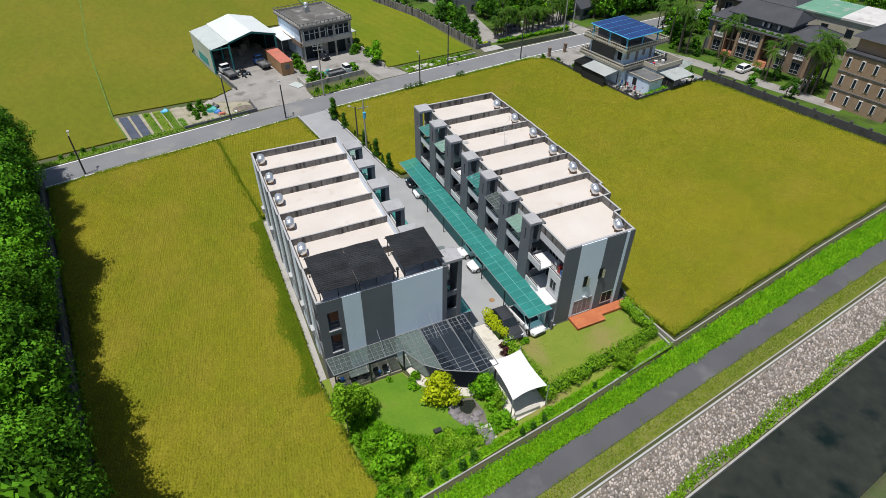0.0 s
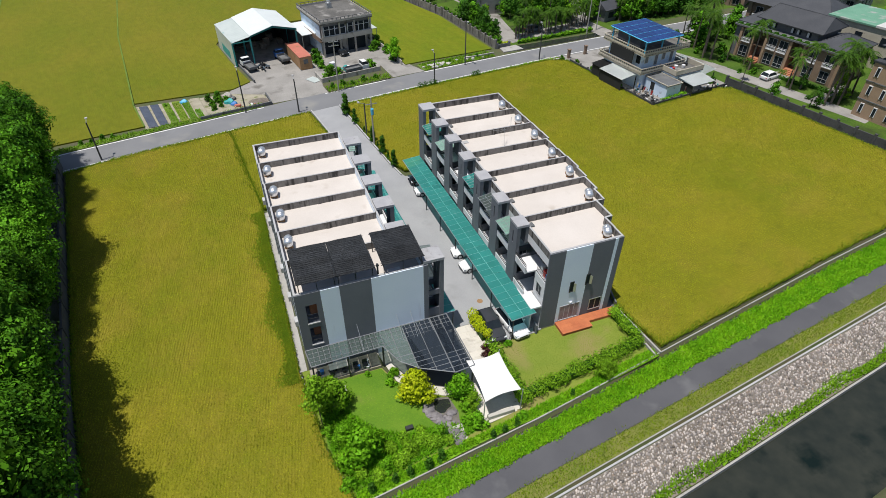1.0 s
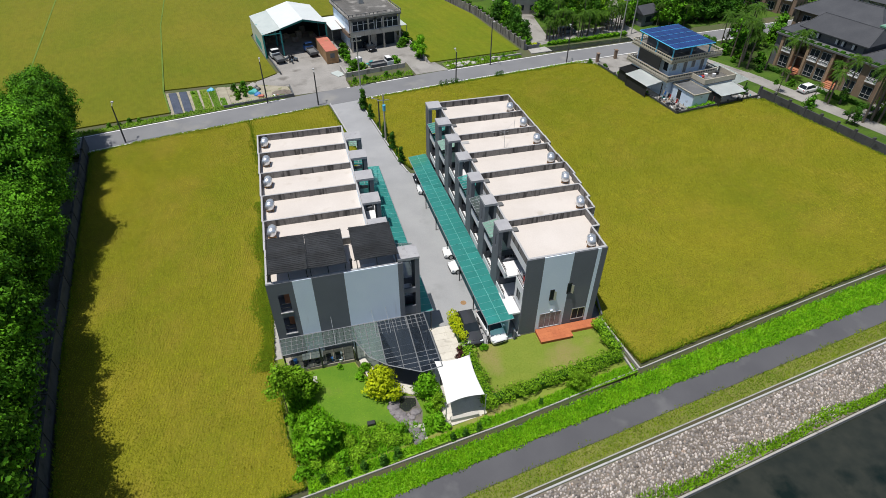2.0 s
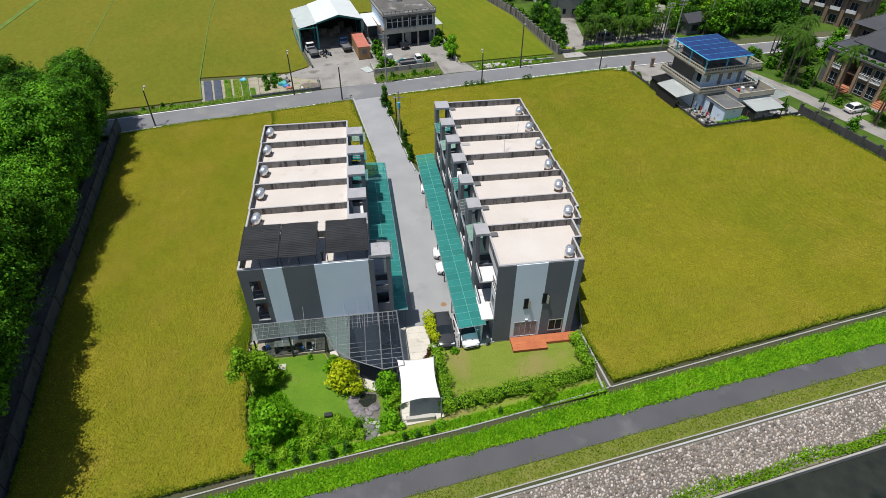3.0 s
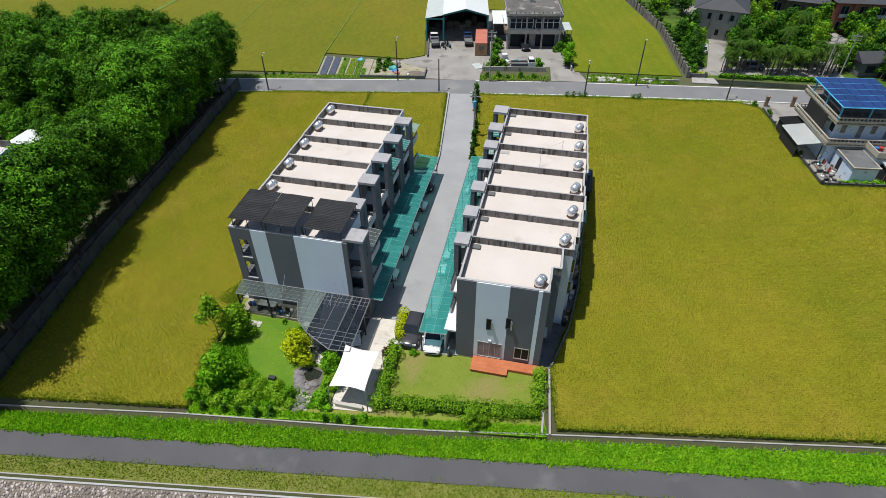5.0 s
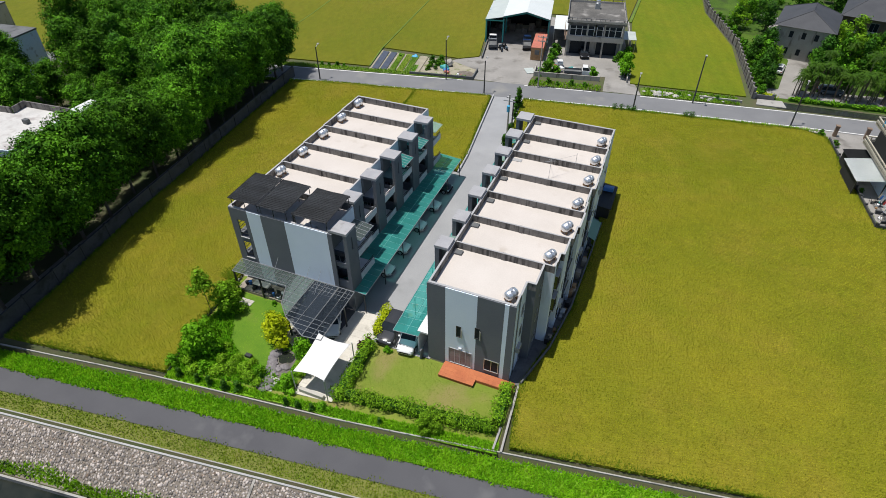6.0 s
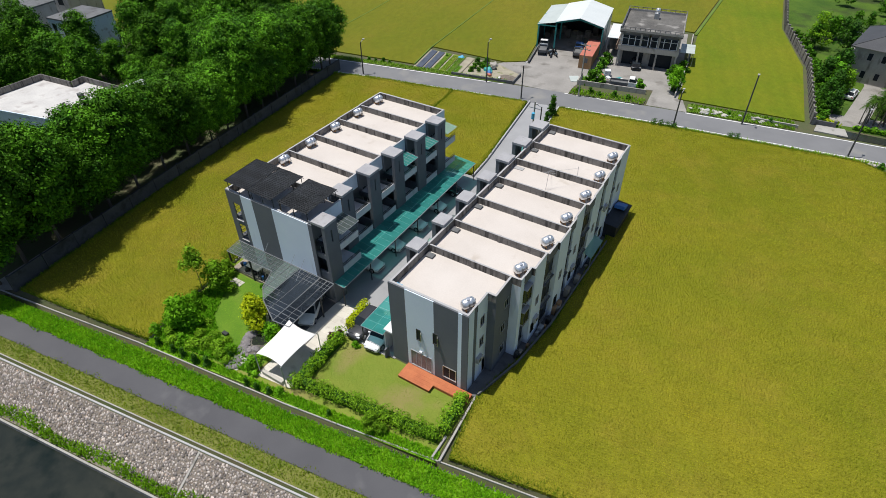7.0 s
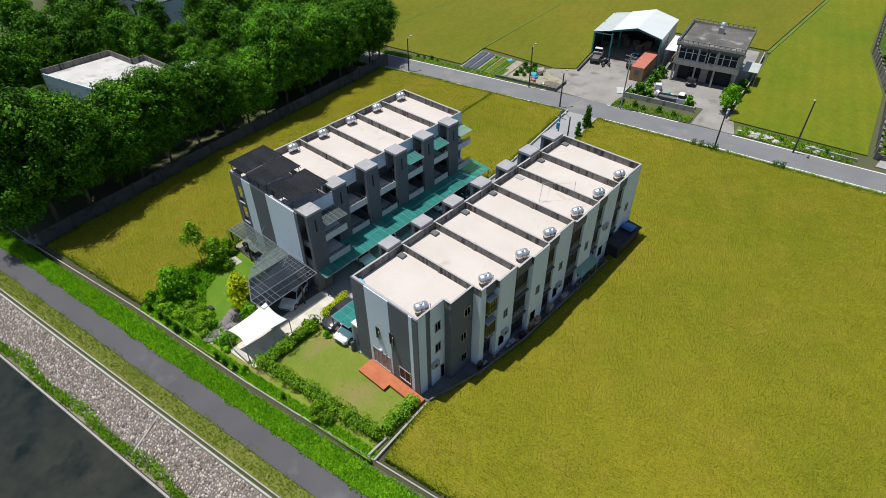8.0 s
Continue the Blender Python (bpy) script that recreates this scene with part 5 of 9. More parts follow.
        a, h, w = rng.uniform(0, 6.28), size * rng.uniform(0.5, 1.4), size * rng.uniform(0.18, 0.4)
        dx, dy, lean = math.cos(a), math.sin(a), h * rng.uniform(0.2, 0.9)
        verts[k * 3] = (x - dy * w, y + dx * w, z)
        verts[k * 3 + 1] = (x + dy * w, y - dx * w, z)
        verts[k * 3 + 2] = (x + dx * lean, y + dy * lean, z + h)
    return tagged(new(name, raw(name, verts, np.arange(count * 3).reshape(-1, 3), leafmat)), label, "grass", kind=kind)


# verges beside the path
def on_verge(rng):
    x = rng.uniform(-26, 86)
    v = -0.22 * rng.random() ** 2 * (1 + math.sin(x * 1.7) * math.sin(x * 0.43)) + (along(DITCH, x) - 0.1) * rng.random()
    return x, bank(x) + v, 0.04


def on_dry(rng):
    x = rng.uniform(-26, 80)
    return x, bank(x) - 3.82 + 1.45 * rng.random() + 0.3 * rng.random() ** 3 * (1 + math.sin(x * 1.3)), 0.03


def toe(x, rng):
    v = 7.55 + 0.75 * rng.random() - 0.35 * (1 + math.sin(x * 0.6)) * rng.random()
    return bank(x) - v, -0.02 - 2.43 * min(1.0, (v - 4.5) / 3.4)


def on_toe(rng):
    x = rng.uniform(-30, 80)
    return x, *toe(x, rng)


blades("verge_grass", 52000, 21, on_verge, 0.22, "leaf_lime", "tall lush green grass along the ditch")
blades("verge_weeds", 17000, 22, on_dry, 0.16, "edge_grass", "short patchy grass between path and gutter")
blades("bank_grass", 13000, 23, on_toe, 0.3, "leaf_olive", "tufts of grass at the foot of the stone bank")


def on_road_edge(rng):
    x = rng.uniform(-40, 68)
    while 13.5 < x < 22.0:
        x = rng.uniform(-40, 68)
    p = road_pt(x, -3.5 - 0.6 * rng.random())
    return p[0], p[1], 0.08


def on_far_edge(rng):
    x = rng.choice((rng.uniform(-40, 9.3), rng.uniform(41, 57)))
    p = road_pt(x, 3.2 + (1.4 if x < 10 else 3.4) * rng.random())
    return p[0], p[1], 0.06


blades("roadside_grass", 5000, 24, on_road_edge, 0.4, "leaf_olive", "weeds between kerb and rice")
blades("roadside_grass", 5000, 25, on_far_edge, 0.32, "leaf_olive", "green weeds on the far roadside")

# ---- west wood behind the long wall ----
WALL_W = [(-12.3, 18.4), (-15.6, 39.5), (-21.9, 86.0)]
bm = bmesh.new()
for (xa, ya), (xb, yb) in zip(WALL_W, WALL_W[1:]):
    ln, ang = math.hypot(xb - xa, yb - ya), math.atan2(yb - ya, xb - xa)
    k = int(ln / 4)
    for j in range(k):
        rbox(bm, Matrix.Translation((xa, ya, 0)) @ Matrix.Rotation(ang, 4, "Z"), ln * j / k, ln * (j + 1) / k - 0.03, -0.12, 0.12, 0, 2.1)
        rbox(bm, Matrix.Translation((xa, ya, 0)) @ Matrix.Rotation(ang, 4, "Z"), ln * j / k, ln * j / k + 0.3, -0.18, 0.18, 0, 2.2)
solid("wall_west", bm, "dark_wall", "long weathered grey concrete boundary wall", "wall", kind="structure")

woods = [tree_model("broadleaf_tree", 13.6 + 0.8 * (k % 3), 4.7 + 0.3 * (k % 2), 40 + k, "leaf", 430, 50, 0.42, 0.15, "tall dense green broadleaf tree in the tree row", "tree", "trees of the west wood", 0.14, 22, 0.2, True, 650) for k in range(4)]
back_woods = [tree_model("broadleaf_tree", 13.0 + 0.9 * k, 4.3, 50 + k, "leaf", 330, 36, 0.48, 0.19, "tall dense green broadleaf tree deep in the wood", "tree", "trees of the west wood", 0.1, 18, 0.2, True, 200) for k in range(3)]
rng = random.Random(8)
n = 0
for row, (off, step) in enumerate(((-2.9, 4.4), (-8.8, 4.8), (-13.5, 5.2), (-19.5, 5.4), (-26, 5.8), (-32, 6.0), (-39, 6.4), (-46, 6.8))):
    y = 17.5 + 1.3 * row
    while y < 88 - 0.4 * row:
        wx = float(np.interp(y, [18.4, 39.5, 86.0], [-12.3, -15.6, -21.9]))
        x = wx + off + rng.uniform(-0.7, 0.7) + (0.7 if row == 0 and y < 42 else 0)
        clear = -50.5 < x < -28.0 and 31 < y < 52.5
        clear |= -31 < x < -26.5 and 30 < y < 56 or (-53 < x < -44 and 22 < y < 30)
        clear |= x < -52 and y < 76 and y > 56
        clear |= row >= 2 and y < 21 and x > -40
        if not clear:
            plant((woods if row < 2 else back_woods)[n % (4 if row < 2 else 3)], x, y + rng.uniform(-0.7, 0.7), 0, rng.uniform(0.84, 1.12) * ((0.97 if 40 < y < 60 else 1.07 if y > 50 else 1.16) if row < 1 else 0.66 if math.hypot(x + 38, y - 45) < 19 else 0.94))
            n += 1
        y += step * rng.uniform(0.85, 1.1)
for x, y in ((-60, 26), (-66, 33), (-54, 30), (-52, 26), (-58, 58), (-50, 52), (-54, 50), (-46, 51), (-64, 40), (-70, 30), (-27, 24), (-76, 26), (-90, 44), (-88, 54), (-58, 44), (-66, 48), (-73, 40), (-62, 53), (-80, 50), (-74, 56), (-70, 20), (-84, 34), (-56, 84), (-52, 80), (-57, 35), (-47, 22), (-39, 19)):
    plant(back_woods[n % 3], x, y, 0, rng.uniform(0.8, 1.0))
    n += 1
bm = bmesh.new()
prism(bm, [(-12.8, 18.6), (-16.1, 39.5), (-22.3, 86.4), (-60, 78), (-110, 66), (-110, 2), (-12.8, 17)], -0.05, 0.02)
solid("wood_floor", bm, "soil", "shaded leaf-strewn soil under the trees", "ground", kind="structure")
bm = bmesh.new()
prism(bm, [(-12.9, 18.4), (-16.1, 39.0), (-21.9, 82), (-23.9, 82), (-18.6, 39.5), (-15.5, 16.4)], -0.05, 0.06)
solid("wood_path", bm, "yard", "pale concrete path under the trees behind the wall", "path", kind="structure")

wood_palm = palm_model("palm", 5.5, 79, "broad palm with drooping fronds beside the wood house", 18, 3.6)
for x, y, s in ((-49.5, 30.5, 1.0), (-44.5, 30.0, 1.15), (-39.5, 31.5, 1.0), (-52.5, 35.0, 1.1), (-34.5, 33.0, 0.9), (-51.5, 41.5, 1.0), (-56.0, 31.0, 1.1)):
    plant(wood_palm, x, y, 0, s)

# white-roofed house in the wood
wh = thing("wood_house", (-39, 41, 0), "pale blue house with flat white roof among trees", "house")
P = [(-48.0, 34.0), (-31.2, 38.0), (-33.0, 48.9), (-41.6, 48.2), (-41.2, 46.0), (-48.2, 45.2)]
bm = bmesh.new()
prism(bm, P, 0, 7.0)
part("wall", bm, "house_blue", wh)
bm = bmesh.new()
prism(bm, [(p[0] * 0.985 - 0.6, p[1] * 0.985 + 0.63) for p in P], 7.0, 7.05)
part("roof", bm, "roof_pale", wh, "stained white flat roof")
for (xa, ya), (xb, yb) in zip(P, P[1:] + P[:1]):
    bm = bmesh.new()
    ln, ang = math.hypot(xb - xa, yb - ya), math.atan2(yb - ya, xb - xa)
    low = ya < 39 and yb < 50 and not (xa < -47 and xb < -47)
    rbox(bm, Matrix.Translation((xa, ya, 0)) @ Matrix.Rotation(ang, 4, "Z"), 0.02, ln - 0.02, 0.0, 0.16, 6.9, 7.35 if low else 8.0)
    part("parapet", bm, "house_blue" if low else "parapet", wh)
bm = bmesh.new()
box(bm, -37.0, -36.2, 44.2, 44.8, 7.05, 7.7)
part("roof_hatch", bm, "grey_wall", wh)
sh = thing("tin_shed", (-32, 51.5, 0), "small shed with pale metal roof", "shed")
bm = bmesh.new()
box(bm, -34.6, -31.0, 50.2, 53.4, 0, 6.6)
part("wall", bm, "tin_pale", sh)
bm = bmesh.new()
rbox(bm, Matrix.Translation((-32.8, 51.8, 6.8)) @ Matrix.Rotation(radians(4), 4, "Y"), -2.1, 2.1, -1.9, 1.9, -0.06, 0.06)
part("roof", bm, "tin_white", sh)

# tall buildings past the wood
for bx, by, w, d, h, wm, ang in ((-67, 64, 8, 8, 9.0, "house_blue", 8), (-84, 60, 14, 9, 9.5, "old_wall", 8), (-100, 78, 14, 9, 6, "old_wall", 12)):
    m = Matrix.Translation((bx, by, 0)) @ Matrix.Rotation(radians(ang), 4, "Z")
    root = thing("block_house", m, "plain multi-storey house with flat roof beyond the wood", "house", own=True)
    bm = bmesh.new()
    box(bm, -w / 2, w / 2, -d / 2, d / 2, 0, h)
    part("wall", bm, wm, root)
    bm = bmesh.new()
    box(bm, -w / 2 - 0.1, w / 2 + 0.1, -d / 2 - 0.1, d / 2 + 0.1, h, h + 0.25)
    part("roof", bm, "grey_wall", root)
    for k in range(int(w / 2.6)):
        for f in range(int(h / 3)):
            bm = bmesh.new()
            x = -w / 2 + 1.3 + k * 2.6
            if wm == "house_blue":
                if f:
                    continue
                box(bm, x - 0.45, x + 0.45, -d / 2 - 0.03, -d / 2 + 0.05, 1.0, h - 0.8)
            else:
                box(bm, x - 0.8, x + 0.8, -d / 2 - 0.03, -d / 2 + 0.05, f * 3 + 0.9, f * 3 + 2.3)
            part("window", bm, "pane", root)

# cypresses along the lane
cyp = tree_model("cypress", 3.0, 0.52, 61, "leaf_dark", 130, 12, 0.12, 0.12, "slim dark green cypress in the strip beside the lane", "tree", "cypresses by the lane", 0.0, 12, 0.05)
for x, y, s in ((21.45, 88.9, 1.3), (22.1, 85.1, 0.92), (22.8, 81.6, 0.4), (23.3, 78.0, 0.95), (23.5, 76.0, 0.4), (23.75, 73.9, 1.05), (24.0, 71.9, 0.5), (24.25, 69.7, 0.95)):
    plant(cyp, x, y, 0, s)


# ---- cars ----
def car_model(name, paint, label, kind="hatch"):
    """A parked car, nose towards +x: lofted body, glasshouse, roof, wheels, lamps."""
    root = thing(name, (0, 0, 0), label, "car", "parked cars", own=True)
    suv = kind == "suv"
    L, W, H = (4.5, 1.86, 1.68) if suv else (4.35, 1.76, 1.5)
    belt = 1.02 if suv else 0.92

    def loft(rings, closed=True):
        bm = bmesh.new()
        vs = [[bm.verts.new(p) for p in r] for r in rings]
        n = len(vs[0])
        for a, b in zip(vs, vs[1:]):
            for k in range(n):
                bm.faces.new((a[k], a[(k + 1) % n], b[(k + 1) % n], b[k]))
        if closed:
            bm.faces.new(vs[0][::-1]), bm.faces.new(vs[-1])
        bmesh.ops.recalc_face_normals(bm, faces=bm.faces)
        return bm
    rings = []
    hood = belt - 0.06
    for f, w, z0, z1 in ((-0.5, 0.80, 0.42, belt - 0.12), (-0.485, 0.90, 0.30, belt - 0.02), (-0.42, 0.98, 0.22, belt), (-0.2, 1.0, 0.2, belt), (0.12, 1.0, 0.2, belt), (0.2, 1.0, 0.2, belt - 0.01), (0.36, 0.97, 0.22, hood - 0.08), (0.45, 0.9, 0.25, hood - 0.17), (0.49, 0.78, 0.32, hood - 0.27), (0.5, 0.70, 0.42, hood - 0.36)):
        x, h = f * L, W / 2 * w
        rings.append([(x, -h * 0.93, z0), (x, -h, z0 + 0.18), (x, -h, (z0 + z1) / 2), (x, -h * 0.95, z1 - 0.05), (x, -h * 0.8, z1), (x, 0, z1 + 0.03), (x, h * 0.8, z1), (x, h * 0.95, z1 - 0.05), (x, h, (z0 + z1) / 2), (x, h, z0 + 0.18), (x, h * 0.93, z0)])
    part("body", loft(rings), paint, root, smooth=True)
    g = [(-0.46, 0.0), (-0.37, 0.9), (-0.25, 1.0), (-0.03, 1.0), (0.06, 0.92), (0.2, 0.0)]
    rings = []
    for f, q in g:
        z = belt + 0.01 + (H - belt - 0.05) * q
        a, b = W / 2 * 0.90, W / 2 * (0.90 - 0.16 * q)
        rings.append([(f * L, -a, belt - 0.02), (f * L, -b, max(z, belt)), (f * L, b, max(z, belt)), (f * L, a, belt - 0.02)])
    part("glasshouse", loft(rings), "pane", root)
    bm = bmesh.new()
    top = [(f, q) for f, q in g if q > 0.85]
    vs = []
    for f, q in top:
        z = belt + 0.02 + (H - belt - 0.05) * q
        b = W / 2 * (0.90 - 0.16 * q)
        vs.append([bm.verts.new((f * L, -b - 0.01, z - 0.04)), bm.verts.new((f * L, -b + 0.08, z + 0.02)), bm.verts.new((f * L, 0, z + 0.04)), bm.verts.new((f * L, b - 0.08, z + 0.02)), bm.verts.new((f * L, b + 0.01, z - 0.04))])
    for a, b in zip(vs, vs[1:]):
        for k in range(4):
            bm.faces.new((a[k], b[k], b[k + 1], a[k + 1]))
    bmesh.ops.recalc_face_normals(bm, faces=bm.faces)
    part("roof", bm, paint, root, smooth=True)
    for f, q in ((g[0], g[1]), (g[-1], g[-2])):
        for s in (-1, 1):
            bm = bmesh.new()
            z1 = belt + 0.02 + (H - belt - 0.05) * q[1]
            rod(bm, (f[0] * L, s * W / 2 * 0.89, belt), (q[0] * L, s * W / 2 * (0.90 - 0.15 * q[1]), z1), 0.045, n=5)
            part("pillar", bm, paint, root)
    for fx in (-0.31, 0.31):
        for s in (-1, 1):
            bm = bmesh.new()
            r = 0.38 if suv else 0.34
            rod(bm, (fx * L, s * (W / 2 - 0.2), r), (fx * L, s * (W / 2 + 0.015), r), r, n=16)
            wheel = part("wheel", bm, "tyre", root)
            bm = bmesh.new()
            rod(bm, (fx * L, s * (W / 2 + 0.005), r), (fx * L, s * (W / 2 + 0.03), r), r * 0.62, n=12)
            part("rim", bm, "alu", wheel)
    for s in (-1, 1):
        bm = bmesh.new()
        box(bm, 0.43 * L, 0.472 * L, s * W * 0.36 - 0.17, s * W * 0.36 + 0.17, hood - 0.28, hood - 0.17)
        part("headlight", bm, "lamp_glass", root)
        bm = bmesh.new()
        box(bm, -0.502 * L, -0.48 * L, s * W * 0.36 - 0.14, s * W * 0.36 + 0.14, belt - 0.28, belt - 0.12)
        part("tail_light", bm, "red", root)
        bm = bmesh.new()
        box(bm, 0.13 * L, 0.165 * L, s * W * 0.54 - 0.09, s * W * 0.54 + 0.09, belt - 0.02, belt + 0.12)
        part("mirror", bm, paint, root)
    bm = bmesh.new()
    box(bm, 0.485 * L, 0.503 * L, -W * 0.26, W * 0.26, 0.46, hood - 0.34)
    part("grille", bm, "tyre", root)
    return root


def park(model, x, y, degrees, z=0.03):
    m = Matrix.Translation((x, y, z)) @ Matrix.Rotation(radians(degrees), 4, "Z")
    if model.name not in USED:
        USED.add(model.name)
        model.matrix_basis = m
        return model
    return copy_thing(model, m)


hatch_white = car_model("hatchback", "car_white", "white hatchback parked under the green canopy")
hatch_grey = car_model("hatchback", "car_grey", "dark blue-grey hatchback parked under cover")
hatch_black = car_model("hatchback", "car_black", "black hatchback parked under the green canopy")
suv_white = car_model("suv", "car_white", "white suv parked half under the green canopy", "suv")
van_dark = car_model("suv", "car_dark", "dark grey people carrier parked beside the hedge", "suv")
for y in (47.3, 44.7, 61.4):
    park(hatch_white, 27.0, y, 180 + (4 if y < 46 else -3))
park(hatch_black, 27.1, 64.4, 180)
park(suv_white, 26.7, 34.5, -84)
park(van_dark, 24.4, 34.8, -90)
for y in (42.7, 47.0, 51.8, 56.5):
    park(hatch_white, 18.45, y, 0)
park(hatch_black, 18.3, 60.9, 0)
park(hatch_white, 18.2, 33.3, -62)

# ---- lane canopies ----
def canopy(inner, outer, y0, y1, rows, label):
    """A long polycarbonate canopy on steel posts. inner, outer: x at y0 and y1."""
    root = thing("lane_canopy", ((inner[0] + outer[0]) / 2, (y0 + y1) / 2, 0), label, "canopy", "lane canopies")
    zi, zo = 3.12, 2.88
    n = rows

    def at(u, f):
        y = y0 + (y1 - y0) * f
        a, b = inner[0] + (inner[1] - inner[0]) * f, outer[0] + (outer[1] - outer[0]) * f
        return Vector((a + (b - a) * u, y, zi + (zo - zi) * u))
    for k in range(n):
        for j in range(2):
            bm = bmesh.new()
            f0, f1 = k / n + 0.0006, (k + 1) / n - 0.0006
            c = [at(j / 2 + 0.003, f0), at((j + 1) / 2 - 0.003, f0), at((j + 1) / 2 - 0.003, f1), at(j / 2 + 0.003, f1)]
            v = [bm.verts.new(p) for p in c]
            bm.faces.new(v)
            bmesh.ops.solidify(bm, geom=bm.faces[:], thickness=0.012)
            part("panel", bm, "canopy", root)
    frame_ob = bmesh.new()
    for k in range(n + 1):
        if k % 2 == 0:
            rod(frame_ob, at(0, k / n) - Vector((0, 0, 0.07)), at(1, k / n) - Vector((0, 0, 0.07)), 0.035, n=4)
    for u in (0.01, 0.5, 0.99):
        rod(frame_ob, at(u, 0) - Vector((0, 0, 0.05)), at(u, 1) - Vector((0, 0, 0.05)), 0.05, n=4)
    part("frame", frame_ob, "galv", root)
    bm = bmesh.new()
    for k in range(n + 1):
        rod(bm, at(0, k / n) + Vector((0, 0, 0.008)), at(1, k / n) + Vector((0, 0, 0.012)), 0.014, n=4)
    rod(bm, at(0.5, 0) + Vector((0, 0, 0.012)), at(0.5, 1) + Vector((0, 0, 0.014)), 0.022, n=4)
    part("joint_strip", bm, "canopy_joint", root)
    for k in range(0, n + 1, 5):
        bm = bmesh.new()
        p = at(0.93, min(1, k / n))
        rod(bm, (p.x, p.y, 0), (p.x, p.y, p.z - 0.08), 0.06, n=8)
        part("post", bm, "dark_metal", root)
    bm = bmesh.new()
    rod(bm, at(1.0, 0) - Vector((0, 0, 0.06)), at(1.0, 1) - Vector((0, 0, 0.06)), 0.06, n=6)
    part("gutter", bm, "galv", root)
    return root


canopy((17.6, 16.9), (20.85, 20.2), 36.1, 65.1, 30, "green translucent polycarbonate canopy over parked cars")
canopy((28.35, 27.2), (25.65, 24.7), 32.8, 66.4, 34, "green translucent polycarbonate canopy along the lane")

# corner loggia of the striped end house: ledge over the ground floor
bm = bmesh.new()
box(bm, 28.0, 29.2, 33.35, 36.6, 3.0, 3.2)
box(bm, 28.0, 28.15, 33.35, 36.6, 0, 3.0)
solid("porch_roof", bm, "wall_white", "white concrete porch roof beside the end house", "porch", kind="structure")

# ---- windows, doors and fittings on the end walls ----
def gable_fittings():
    ea = [o for o in bpy.data.objects if o.name.startswith("townhouse") and "end townhouse with grey" in o.get("label", "")][0]
    eb = [o for o in bpy.data.objects if o.name.startswith("townhouse") and "brick terrace" in o.get("label", "")][0]
    wa, wb = 35.9 - 0.12, 33.3 - 0.12
    for z in (3.7, 6.5):
        bm = bmesh.new()
        box(bm, 6.36, 7.48, wa - 0.1, wa + 0.02, z - 0.1, z)
        part("sill", bm, "coping", ea)
    window_at(eb, "y", 31.4, 33.6, 0.5, 2.45, wb, -1, "coping", 3, "terrace_door", "blind")
    window_at(eb, "y", 34.95, 36.25, 0.95, 2.35, wb, -1, "alu", 1)
    for x, z in ((32.3, 4.4), (34.1, 4.9)):
        window_at(eb, "y", x - 0.17, x + 0.17, z, z + 1.25, wb, -1, "dark_metal", 0, "slit_window")
        bm = bmesh.new()
        rbox(bm, Matrix.Translation((x + 0.2, wb, z)) @ Matrix.Rotation(radians(-55), 4, "Z"), 0, 0.3, -0.02, 0.02, 0, 1.1)
        part("casement", bm, "alu", eb)
    bm = bmesh.new()
    box(bm, 32.35, 32.65, wb - 0.18, wb, 2.75, 2.9)
    part("wall_lamp", bm, "lamp_glass", eb)


gable_fittings()

# brick terrace
deck = thing("brick_terrace", (34.5, 32.4, 0), "orange-red tiled terrace raised beside the end house", "terrace")
bm = bmesh.new()
prism(bm, [(31.0, 31.35), (34.4, 31.35), (34.4, 32.05), (38.1, 32.05), (38.1, 33.12), (31.0, 33.12)], 0, 0.38)
part("base", bm, "brick_red", deck)
tile_bm = bmesh.new()
box(tile_bm, -0.194, 0.194, -0.194, 0.194, 0, 0.02)
tile = mesh_of("tile", tile_bm, "brick_red", bevel=0.003)
for i in range(18):
    for j in range(5):
        x, y = 31.18 + 0.393 * i, 31.50 + 0.393 * j
        if y < 32.15 and x > 34.35 or y > 33.0 or x > 38.0:
            continue
        piece("tile", tile, deck, Matrix.Translation((x, y, 0.38)))

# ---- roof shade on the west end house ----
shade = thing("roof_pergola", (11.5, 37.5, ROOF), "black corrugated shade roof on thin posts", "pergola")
SHEETS = ((6.0, 9.45, 35.72, 40.5), (9.5, 12.9, 35.72, 40.5), (13.65, 17.55, 35.85, 40.5))
for sheet_no, (x0, x1, y0, y1) in enumerate(SHEETS):
    # narrow overlapping corrugated sheets lying across the slope
    top = 11.34 - 0.03 * sheet_no
    n_strip = 5
    for q in range(n_strip):
        ya, yb = y0 + (y1 - y0) * q / n_strip, y0 + (y1 - y0) * (q + 1) / n_strip + 0.06
        bm = bmesh.new()
        waves = 4
        ring = []
        for k in range(2 * waves + 1):
            y = ya + (yb - ya) * k / (2 * waves)
            z = top + 0.045 * (y - y0) + (0.07 if k % 2 else 0.0) + 0.012 * (q % 2)
            ring.append([bm.verts.new((x, y, z + 0.025 * math.sin(2.1 * x + q))) for x in np.linspace(x0, x1, 6)])
        for a, b in zip(ring, ring[1:]):
            for c in range(5):
                bm.faces.new((a[c], a[c + 1], b[c + 1], b[c]))
        bmesh.ops.solidify(bm, geom=bm.faces[:], thickness=0.01)
        part("roof_sheet", bm, "shade_net", shade)
    for y in (y0 + 0.1, (y0 + y1) / 2, y1 - 0.1):
        bm = bmesh.new()
        z = top - 0.08 + 0.045 * (y - y0)
        rod(bm, (x0 - 0.1, y, z), (x1 + 0.1, y, z), 0.045, n=4)
        part("beam", bm, "dark_metal", shade)
    for x in (x0 + 0.02, x1 - 0.02):
        bm = bmesh.new()
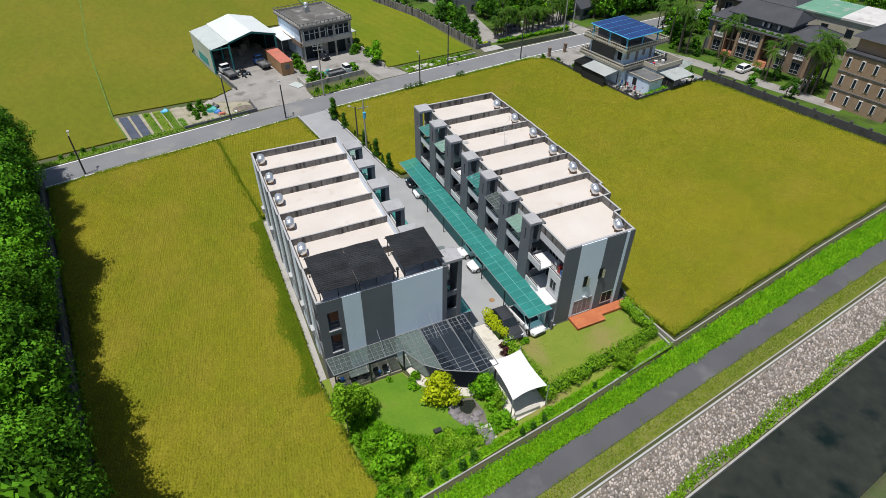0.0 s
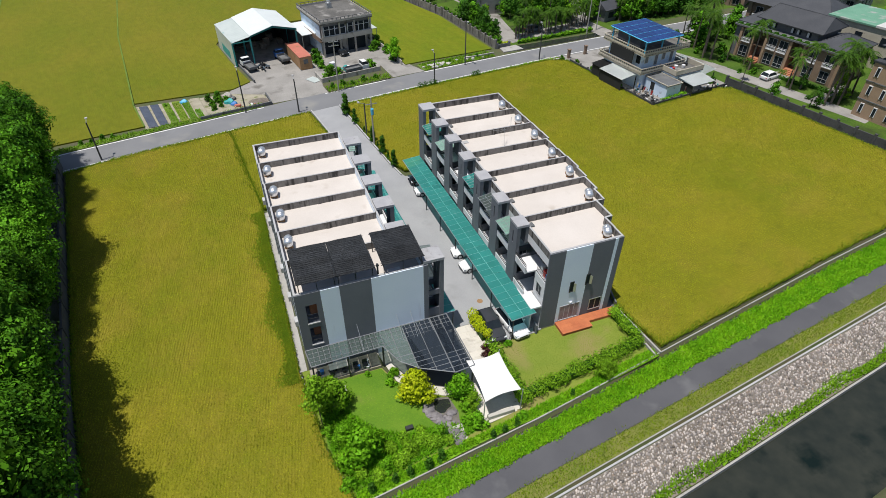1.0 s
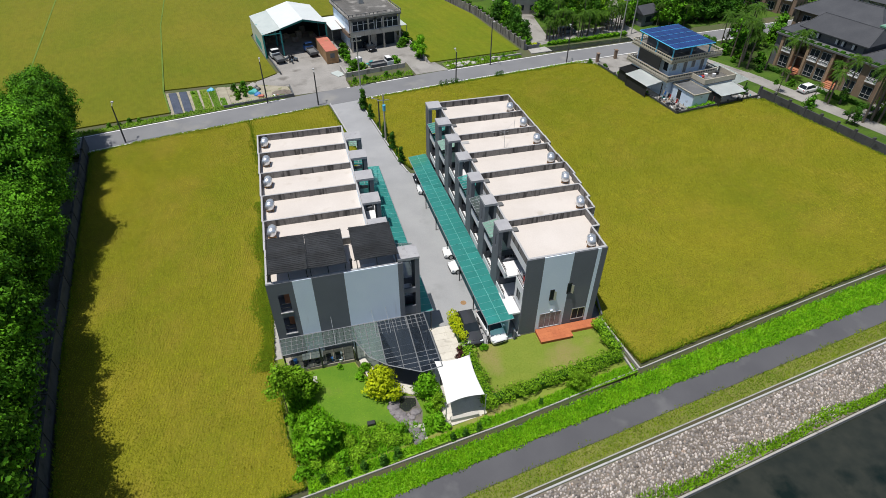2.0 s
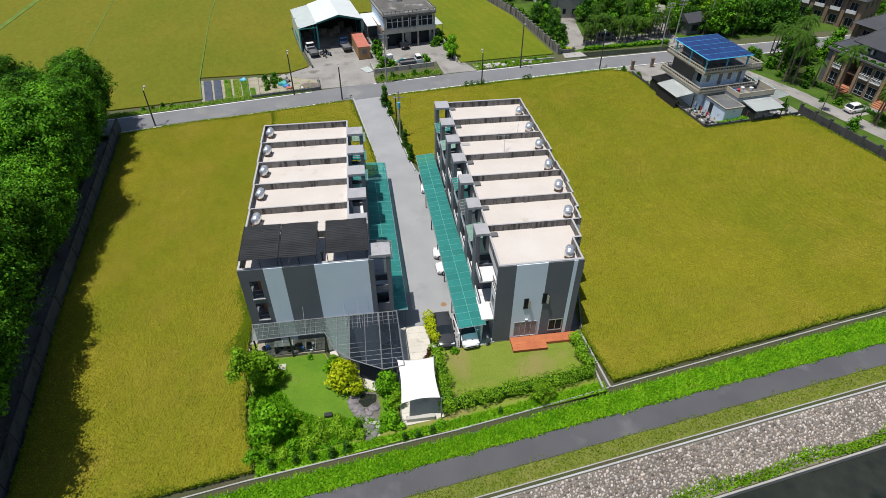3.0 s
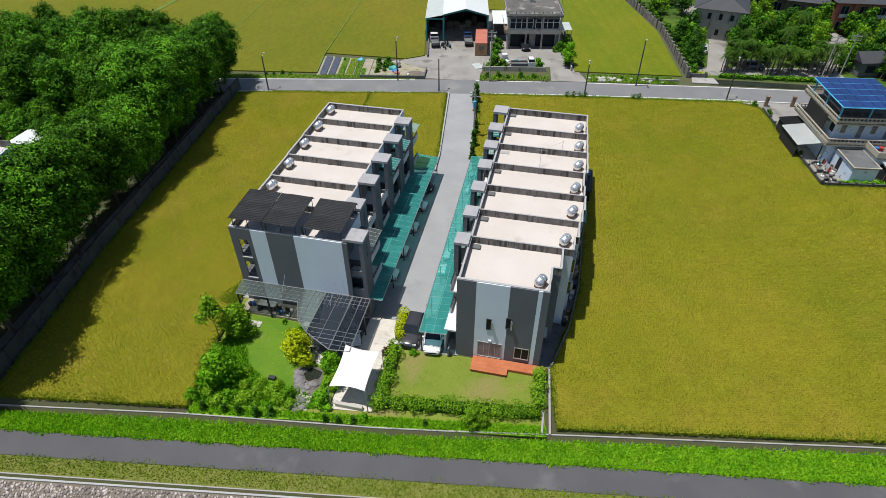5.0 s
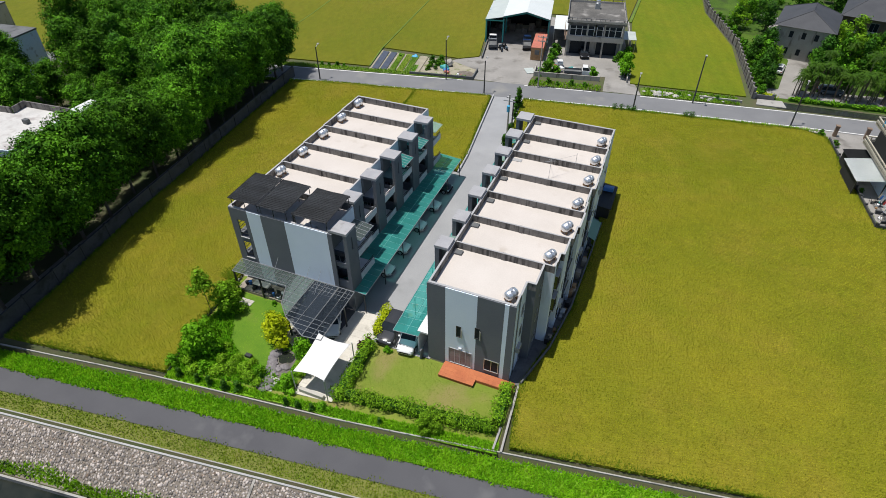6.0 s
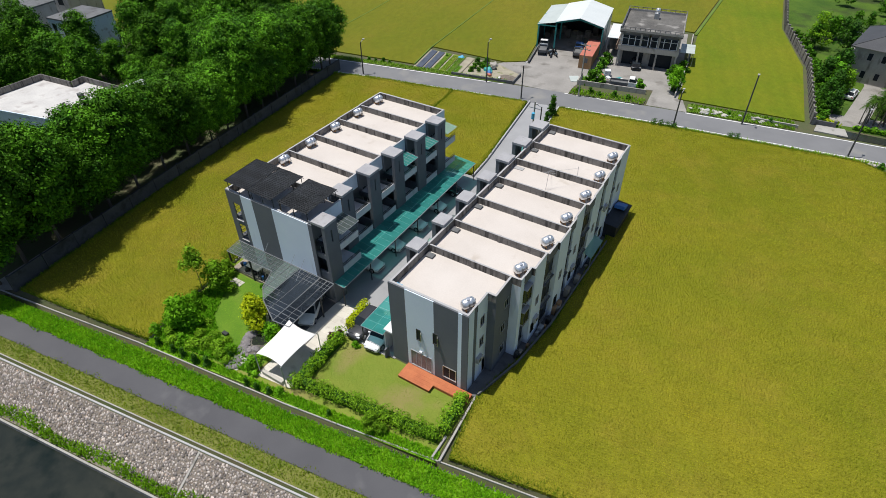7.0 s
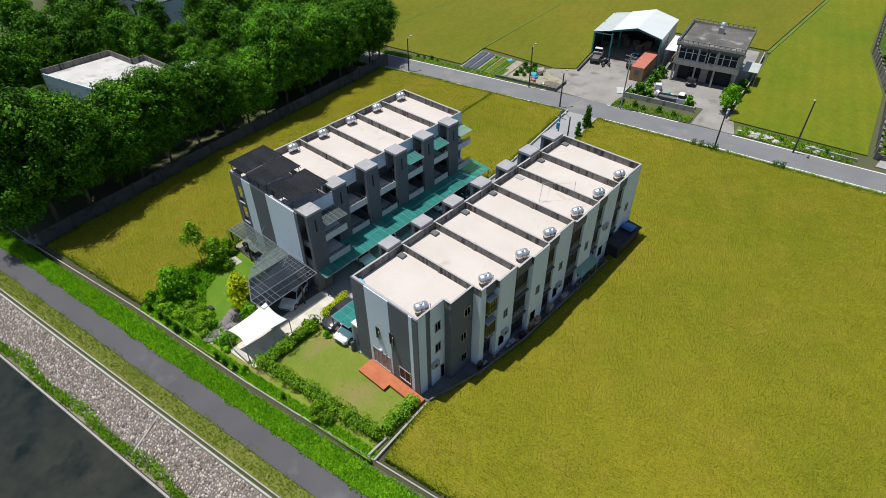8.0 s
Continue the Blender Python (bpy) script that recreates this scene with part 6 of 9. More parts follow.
        rod(bm, (x, y0, top + 0.055), (x, y1, top + 0.055 + 0.045 * (y1 - y0)), 0.035, n=4)
        part("edge_strip", bm, "dark_metal", shade)
    for x in (x0 + 0.15, (x0 + x1) / 2, x1 - 0.15):
        for y in (35.98, y1 - 0.2):
            bm = bmesh.new()
            rod(bm, (x, y, ROOF), (x, y, top - 0.02 + 0.045 * (y - y0)), 0.04, n=6)
            part("post", bm, "dark_metal", shade)
vent = thing("roof_vent", (13.3, 36.35, ROOF), "dark metal vent pipe with a cap", "vent")
bm = bmesh.new()
rod(bm, (13.3, 36.35, ROOF), (13.3, 36.35, 10.95), 0.09, n=10)
part("pipe", bm, "dark_metal", vent)
bm = bmesh.new()
rod(bm, (13.3, 36.35, 10.95), (13.3, 36.35, 11.15), 0.16, 0.1, n=10)
part("cap", bm, "dark_metal", vent)
bm = bmesh.new()
box(bm, 14.3, 15.5, 36.4, 37.0, ROOF + 0.03, 9.7)
solid("storage_box", bm, "wall_white", "white storage chest on the roof terrace", "chest", bevel=0.03)

# ---- garden pergola ----
perg = thing("garden_pergola", (12, 33, 0), "grey steel pergola with glass and dark film roof", "pergola")
Q = {"bl": (5.6, 35.7), "fl": (5.8, 33.7), "fm": (12.6, 33.9), "in": (13.6, 31.6), "f3": (15.1, 30.2), "f2": (18.0, 28.65), "fr": (19.95, 28.85), "br": (19.75, 35.75)}


def rise(x, y):
    return 3.0 + 0.1 * (y - 33.5) / 2 if y > 33 else 2.98


def pane_poly(pts, material, name="panel", z=0.0):
    bm = bmesh.new()
    sheet(bm, pts, lambda x, y: rise(x, y) + z)
    bmesh.ops.solidify(bm, geom=bm.faces[:], thickness=0.012)
    part(name, bm, material, perg)


for k in range(7):
    x0, x1 = 5.7 + k * 0.99, 5.7 + (k + 1) * 0.99
    pane_poly([(x0 + 0.02, 33.75), (x1 - 0.02, 33.77), (x1 - 0.02, 35.65), (x0 + 0.02, 35.65)], "pergola_glass")
pane_poly([(12.65, 33.9), (13.6, 31.7), (14.98, 30.45), (14.98, 35.65), (12.65, 35.65)], "pergola_glass")
pane_poly([(15.02, 30.4), (16.2, 29.65), (17.9, 28.75), (17.9, 35.65), (15.02, 35.65)], "pergola_film", z=0.01)
pane_poly([(17.95, 28.72), (19.85, 28.92), (19.7, 35.65), (17.95, 35.65)], "pergola_film", z=0.01)
bm = bmesh.new()


def bar(p, q, r=0.035, dz=0.04):
    rod(bm, (*p, rise(*p) + dz), (*q, rise(*q) + dz), r, n=4)


order = ["bl", "fl", "fm", "in", "f3", "f2", "fr", "br", "bl"]
for a, b in zip(order, order[1:]):
    bar(Q[a], Q[b], 0.055)
for k in range(1, 28):
    x = 5.7 + k * 0.505
    bar((x, 35.7), (x, 33.75), 0.03 if k % 2 == 0 else 0.022)
for y in (34.2, 34.7, 35.2):
    bar((5.7, y), (19.8, y), 0.022)
for x, r in ((13.8, 0.03), (15.0, 0.045), (16.5, 0.035), (17.93, 0.06), (18.9, 0.03)):
    y = float(np.interp(x, [12.6, 13.6, 15.1, 18.0, 19.95], [33.9, 31.6, 30.2, 28.65, 28.85]))
    bar((x, 35.7), (x, y), r)
for k in range(9):
    y = 29.3 + 0.56 * k
    xa = float(np.interp(y, [28.6, 30.2, 31.6, 33.9], [18.1, 15.1, 13.6, 12.6]))
    bar((xa, y), (19.9, y), 0.035 if k % 2 else 0.022)
part("frame", bm, "frame_grey", perg)
for x, y in ((5.9, 33.8), (9.2, 33.85), (12.6, 33.95), (15.1, 30.4), (18.0, 28.9), (19.85, 29.0), (19.7, 33.6)):
    bm = bmesh.new()
    box(bm, x - 0.07, x + 0.07, y - 0.07, y + 0.07, 0, 2.98)
    part("post", bm, "dark_metal", perg)
for x, y in ((10.7, 35.75), (14.6, 35.75), (16.0, 35.75)):
    bm = bmesh.new()
    rod(bm, (x, y, 4.9), (x + 0.1, 33.9, 3.1), 0.02, n=5)
    part("stay", bm, "galv", perg)

# patio under the pergola, paved forecourt and garden ground
bm = bmesh.new()
prism(bm, [(5.6, 33.9), (12.3, 33.9), (12.3, 35.75), (5.6, 35.75)], 0, 0.32)
solid("patio", bm, "wood", "weathered timber patio floor under the pergola", "patio", kind="structure")
bm = bmesh.new()
prism(bm, [(12.35, 35.75), (13.2, 31.8), (15.2, 29.6), (17.0, 28.6), (19.2, 28.6), (19.2, 24.4), (22.6, 24.8), (23.0, 36.25), (12.35, 36.25)], -0.05, 0.05)
solid("forecourt", bm, "paving", "pale paved forecourt beside the garden", "paving", kind="structure")
slab_bm = bmesh.new()
box(slab_bm, -0.62, 0.62, -0.42, 0.42, 0, 0.025)
slab = mesh_of("paving_slab", slab_bm, "paving", bevel=0.01)
court = [o for o in bpy.data.objects if o.name == "forecourt"][0]
for i in range(3):
    for j in range(13):
        x, y = 19.95 + i * 1.27, 25.3 + j * 0.87
        if x < 22.7:
            piece("paving_slab", slab, court, Matrix.Translation((x + 0.12 * (y - 25) / 10, y, 0.05)))
bm = bmesh.new()
prism(bm, [(14.6, 31.0), (17.9, 29.2), (19.5, 29.3), (19.5, 36.0), (14.6, 36.0)], 0.0, 0.058)
solid("carport_floor", bm, "asphalt", "dark floor under the film-covered pergola", "paving", kind="structure")
bm = bmesh.new()
prism(bm, [(4.9, 36.0), (5.5, 27), (6.6, 21.9), (20, 23.6), (38.6, 26.5), (38.2, 33.0), (29.2, 33.0), (23, 32.8), (22.9, 24.9), (19.1, 24.3), (19.1, 28.5), (17, 28.5), (13.2, 31.7), (12.3, 33.85), (5.6, 33.85), (5.6, 36)], -0.05, 0.03)
solid("lawn", bm, "lawn", "mown lawn with yellowing patches in the gardens", "lawn", kind="structure")
bm = bmesh.new()
prism(bm, [(5.7, 33.8), (5.6, 27.2), (6.8, 22.2), (18.9, 24.2), (18.9, 28.4), (16.9, 28.4), (13.1, 31.6), (12.2, 33.8)], 0.0, 0.036)
solid("lawn", bm, "lawn_green", "fresh green lawn of the west garden", "lawn", kind="structure")
bm = bmesh.new()
prism(bm, [(6.9, 22.2), (20, 23.9), (38.7, 26.7), (38.8, 25.7), (26, 23.7), (19, 23.0), (6.8, 21.0)], -0.05, 0.10)
solid("garden_verge", bm, "verge", "green verge between garden and ditch", "grass", kind="stuff")


def on_lawn(poly):
    a = np.array(poly)
    lo, hi = a.min(0), a.max(0)

    def pick(rng):
        while True:
            p = (rng.uniform(lo[0], hi[0]), rng.uniform(lo[1], hi[1]))
            if inside(np.array([p]), poly)[0]:
                return p[0], p[1], 0.03
    return pick


blades("lawn_grass", 9000, 31, on_lawn([(5.4, 28), (6.8, 22), (19, 24.2), (19, 28.4), (13.2, 31.6), (12.2, 33.7), (5.7, 33.7)]), 0.06, "leaf_olive", "short lawn grass in the west garden")
blades("lawn_grass", 9000, 32, on_lawn([(24, 26.2), (37.3, 28.0), (37.2, 31.6), (31, 31.2), (31, 32.8), (24.6, 32.6)]), 0.06, "lawn_blade", "short lawn grass in the east garden")
blades("undergrowth", 7000, 34, on_lawn([(6.8, 22.3), (18.8, 24.2), (16.0, 25.8), (12.4, 25.9), (9.6, 27.6), (7.6, 31.0), (5.6, 33), (5.8, 27)]), 0.3, "leaf_bright", "loose bright green undergrowth in the garden's corner")
blades("verge_plants", 7000, 33, on_lawn([(6.9, 22.2), (20, 23.9), (38.6, 26.7), (38.7, 25.8), (26, 23.8), (19, 23.1), (6.9, 21.2)]), 0.28, "leaf_lime", "lush green plants between garden and ditch")
bm = bmesh.new()
for (xa, ya), (xb, yb) in (((5.3, 27.2), (6.6, 21.9)), ((4.7, 35.6), (5.3, 27.2))):
    ln, ang = math.hypot(xb - xa, yb - ya), math.atan2(yb - ya, xb - xa)
    rbox(bm, Matrix.Translation((xa, ya, 0)) @ Matrix.Rotation(ang, 4, "Z"), 0, ln, -0.09, 0.09, 0, 0.26)
solid("garden_kerb", bm, "coping", "pale concrete garden edging", "kerb", kind="structure")
bm = bmesh.new()
for (xa, ya), (xb, yb) in (((39.05, 25.9), (38.45, 33.0)), ((38.35, 25.9), (38.3, 28.2))):
    ln, ang = math.hypot(xb - xa, yb - ya), math.atan2(yb - ya, xb - xa)
    rbox(bm, Matrix.Translation((xa, ya, 0)) @ Matrix.Rotation(ang, 4, "Z"), 0, ln, -0.09, 0.09, 0, 0.34)
solid("drain_wall", bm, "concrete", "concrete side walls of a small drain", "wall", kind="structure")

# ---- sun sail ----
sail = thing("sun_sail", (21, 27.2, 0), "white stretched fabric sun sail on steel poles", "sun sail")
bm = bmesh.new()
C = [Vector((19.35, 29.5, 3.1)), Vector((22.75, 29.6, 2.9)), Vector((22.75, 24.9, 3.0)), Vector((19.35, 25.0, 2.6))]
n = 14
grid = []
for i in range(n + 1):
    row = []
    for j in range(n + 1):
        u, v = i / n, j / n
        # curved-in edges
        cu, cv = 0.045 * math.sin(math.pi * v), 0.05 * math.sin(math.pi * u)
        uu, vv = u + cu * (1 - 2 * u), v + cv * (1 - 2 * v)
        p = C[0].lerp(C[1], uu).lerp(C[3].lerp(C[2], uu), vv)
        p.z -= 0.2 * math.sin(math.pi * u) * math.sin(math.pi * v)
        row.append(bm.verts.new(p))
    grid.append(row)
for a, b in zip(grid, grid[1:]):
    for k in range(n):
        bm.faces.new((a[k], b[k], b[k + 1], a[k + 1]))
bmesh.ops.recalc_face_normals(bm, faces=bm.faces)
bmesh.ops.solidify(bm, geom=bm.faces[:], thickness=0.01)
part("fabric", bm, "sail", sail, smooth=True)
for c in C:
    bm = bmesh.new()
    out = (c - Vector((21.05, 27.2, 2.9))).normalized() * 0.15
    rod(bm, (c.x + out.x, c.y + out.y, 0), (c.x + out.x, c.y + out.y, c.z + 0.1), 0.05, n=8)
    part("pole", bm, "galv", sail)
bench = thing("stone_bench", (21, 25.2, 0.05), "low pale stone bench under the sun sail", "bench")
bm = bmesh.new()
box(bm, 19.7, 22.3, 24.75, 25.1, 0.05, 0.5)
part("seat", bm, "stepping", bench, bevel=0.03)

# ---- garden plants and things ----
shrub = tree_model("shrub", 1.3, 0.75, 71, "leaf_bright", 90, 12, 0.13, 0.11, "rounded green garden shrub", "shrub", "garden shrubs", 0.0, 7, 0.04)
shrub_dark = tree_model("shrub", 1.3, 0.7, 72, "leaf_dark", 90, 12, 0.13, 0.11, "dark green conical garden shrub", "shrub", "garden shrubs", 0.0, 7, 0.04)
garden_tree = tree_model("garden_tree", 4.6, 1.9, 73, "leaf_olive", 230, 13, 0.26, 0.17, "leafy green garden tree", "tree", "garden trees", 0.12, 10, 0.09)
garden_bright = tree_model("garden_tree", 3.8, 1.7, 74, "leaf_bright", 230, 13, 0.26, 0.17, "bright green garden tree with loose crown", "tree", "garden trees", 0.08, 10, 0.08)
golden = tree_model("golden_tree", 3.5, 1.55, 75, "leaf_yellow", 230, 14, 0.2, 0.14, "golden yellow rounded ornamental tree on the lawn", "tree", "", 0.12, 10, 0.09)
slim = tree_model("slim_tree", 6.4, 1.25, 76, "leaf_olive", 110, 12, 0.24, 0.15, "slender tree with thin trunk and small crown", "tree", "", 0.5, 7, 0.05)
purple = tree_model("shrub", 1.3, 0.7, 77, "leaf_purple", 90, 12, 0.13, 0.11, "dark purple-leaved garden shrub", "shrub", "garden shrubs", 0.0, 7, 0.04)
low_bed = tree_model("shrub", 0.8, 0.9, 78, "leaf_olive", 80, 12, 0.14, 0.10, "low spreading green shrub in the planting bed", "shrub", "garden shrubs", 0.0, 7, 0.03)
cone = tree_model("shrub", 1.25, 0.38, 79, "leaf_dark", 70, 12, 0.08, 0.08, "small dark green conical shrub", "shrub", "garden shrubs", 0.0, 9, 0.03)
plant(golden, 14.3, 29.2, 0, 1.12)
plant(slim, 5.6, 29.6)
plant(garden_tree, 7.0, 30.8, 0, 0.9)
plant(garden_tree, 5.9, 33.0, 0, 0.5)
plant(garden_bright, 8.3, 25.0, 0, 1.1)
plant(garden_bright, 7.2, 27.2, 0, 0.6)
plant(garden_bright, 18.3, 28.0, 0, 0.82)
plant(garden_tree, 19.0, 26.8, 0, 0.42)
for x, y, s in ((18.6, 24.7, 1.25), (17.9, 25.2, 0.8), (12.6, 31.6, 0.7), (10.8, 33.4, 0.45), (13.2, 32.6, 0.8), (25.2, 32.2, 0.6), (6.6, 22.9, 1.0), (9.8, 23.4, 0.9), (15.2, 24.9, 0.9), (6.0, 28.3, 0.9), (18.2, 26.6, 0.8), (22.8, 24.0, 0.7)):
    plant(shrub, x, y, 0, s)
for x, y, s in ((14.4, 24.2, 1.0), (13.4, 24.8, 1.1), (12.2, 24.4, 1.0), (11.2, 23.6, 1.1), (10.6, 25.0, 0.9), (12.0, 25.6, 0.8), (13.6, 25.8, 0.7), (15.6, 24.0, 0.8), (9.0, 22.9, 1.0), (7.6, 23.6, 0.9), (6.4, 25.4, 1.0), (5.9, 31.2, 1.0), (10.0, 26.6, 0.7)):
    plant(low_bed, x, y, 0, s)
for x, y, s in ((11.5, 22.2, 1.0), (13.2, 22.3, 1.1), (14.4, 22.7, 1.1), (15.6, 24.6, 0.7), (20.6, 23.2, 0.8), (21.9, 23.5, 0.8), (19.4, 23.1, 0.8), (10.2, 22.1, 0.9), (8.2, 21.9, 1.0), (28.2, 24.6, 0.7)):
    plant(cone, x, y, 0, s)
plant(garden_tree, 32.2, 25.6, 0, 0.5)
plant(garden_tree, 33.3, 25.7, 0, 0.3)
hedge("garden_hedge", [(24.0, 25.8), (37.9, 27.7)], 1.5, 1.4, "leaf_olive", 3, "clipped green hedge along the garden's ditch side")
hedge("garden_hedge", [(37.85, 28.2), (37.6, 32.2)], 1.35, 1.45, "leaf_olive", 4, "clipped green hedge at the terrace's end")
hedge("garden_hedge", [(23.6, 25.2), (23.3, 32.4)], 1.4, 1.5, "leaf_olive", 5, "green hedge dividing the two gardens")
hedge("golden_hedge", [(23.2, 33.5), (23.1, 36.6)], 1.25, 1.75, "leaf_yellow", 6, "golden yellow hedge beside the parked pickup", dense=130)
plant(purple, 22.7, 31.6, 0, 0.9)
plant(purple, 22.8, 32.6, 0, 0.6)

pond = thing("garden_pond", (16.0, 27.5, 0), "small brown garden pond ringed with dark rocks", "pond")
bm = bmesh.new()
prism(bm, [(16.3 + (0.85 + 0.18 * math.sin(2.3 * k)) * math.cos(k * 0.524), 27.7 + (0.75 + 0.15 * math.sin(1.7 * k)) * math.sin(k * 0.524)) for k in range(12)], 0.03, 0.06)
part("water", bm, "water", pond)
bm = bmesh.new()
prism(bm, [(14.6, 27.2), (15.0, 26.2), (15.7, 25.4), (16.1, 23.6), (17.3, 23.8), (17.2, 25.4), (17.5, 26.6), (17.2, 28.4), (16.0, 28.7)], 0.0, 0.045)
part("gravel_bed", bm, "gravel", pond)
rng = random.Random(12)
for k in range(64):
    if k < 26:
        a = k * 0.2417 + rng.uniform(-0.1, 0.1)
        a = 2.4 + a * 0.55
        x, y, r = 16.2 + (1.05 + rng.uniform(-0.15, 0.6)) * math.cos(a), 27.5 + (1.0 + rng.uniform(-0.1, 0.55)) * math.sin(a), rng.uniform(0.14, 0.38)
    else:
        f = rng.random()
        x, y, r = 15.4 + 1.1 * f + rng.uniform(-0.75, 0.75), 26.6 - 2.9 * f + rng.uniform(-0.3, 0.3), rng.uniform(0.12, 0.36)
    bm = bmesh.new()
    bmesh.ops.create_icosphere(bm, subdivisions=2 if r > 0.25 else 1, radius=r)
    for v in bm.verts:
        v.co = Vector((v.co.x * 1.2, v.co.y, v.co.z * 0.6)) * rng.uniform(0.82, 1.18) + Vector((x, y, 0.08))
    part("rock", bm, "rock", pond)
steps = thing("stone_steps", (16.6, 24.5, 0), "grey slab steps leading down to the ditch", "steps")
for k in range(4):
    bm = bmesh.new()
    box(bm, 16.0, 17.3, 23.7 + k * 0.4, 24.02 + k * 0.4, 0.03, 0.10 + 0.03 * k)
    part("step", bm, "stepping", steps, bevel=0.02)
bm = bmesh.new()
box(bm, 12.4, 13.1, 26.2, 26.6, 0.03, 0.35)
solid("planter_box", bm, "dark_metal", "black planter box on the lawn", "planter", bevel=0.03)
mats = thing("stepping_slabs", (7.6, 32.6, 0), "weathered stepping slabs set in the lawn", "slabs")
for k in range(6):
    bm = bmesh.new()
    box(bm, 6.9 + 0.55 * (k % 3), 7.4 + 0.55 * (k % 3), 32.2 + 0.42 * (k // 3), 32.58 + 0.42 * (k // 3), 0.03, 0.07)
    part("slab", bm, "stepping", mats)

# patio furniture
table = thing("patio_table", (8.3, 34.7, 0.32), "pale table with clutter on the patio", "table")
bm = bmesh.new()
box(bm, 7.4, 9.4, 34.4, 35.2, 1.0, 1.06)
part("tabletop", bm, "stepping", table)
for x in (7.5, 9.3):
    for y in (34.5, 35.1):
        bm = bmesh.new()
        box(bm, x - 0.04, x + 0.04, y - 0.04, y + 0.04, 0.32, 1.0)
        part("leg", bm, "dark_metal", table)
rng = random.Random(4)
for k in range(14):
    x, y = rng.uniform(6.2, 11.9), rng.uniform(34.1, 35.4)
    h = rng.uniform(0.25, 0.6)
    bm = bmesh.new()
    r = rng.uniform(0.14, 0.26)
    rod(bm, (x, y, 0.32), (x, y, 0.32 + h), r * 0.75, r, n=10)
    solid("garden_pot", bm, rng.choice(["dark_metal", "blue", "wall_white", "wall_white", "dark_metal"]), "plant pot standing on the patio", "pot", "patio pots")
for k in range(2):
    ch = thing("patio_chair", (9.9 + 0.9 * k, 34.3, 0.32), "dark metal patio chair with backrest", "chair", "patio chairs")
    x = 9.9 + 0.9 * k
    bm = bmesh.new()
    box(bm, x - 0.25, x + 0.25, 34.05, 34.55, 0.7, 0.76)
    part("seat", bm, "dark_metal", ch)
    bm = bmesh.new()
    box(bm, x - 0.25, x + 0.25, 34.5, 34.56, 0.76, 1.2)
    part("backrest", bm, "dark_metal", ch)
    for sx in (-0.22, 0.22):
        for sy in (34.09, 34.5):
            bm = bmesh.new()
            box(bm, x + sx - 0.02, x + sx + 0.02, sy - 0.02, sy + 0.02, 0.32, 0.7)
            part("leg", bm, "dark_metal", ch)

# low fence behind the car bays
fence = thing("garden_fence", (26, 32.85, 0), "thin dark wire fence on a low kerb", "fence")
bm = bmesh.new()
box(bm, 23.4, 28.6, 32.78, 32.92, 0, 0.12)
part("kerb", bm, "coping", fence)
for k in range(8):
    bm = bmesh.new()
    x = 23.5 + 5.0 * k / 7
    box(bm, x - 0.02, x + 0.02, 32.83, 32.87, 0.12, 1.0)
    part("post", bm, "dark_metal", fence)
bm = bmesh.new()
for z in (0.3, 0.6, 0.98):
    rod(bm, (23.5, 32.85, z), (28.5, 32.85, z), 0.012, n=4)
part("wire", bm, "dark_metal", fence)
bm = bmesh.new()
box(bm, 28.5, 28.65, 32.6, 33.2, 0, 1.25)
solid("gate_pier", bm, "wall_dark", "dark grey pier at the garden fence", "pier")
for x, y in ((25.9, 39.1), (26.0, 37.6)):
    bm = bmesh.new()
    rod(bm, (x - 0.9, y, 0.0), (x - 0.9, y, 0.04), 0.33, n=20)
    solid("manhole_cover", bm, "rust", "round rusty manhole cover in the lane", "manhole", "manholes")


# ---- warehouse, old house and yard beyond the road ----
def at_line(p, q, f):
    return (p[0] + (q[0] - p[0]) * f, p[1] + (q[1] - p[1]) * f)


YAW = radians(11)


def frame_at(x, y, z=0, ang=YAW):
    return Matrix.Translation((x, y, z)) @ Matrix.Rotation(ang, 4, "Z")


ware = thing("warehouse", frame_at(12.4, 118.4), "open-fronted steel warehouse with pale metal roof", "warehouse", own=True)
# in its own axes: front at y = 0, depth 12; lean-to from x -7 to -3.2, hall from -3.2 to 6.2
for name, pts, x0, x1, mat_n in (("lean_roof", [(-7.0, 4.9), (-3.2, 5.6)], 0, 0, "tin_pale"), ("roof", [(-3.3, 5.7), (1.5, 6.9), (6.4, 5.6)], 0, 0, "tin_white")):
    bm = bmesh.new()
    n = 30
    ring = []
    for k in range(n + 1):
        y = -0.6 + 13.2 * k / n
        ring.append([bm.verts.new((x, y, z + (0.02 if k % 2 else 0.0))) for x, z in pts])
    for a, b in zip(ring, ring[1:]):
        for k in range(len(pts) - 1):
            bm.faces.new((a[k], a[k + 1], b[k + 1], b[k]))
    bmesh.ops.recalc_face_normals(bm, faces=bm.faces)
    bmesh.ops.solidify(bm, geom=bm.faces[:], thickness=0.05)
    part(name, bm, mat_n, ware)
bm = bmesh.new()
box(bm, -6.95, -6.85, 0, 12.4, 0, 4.85)
part("side_wall", bm, "tin_pale", ware)
# black linings and back wall put the hall's inner shade into colour
bm = bmesh.new()
box(bm, -6.845, -6.8, 0.1, 12.3, 0, 4.8)
part("inner_lining", bm, "screen", ware)
bm = bmesh.new()
box(bm, 6.15, 6.195, 0.1, 12.3, 0, 5.4)
part("inner_lining", bm, "screen", ware)
bm = bmesh.new()
box(bm, -6.97, -6.952, 3, 9, 0.6, 2.2)
part("teal_panel", bm, "tin_teal", ware)
bm = bmesh.new()
box(bm, 6.2, 6.3, 0, 12.4, 0, 5.5)
part("side_wall", bm, "tin_pale", ware)
bm = bmesh.new()
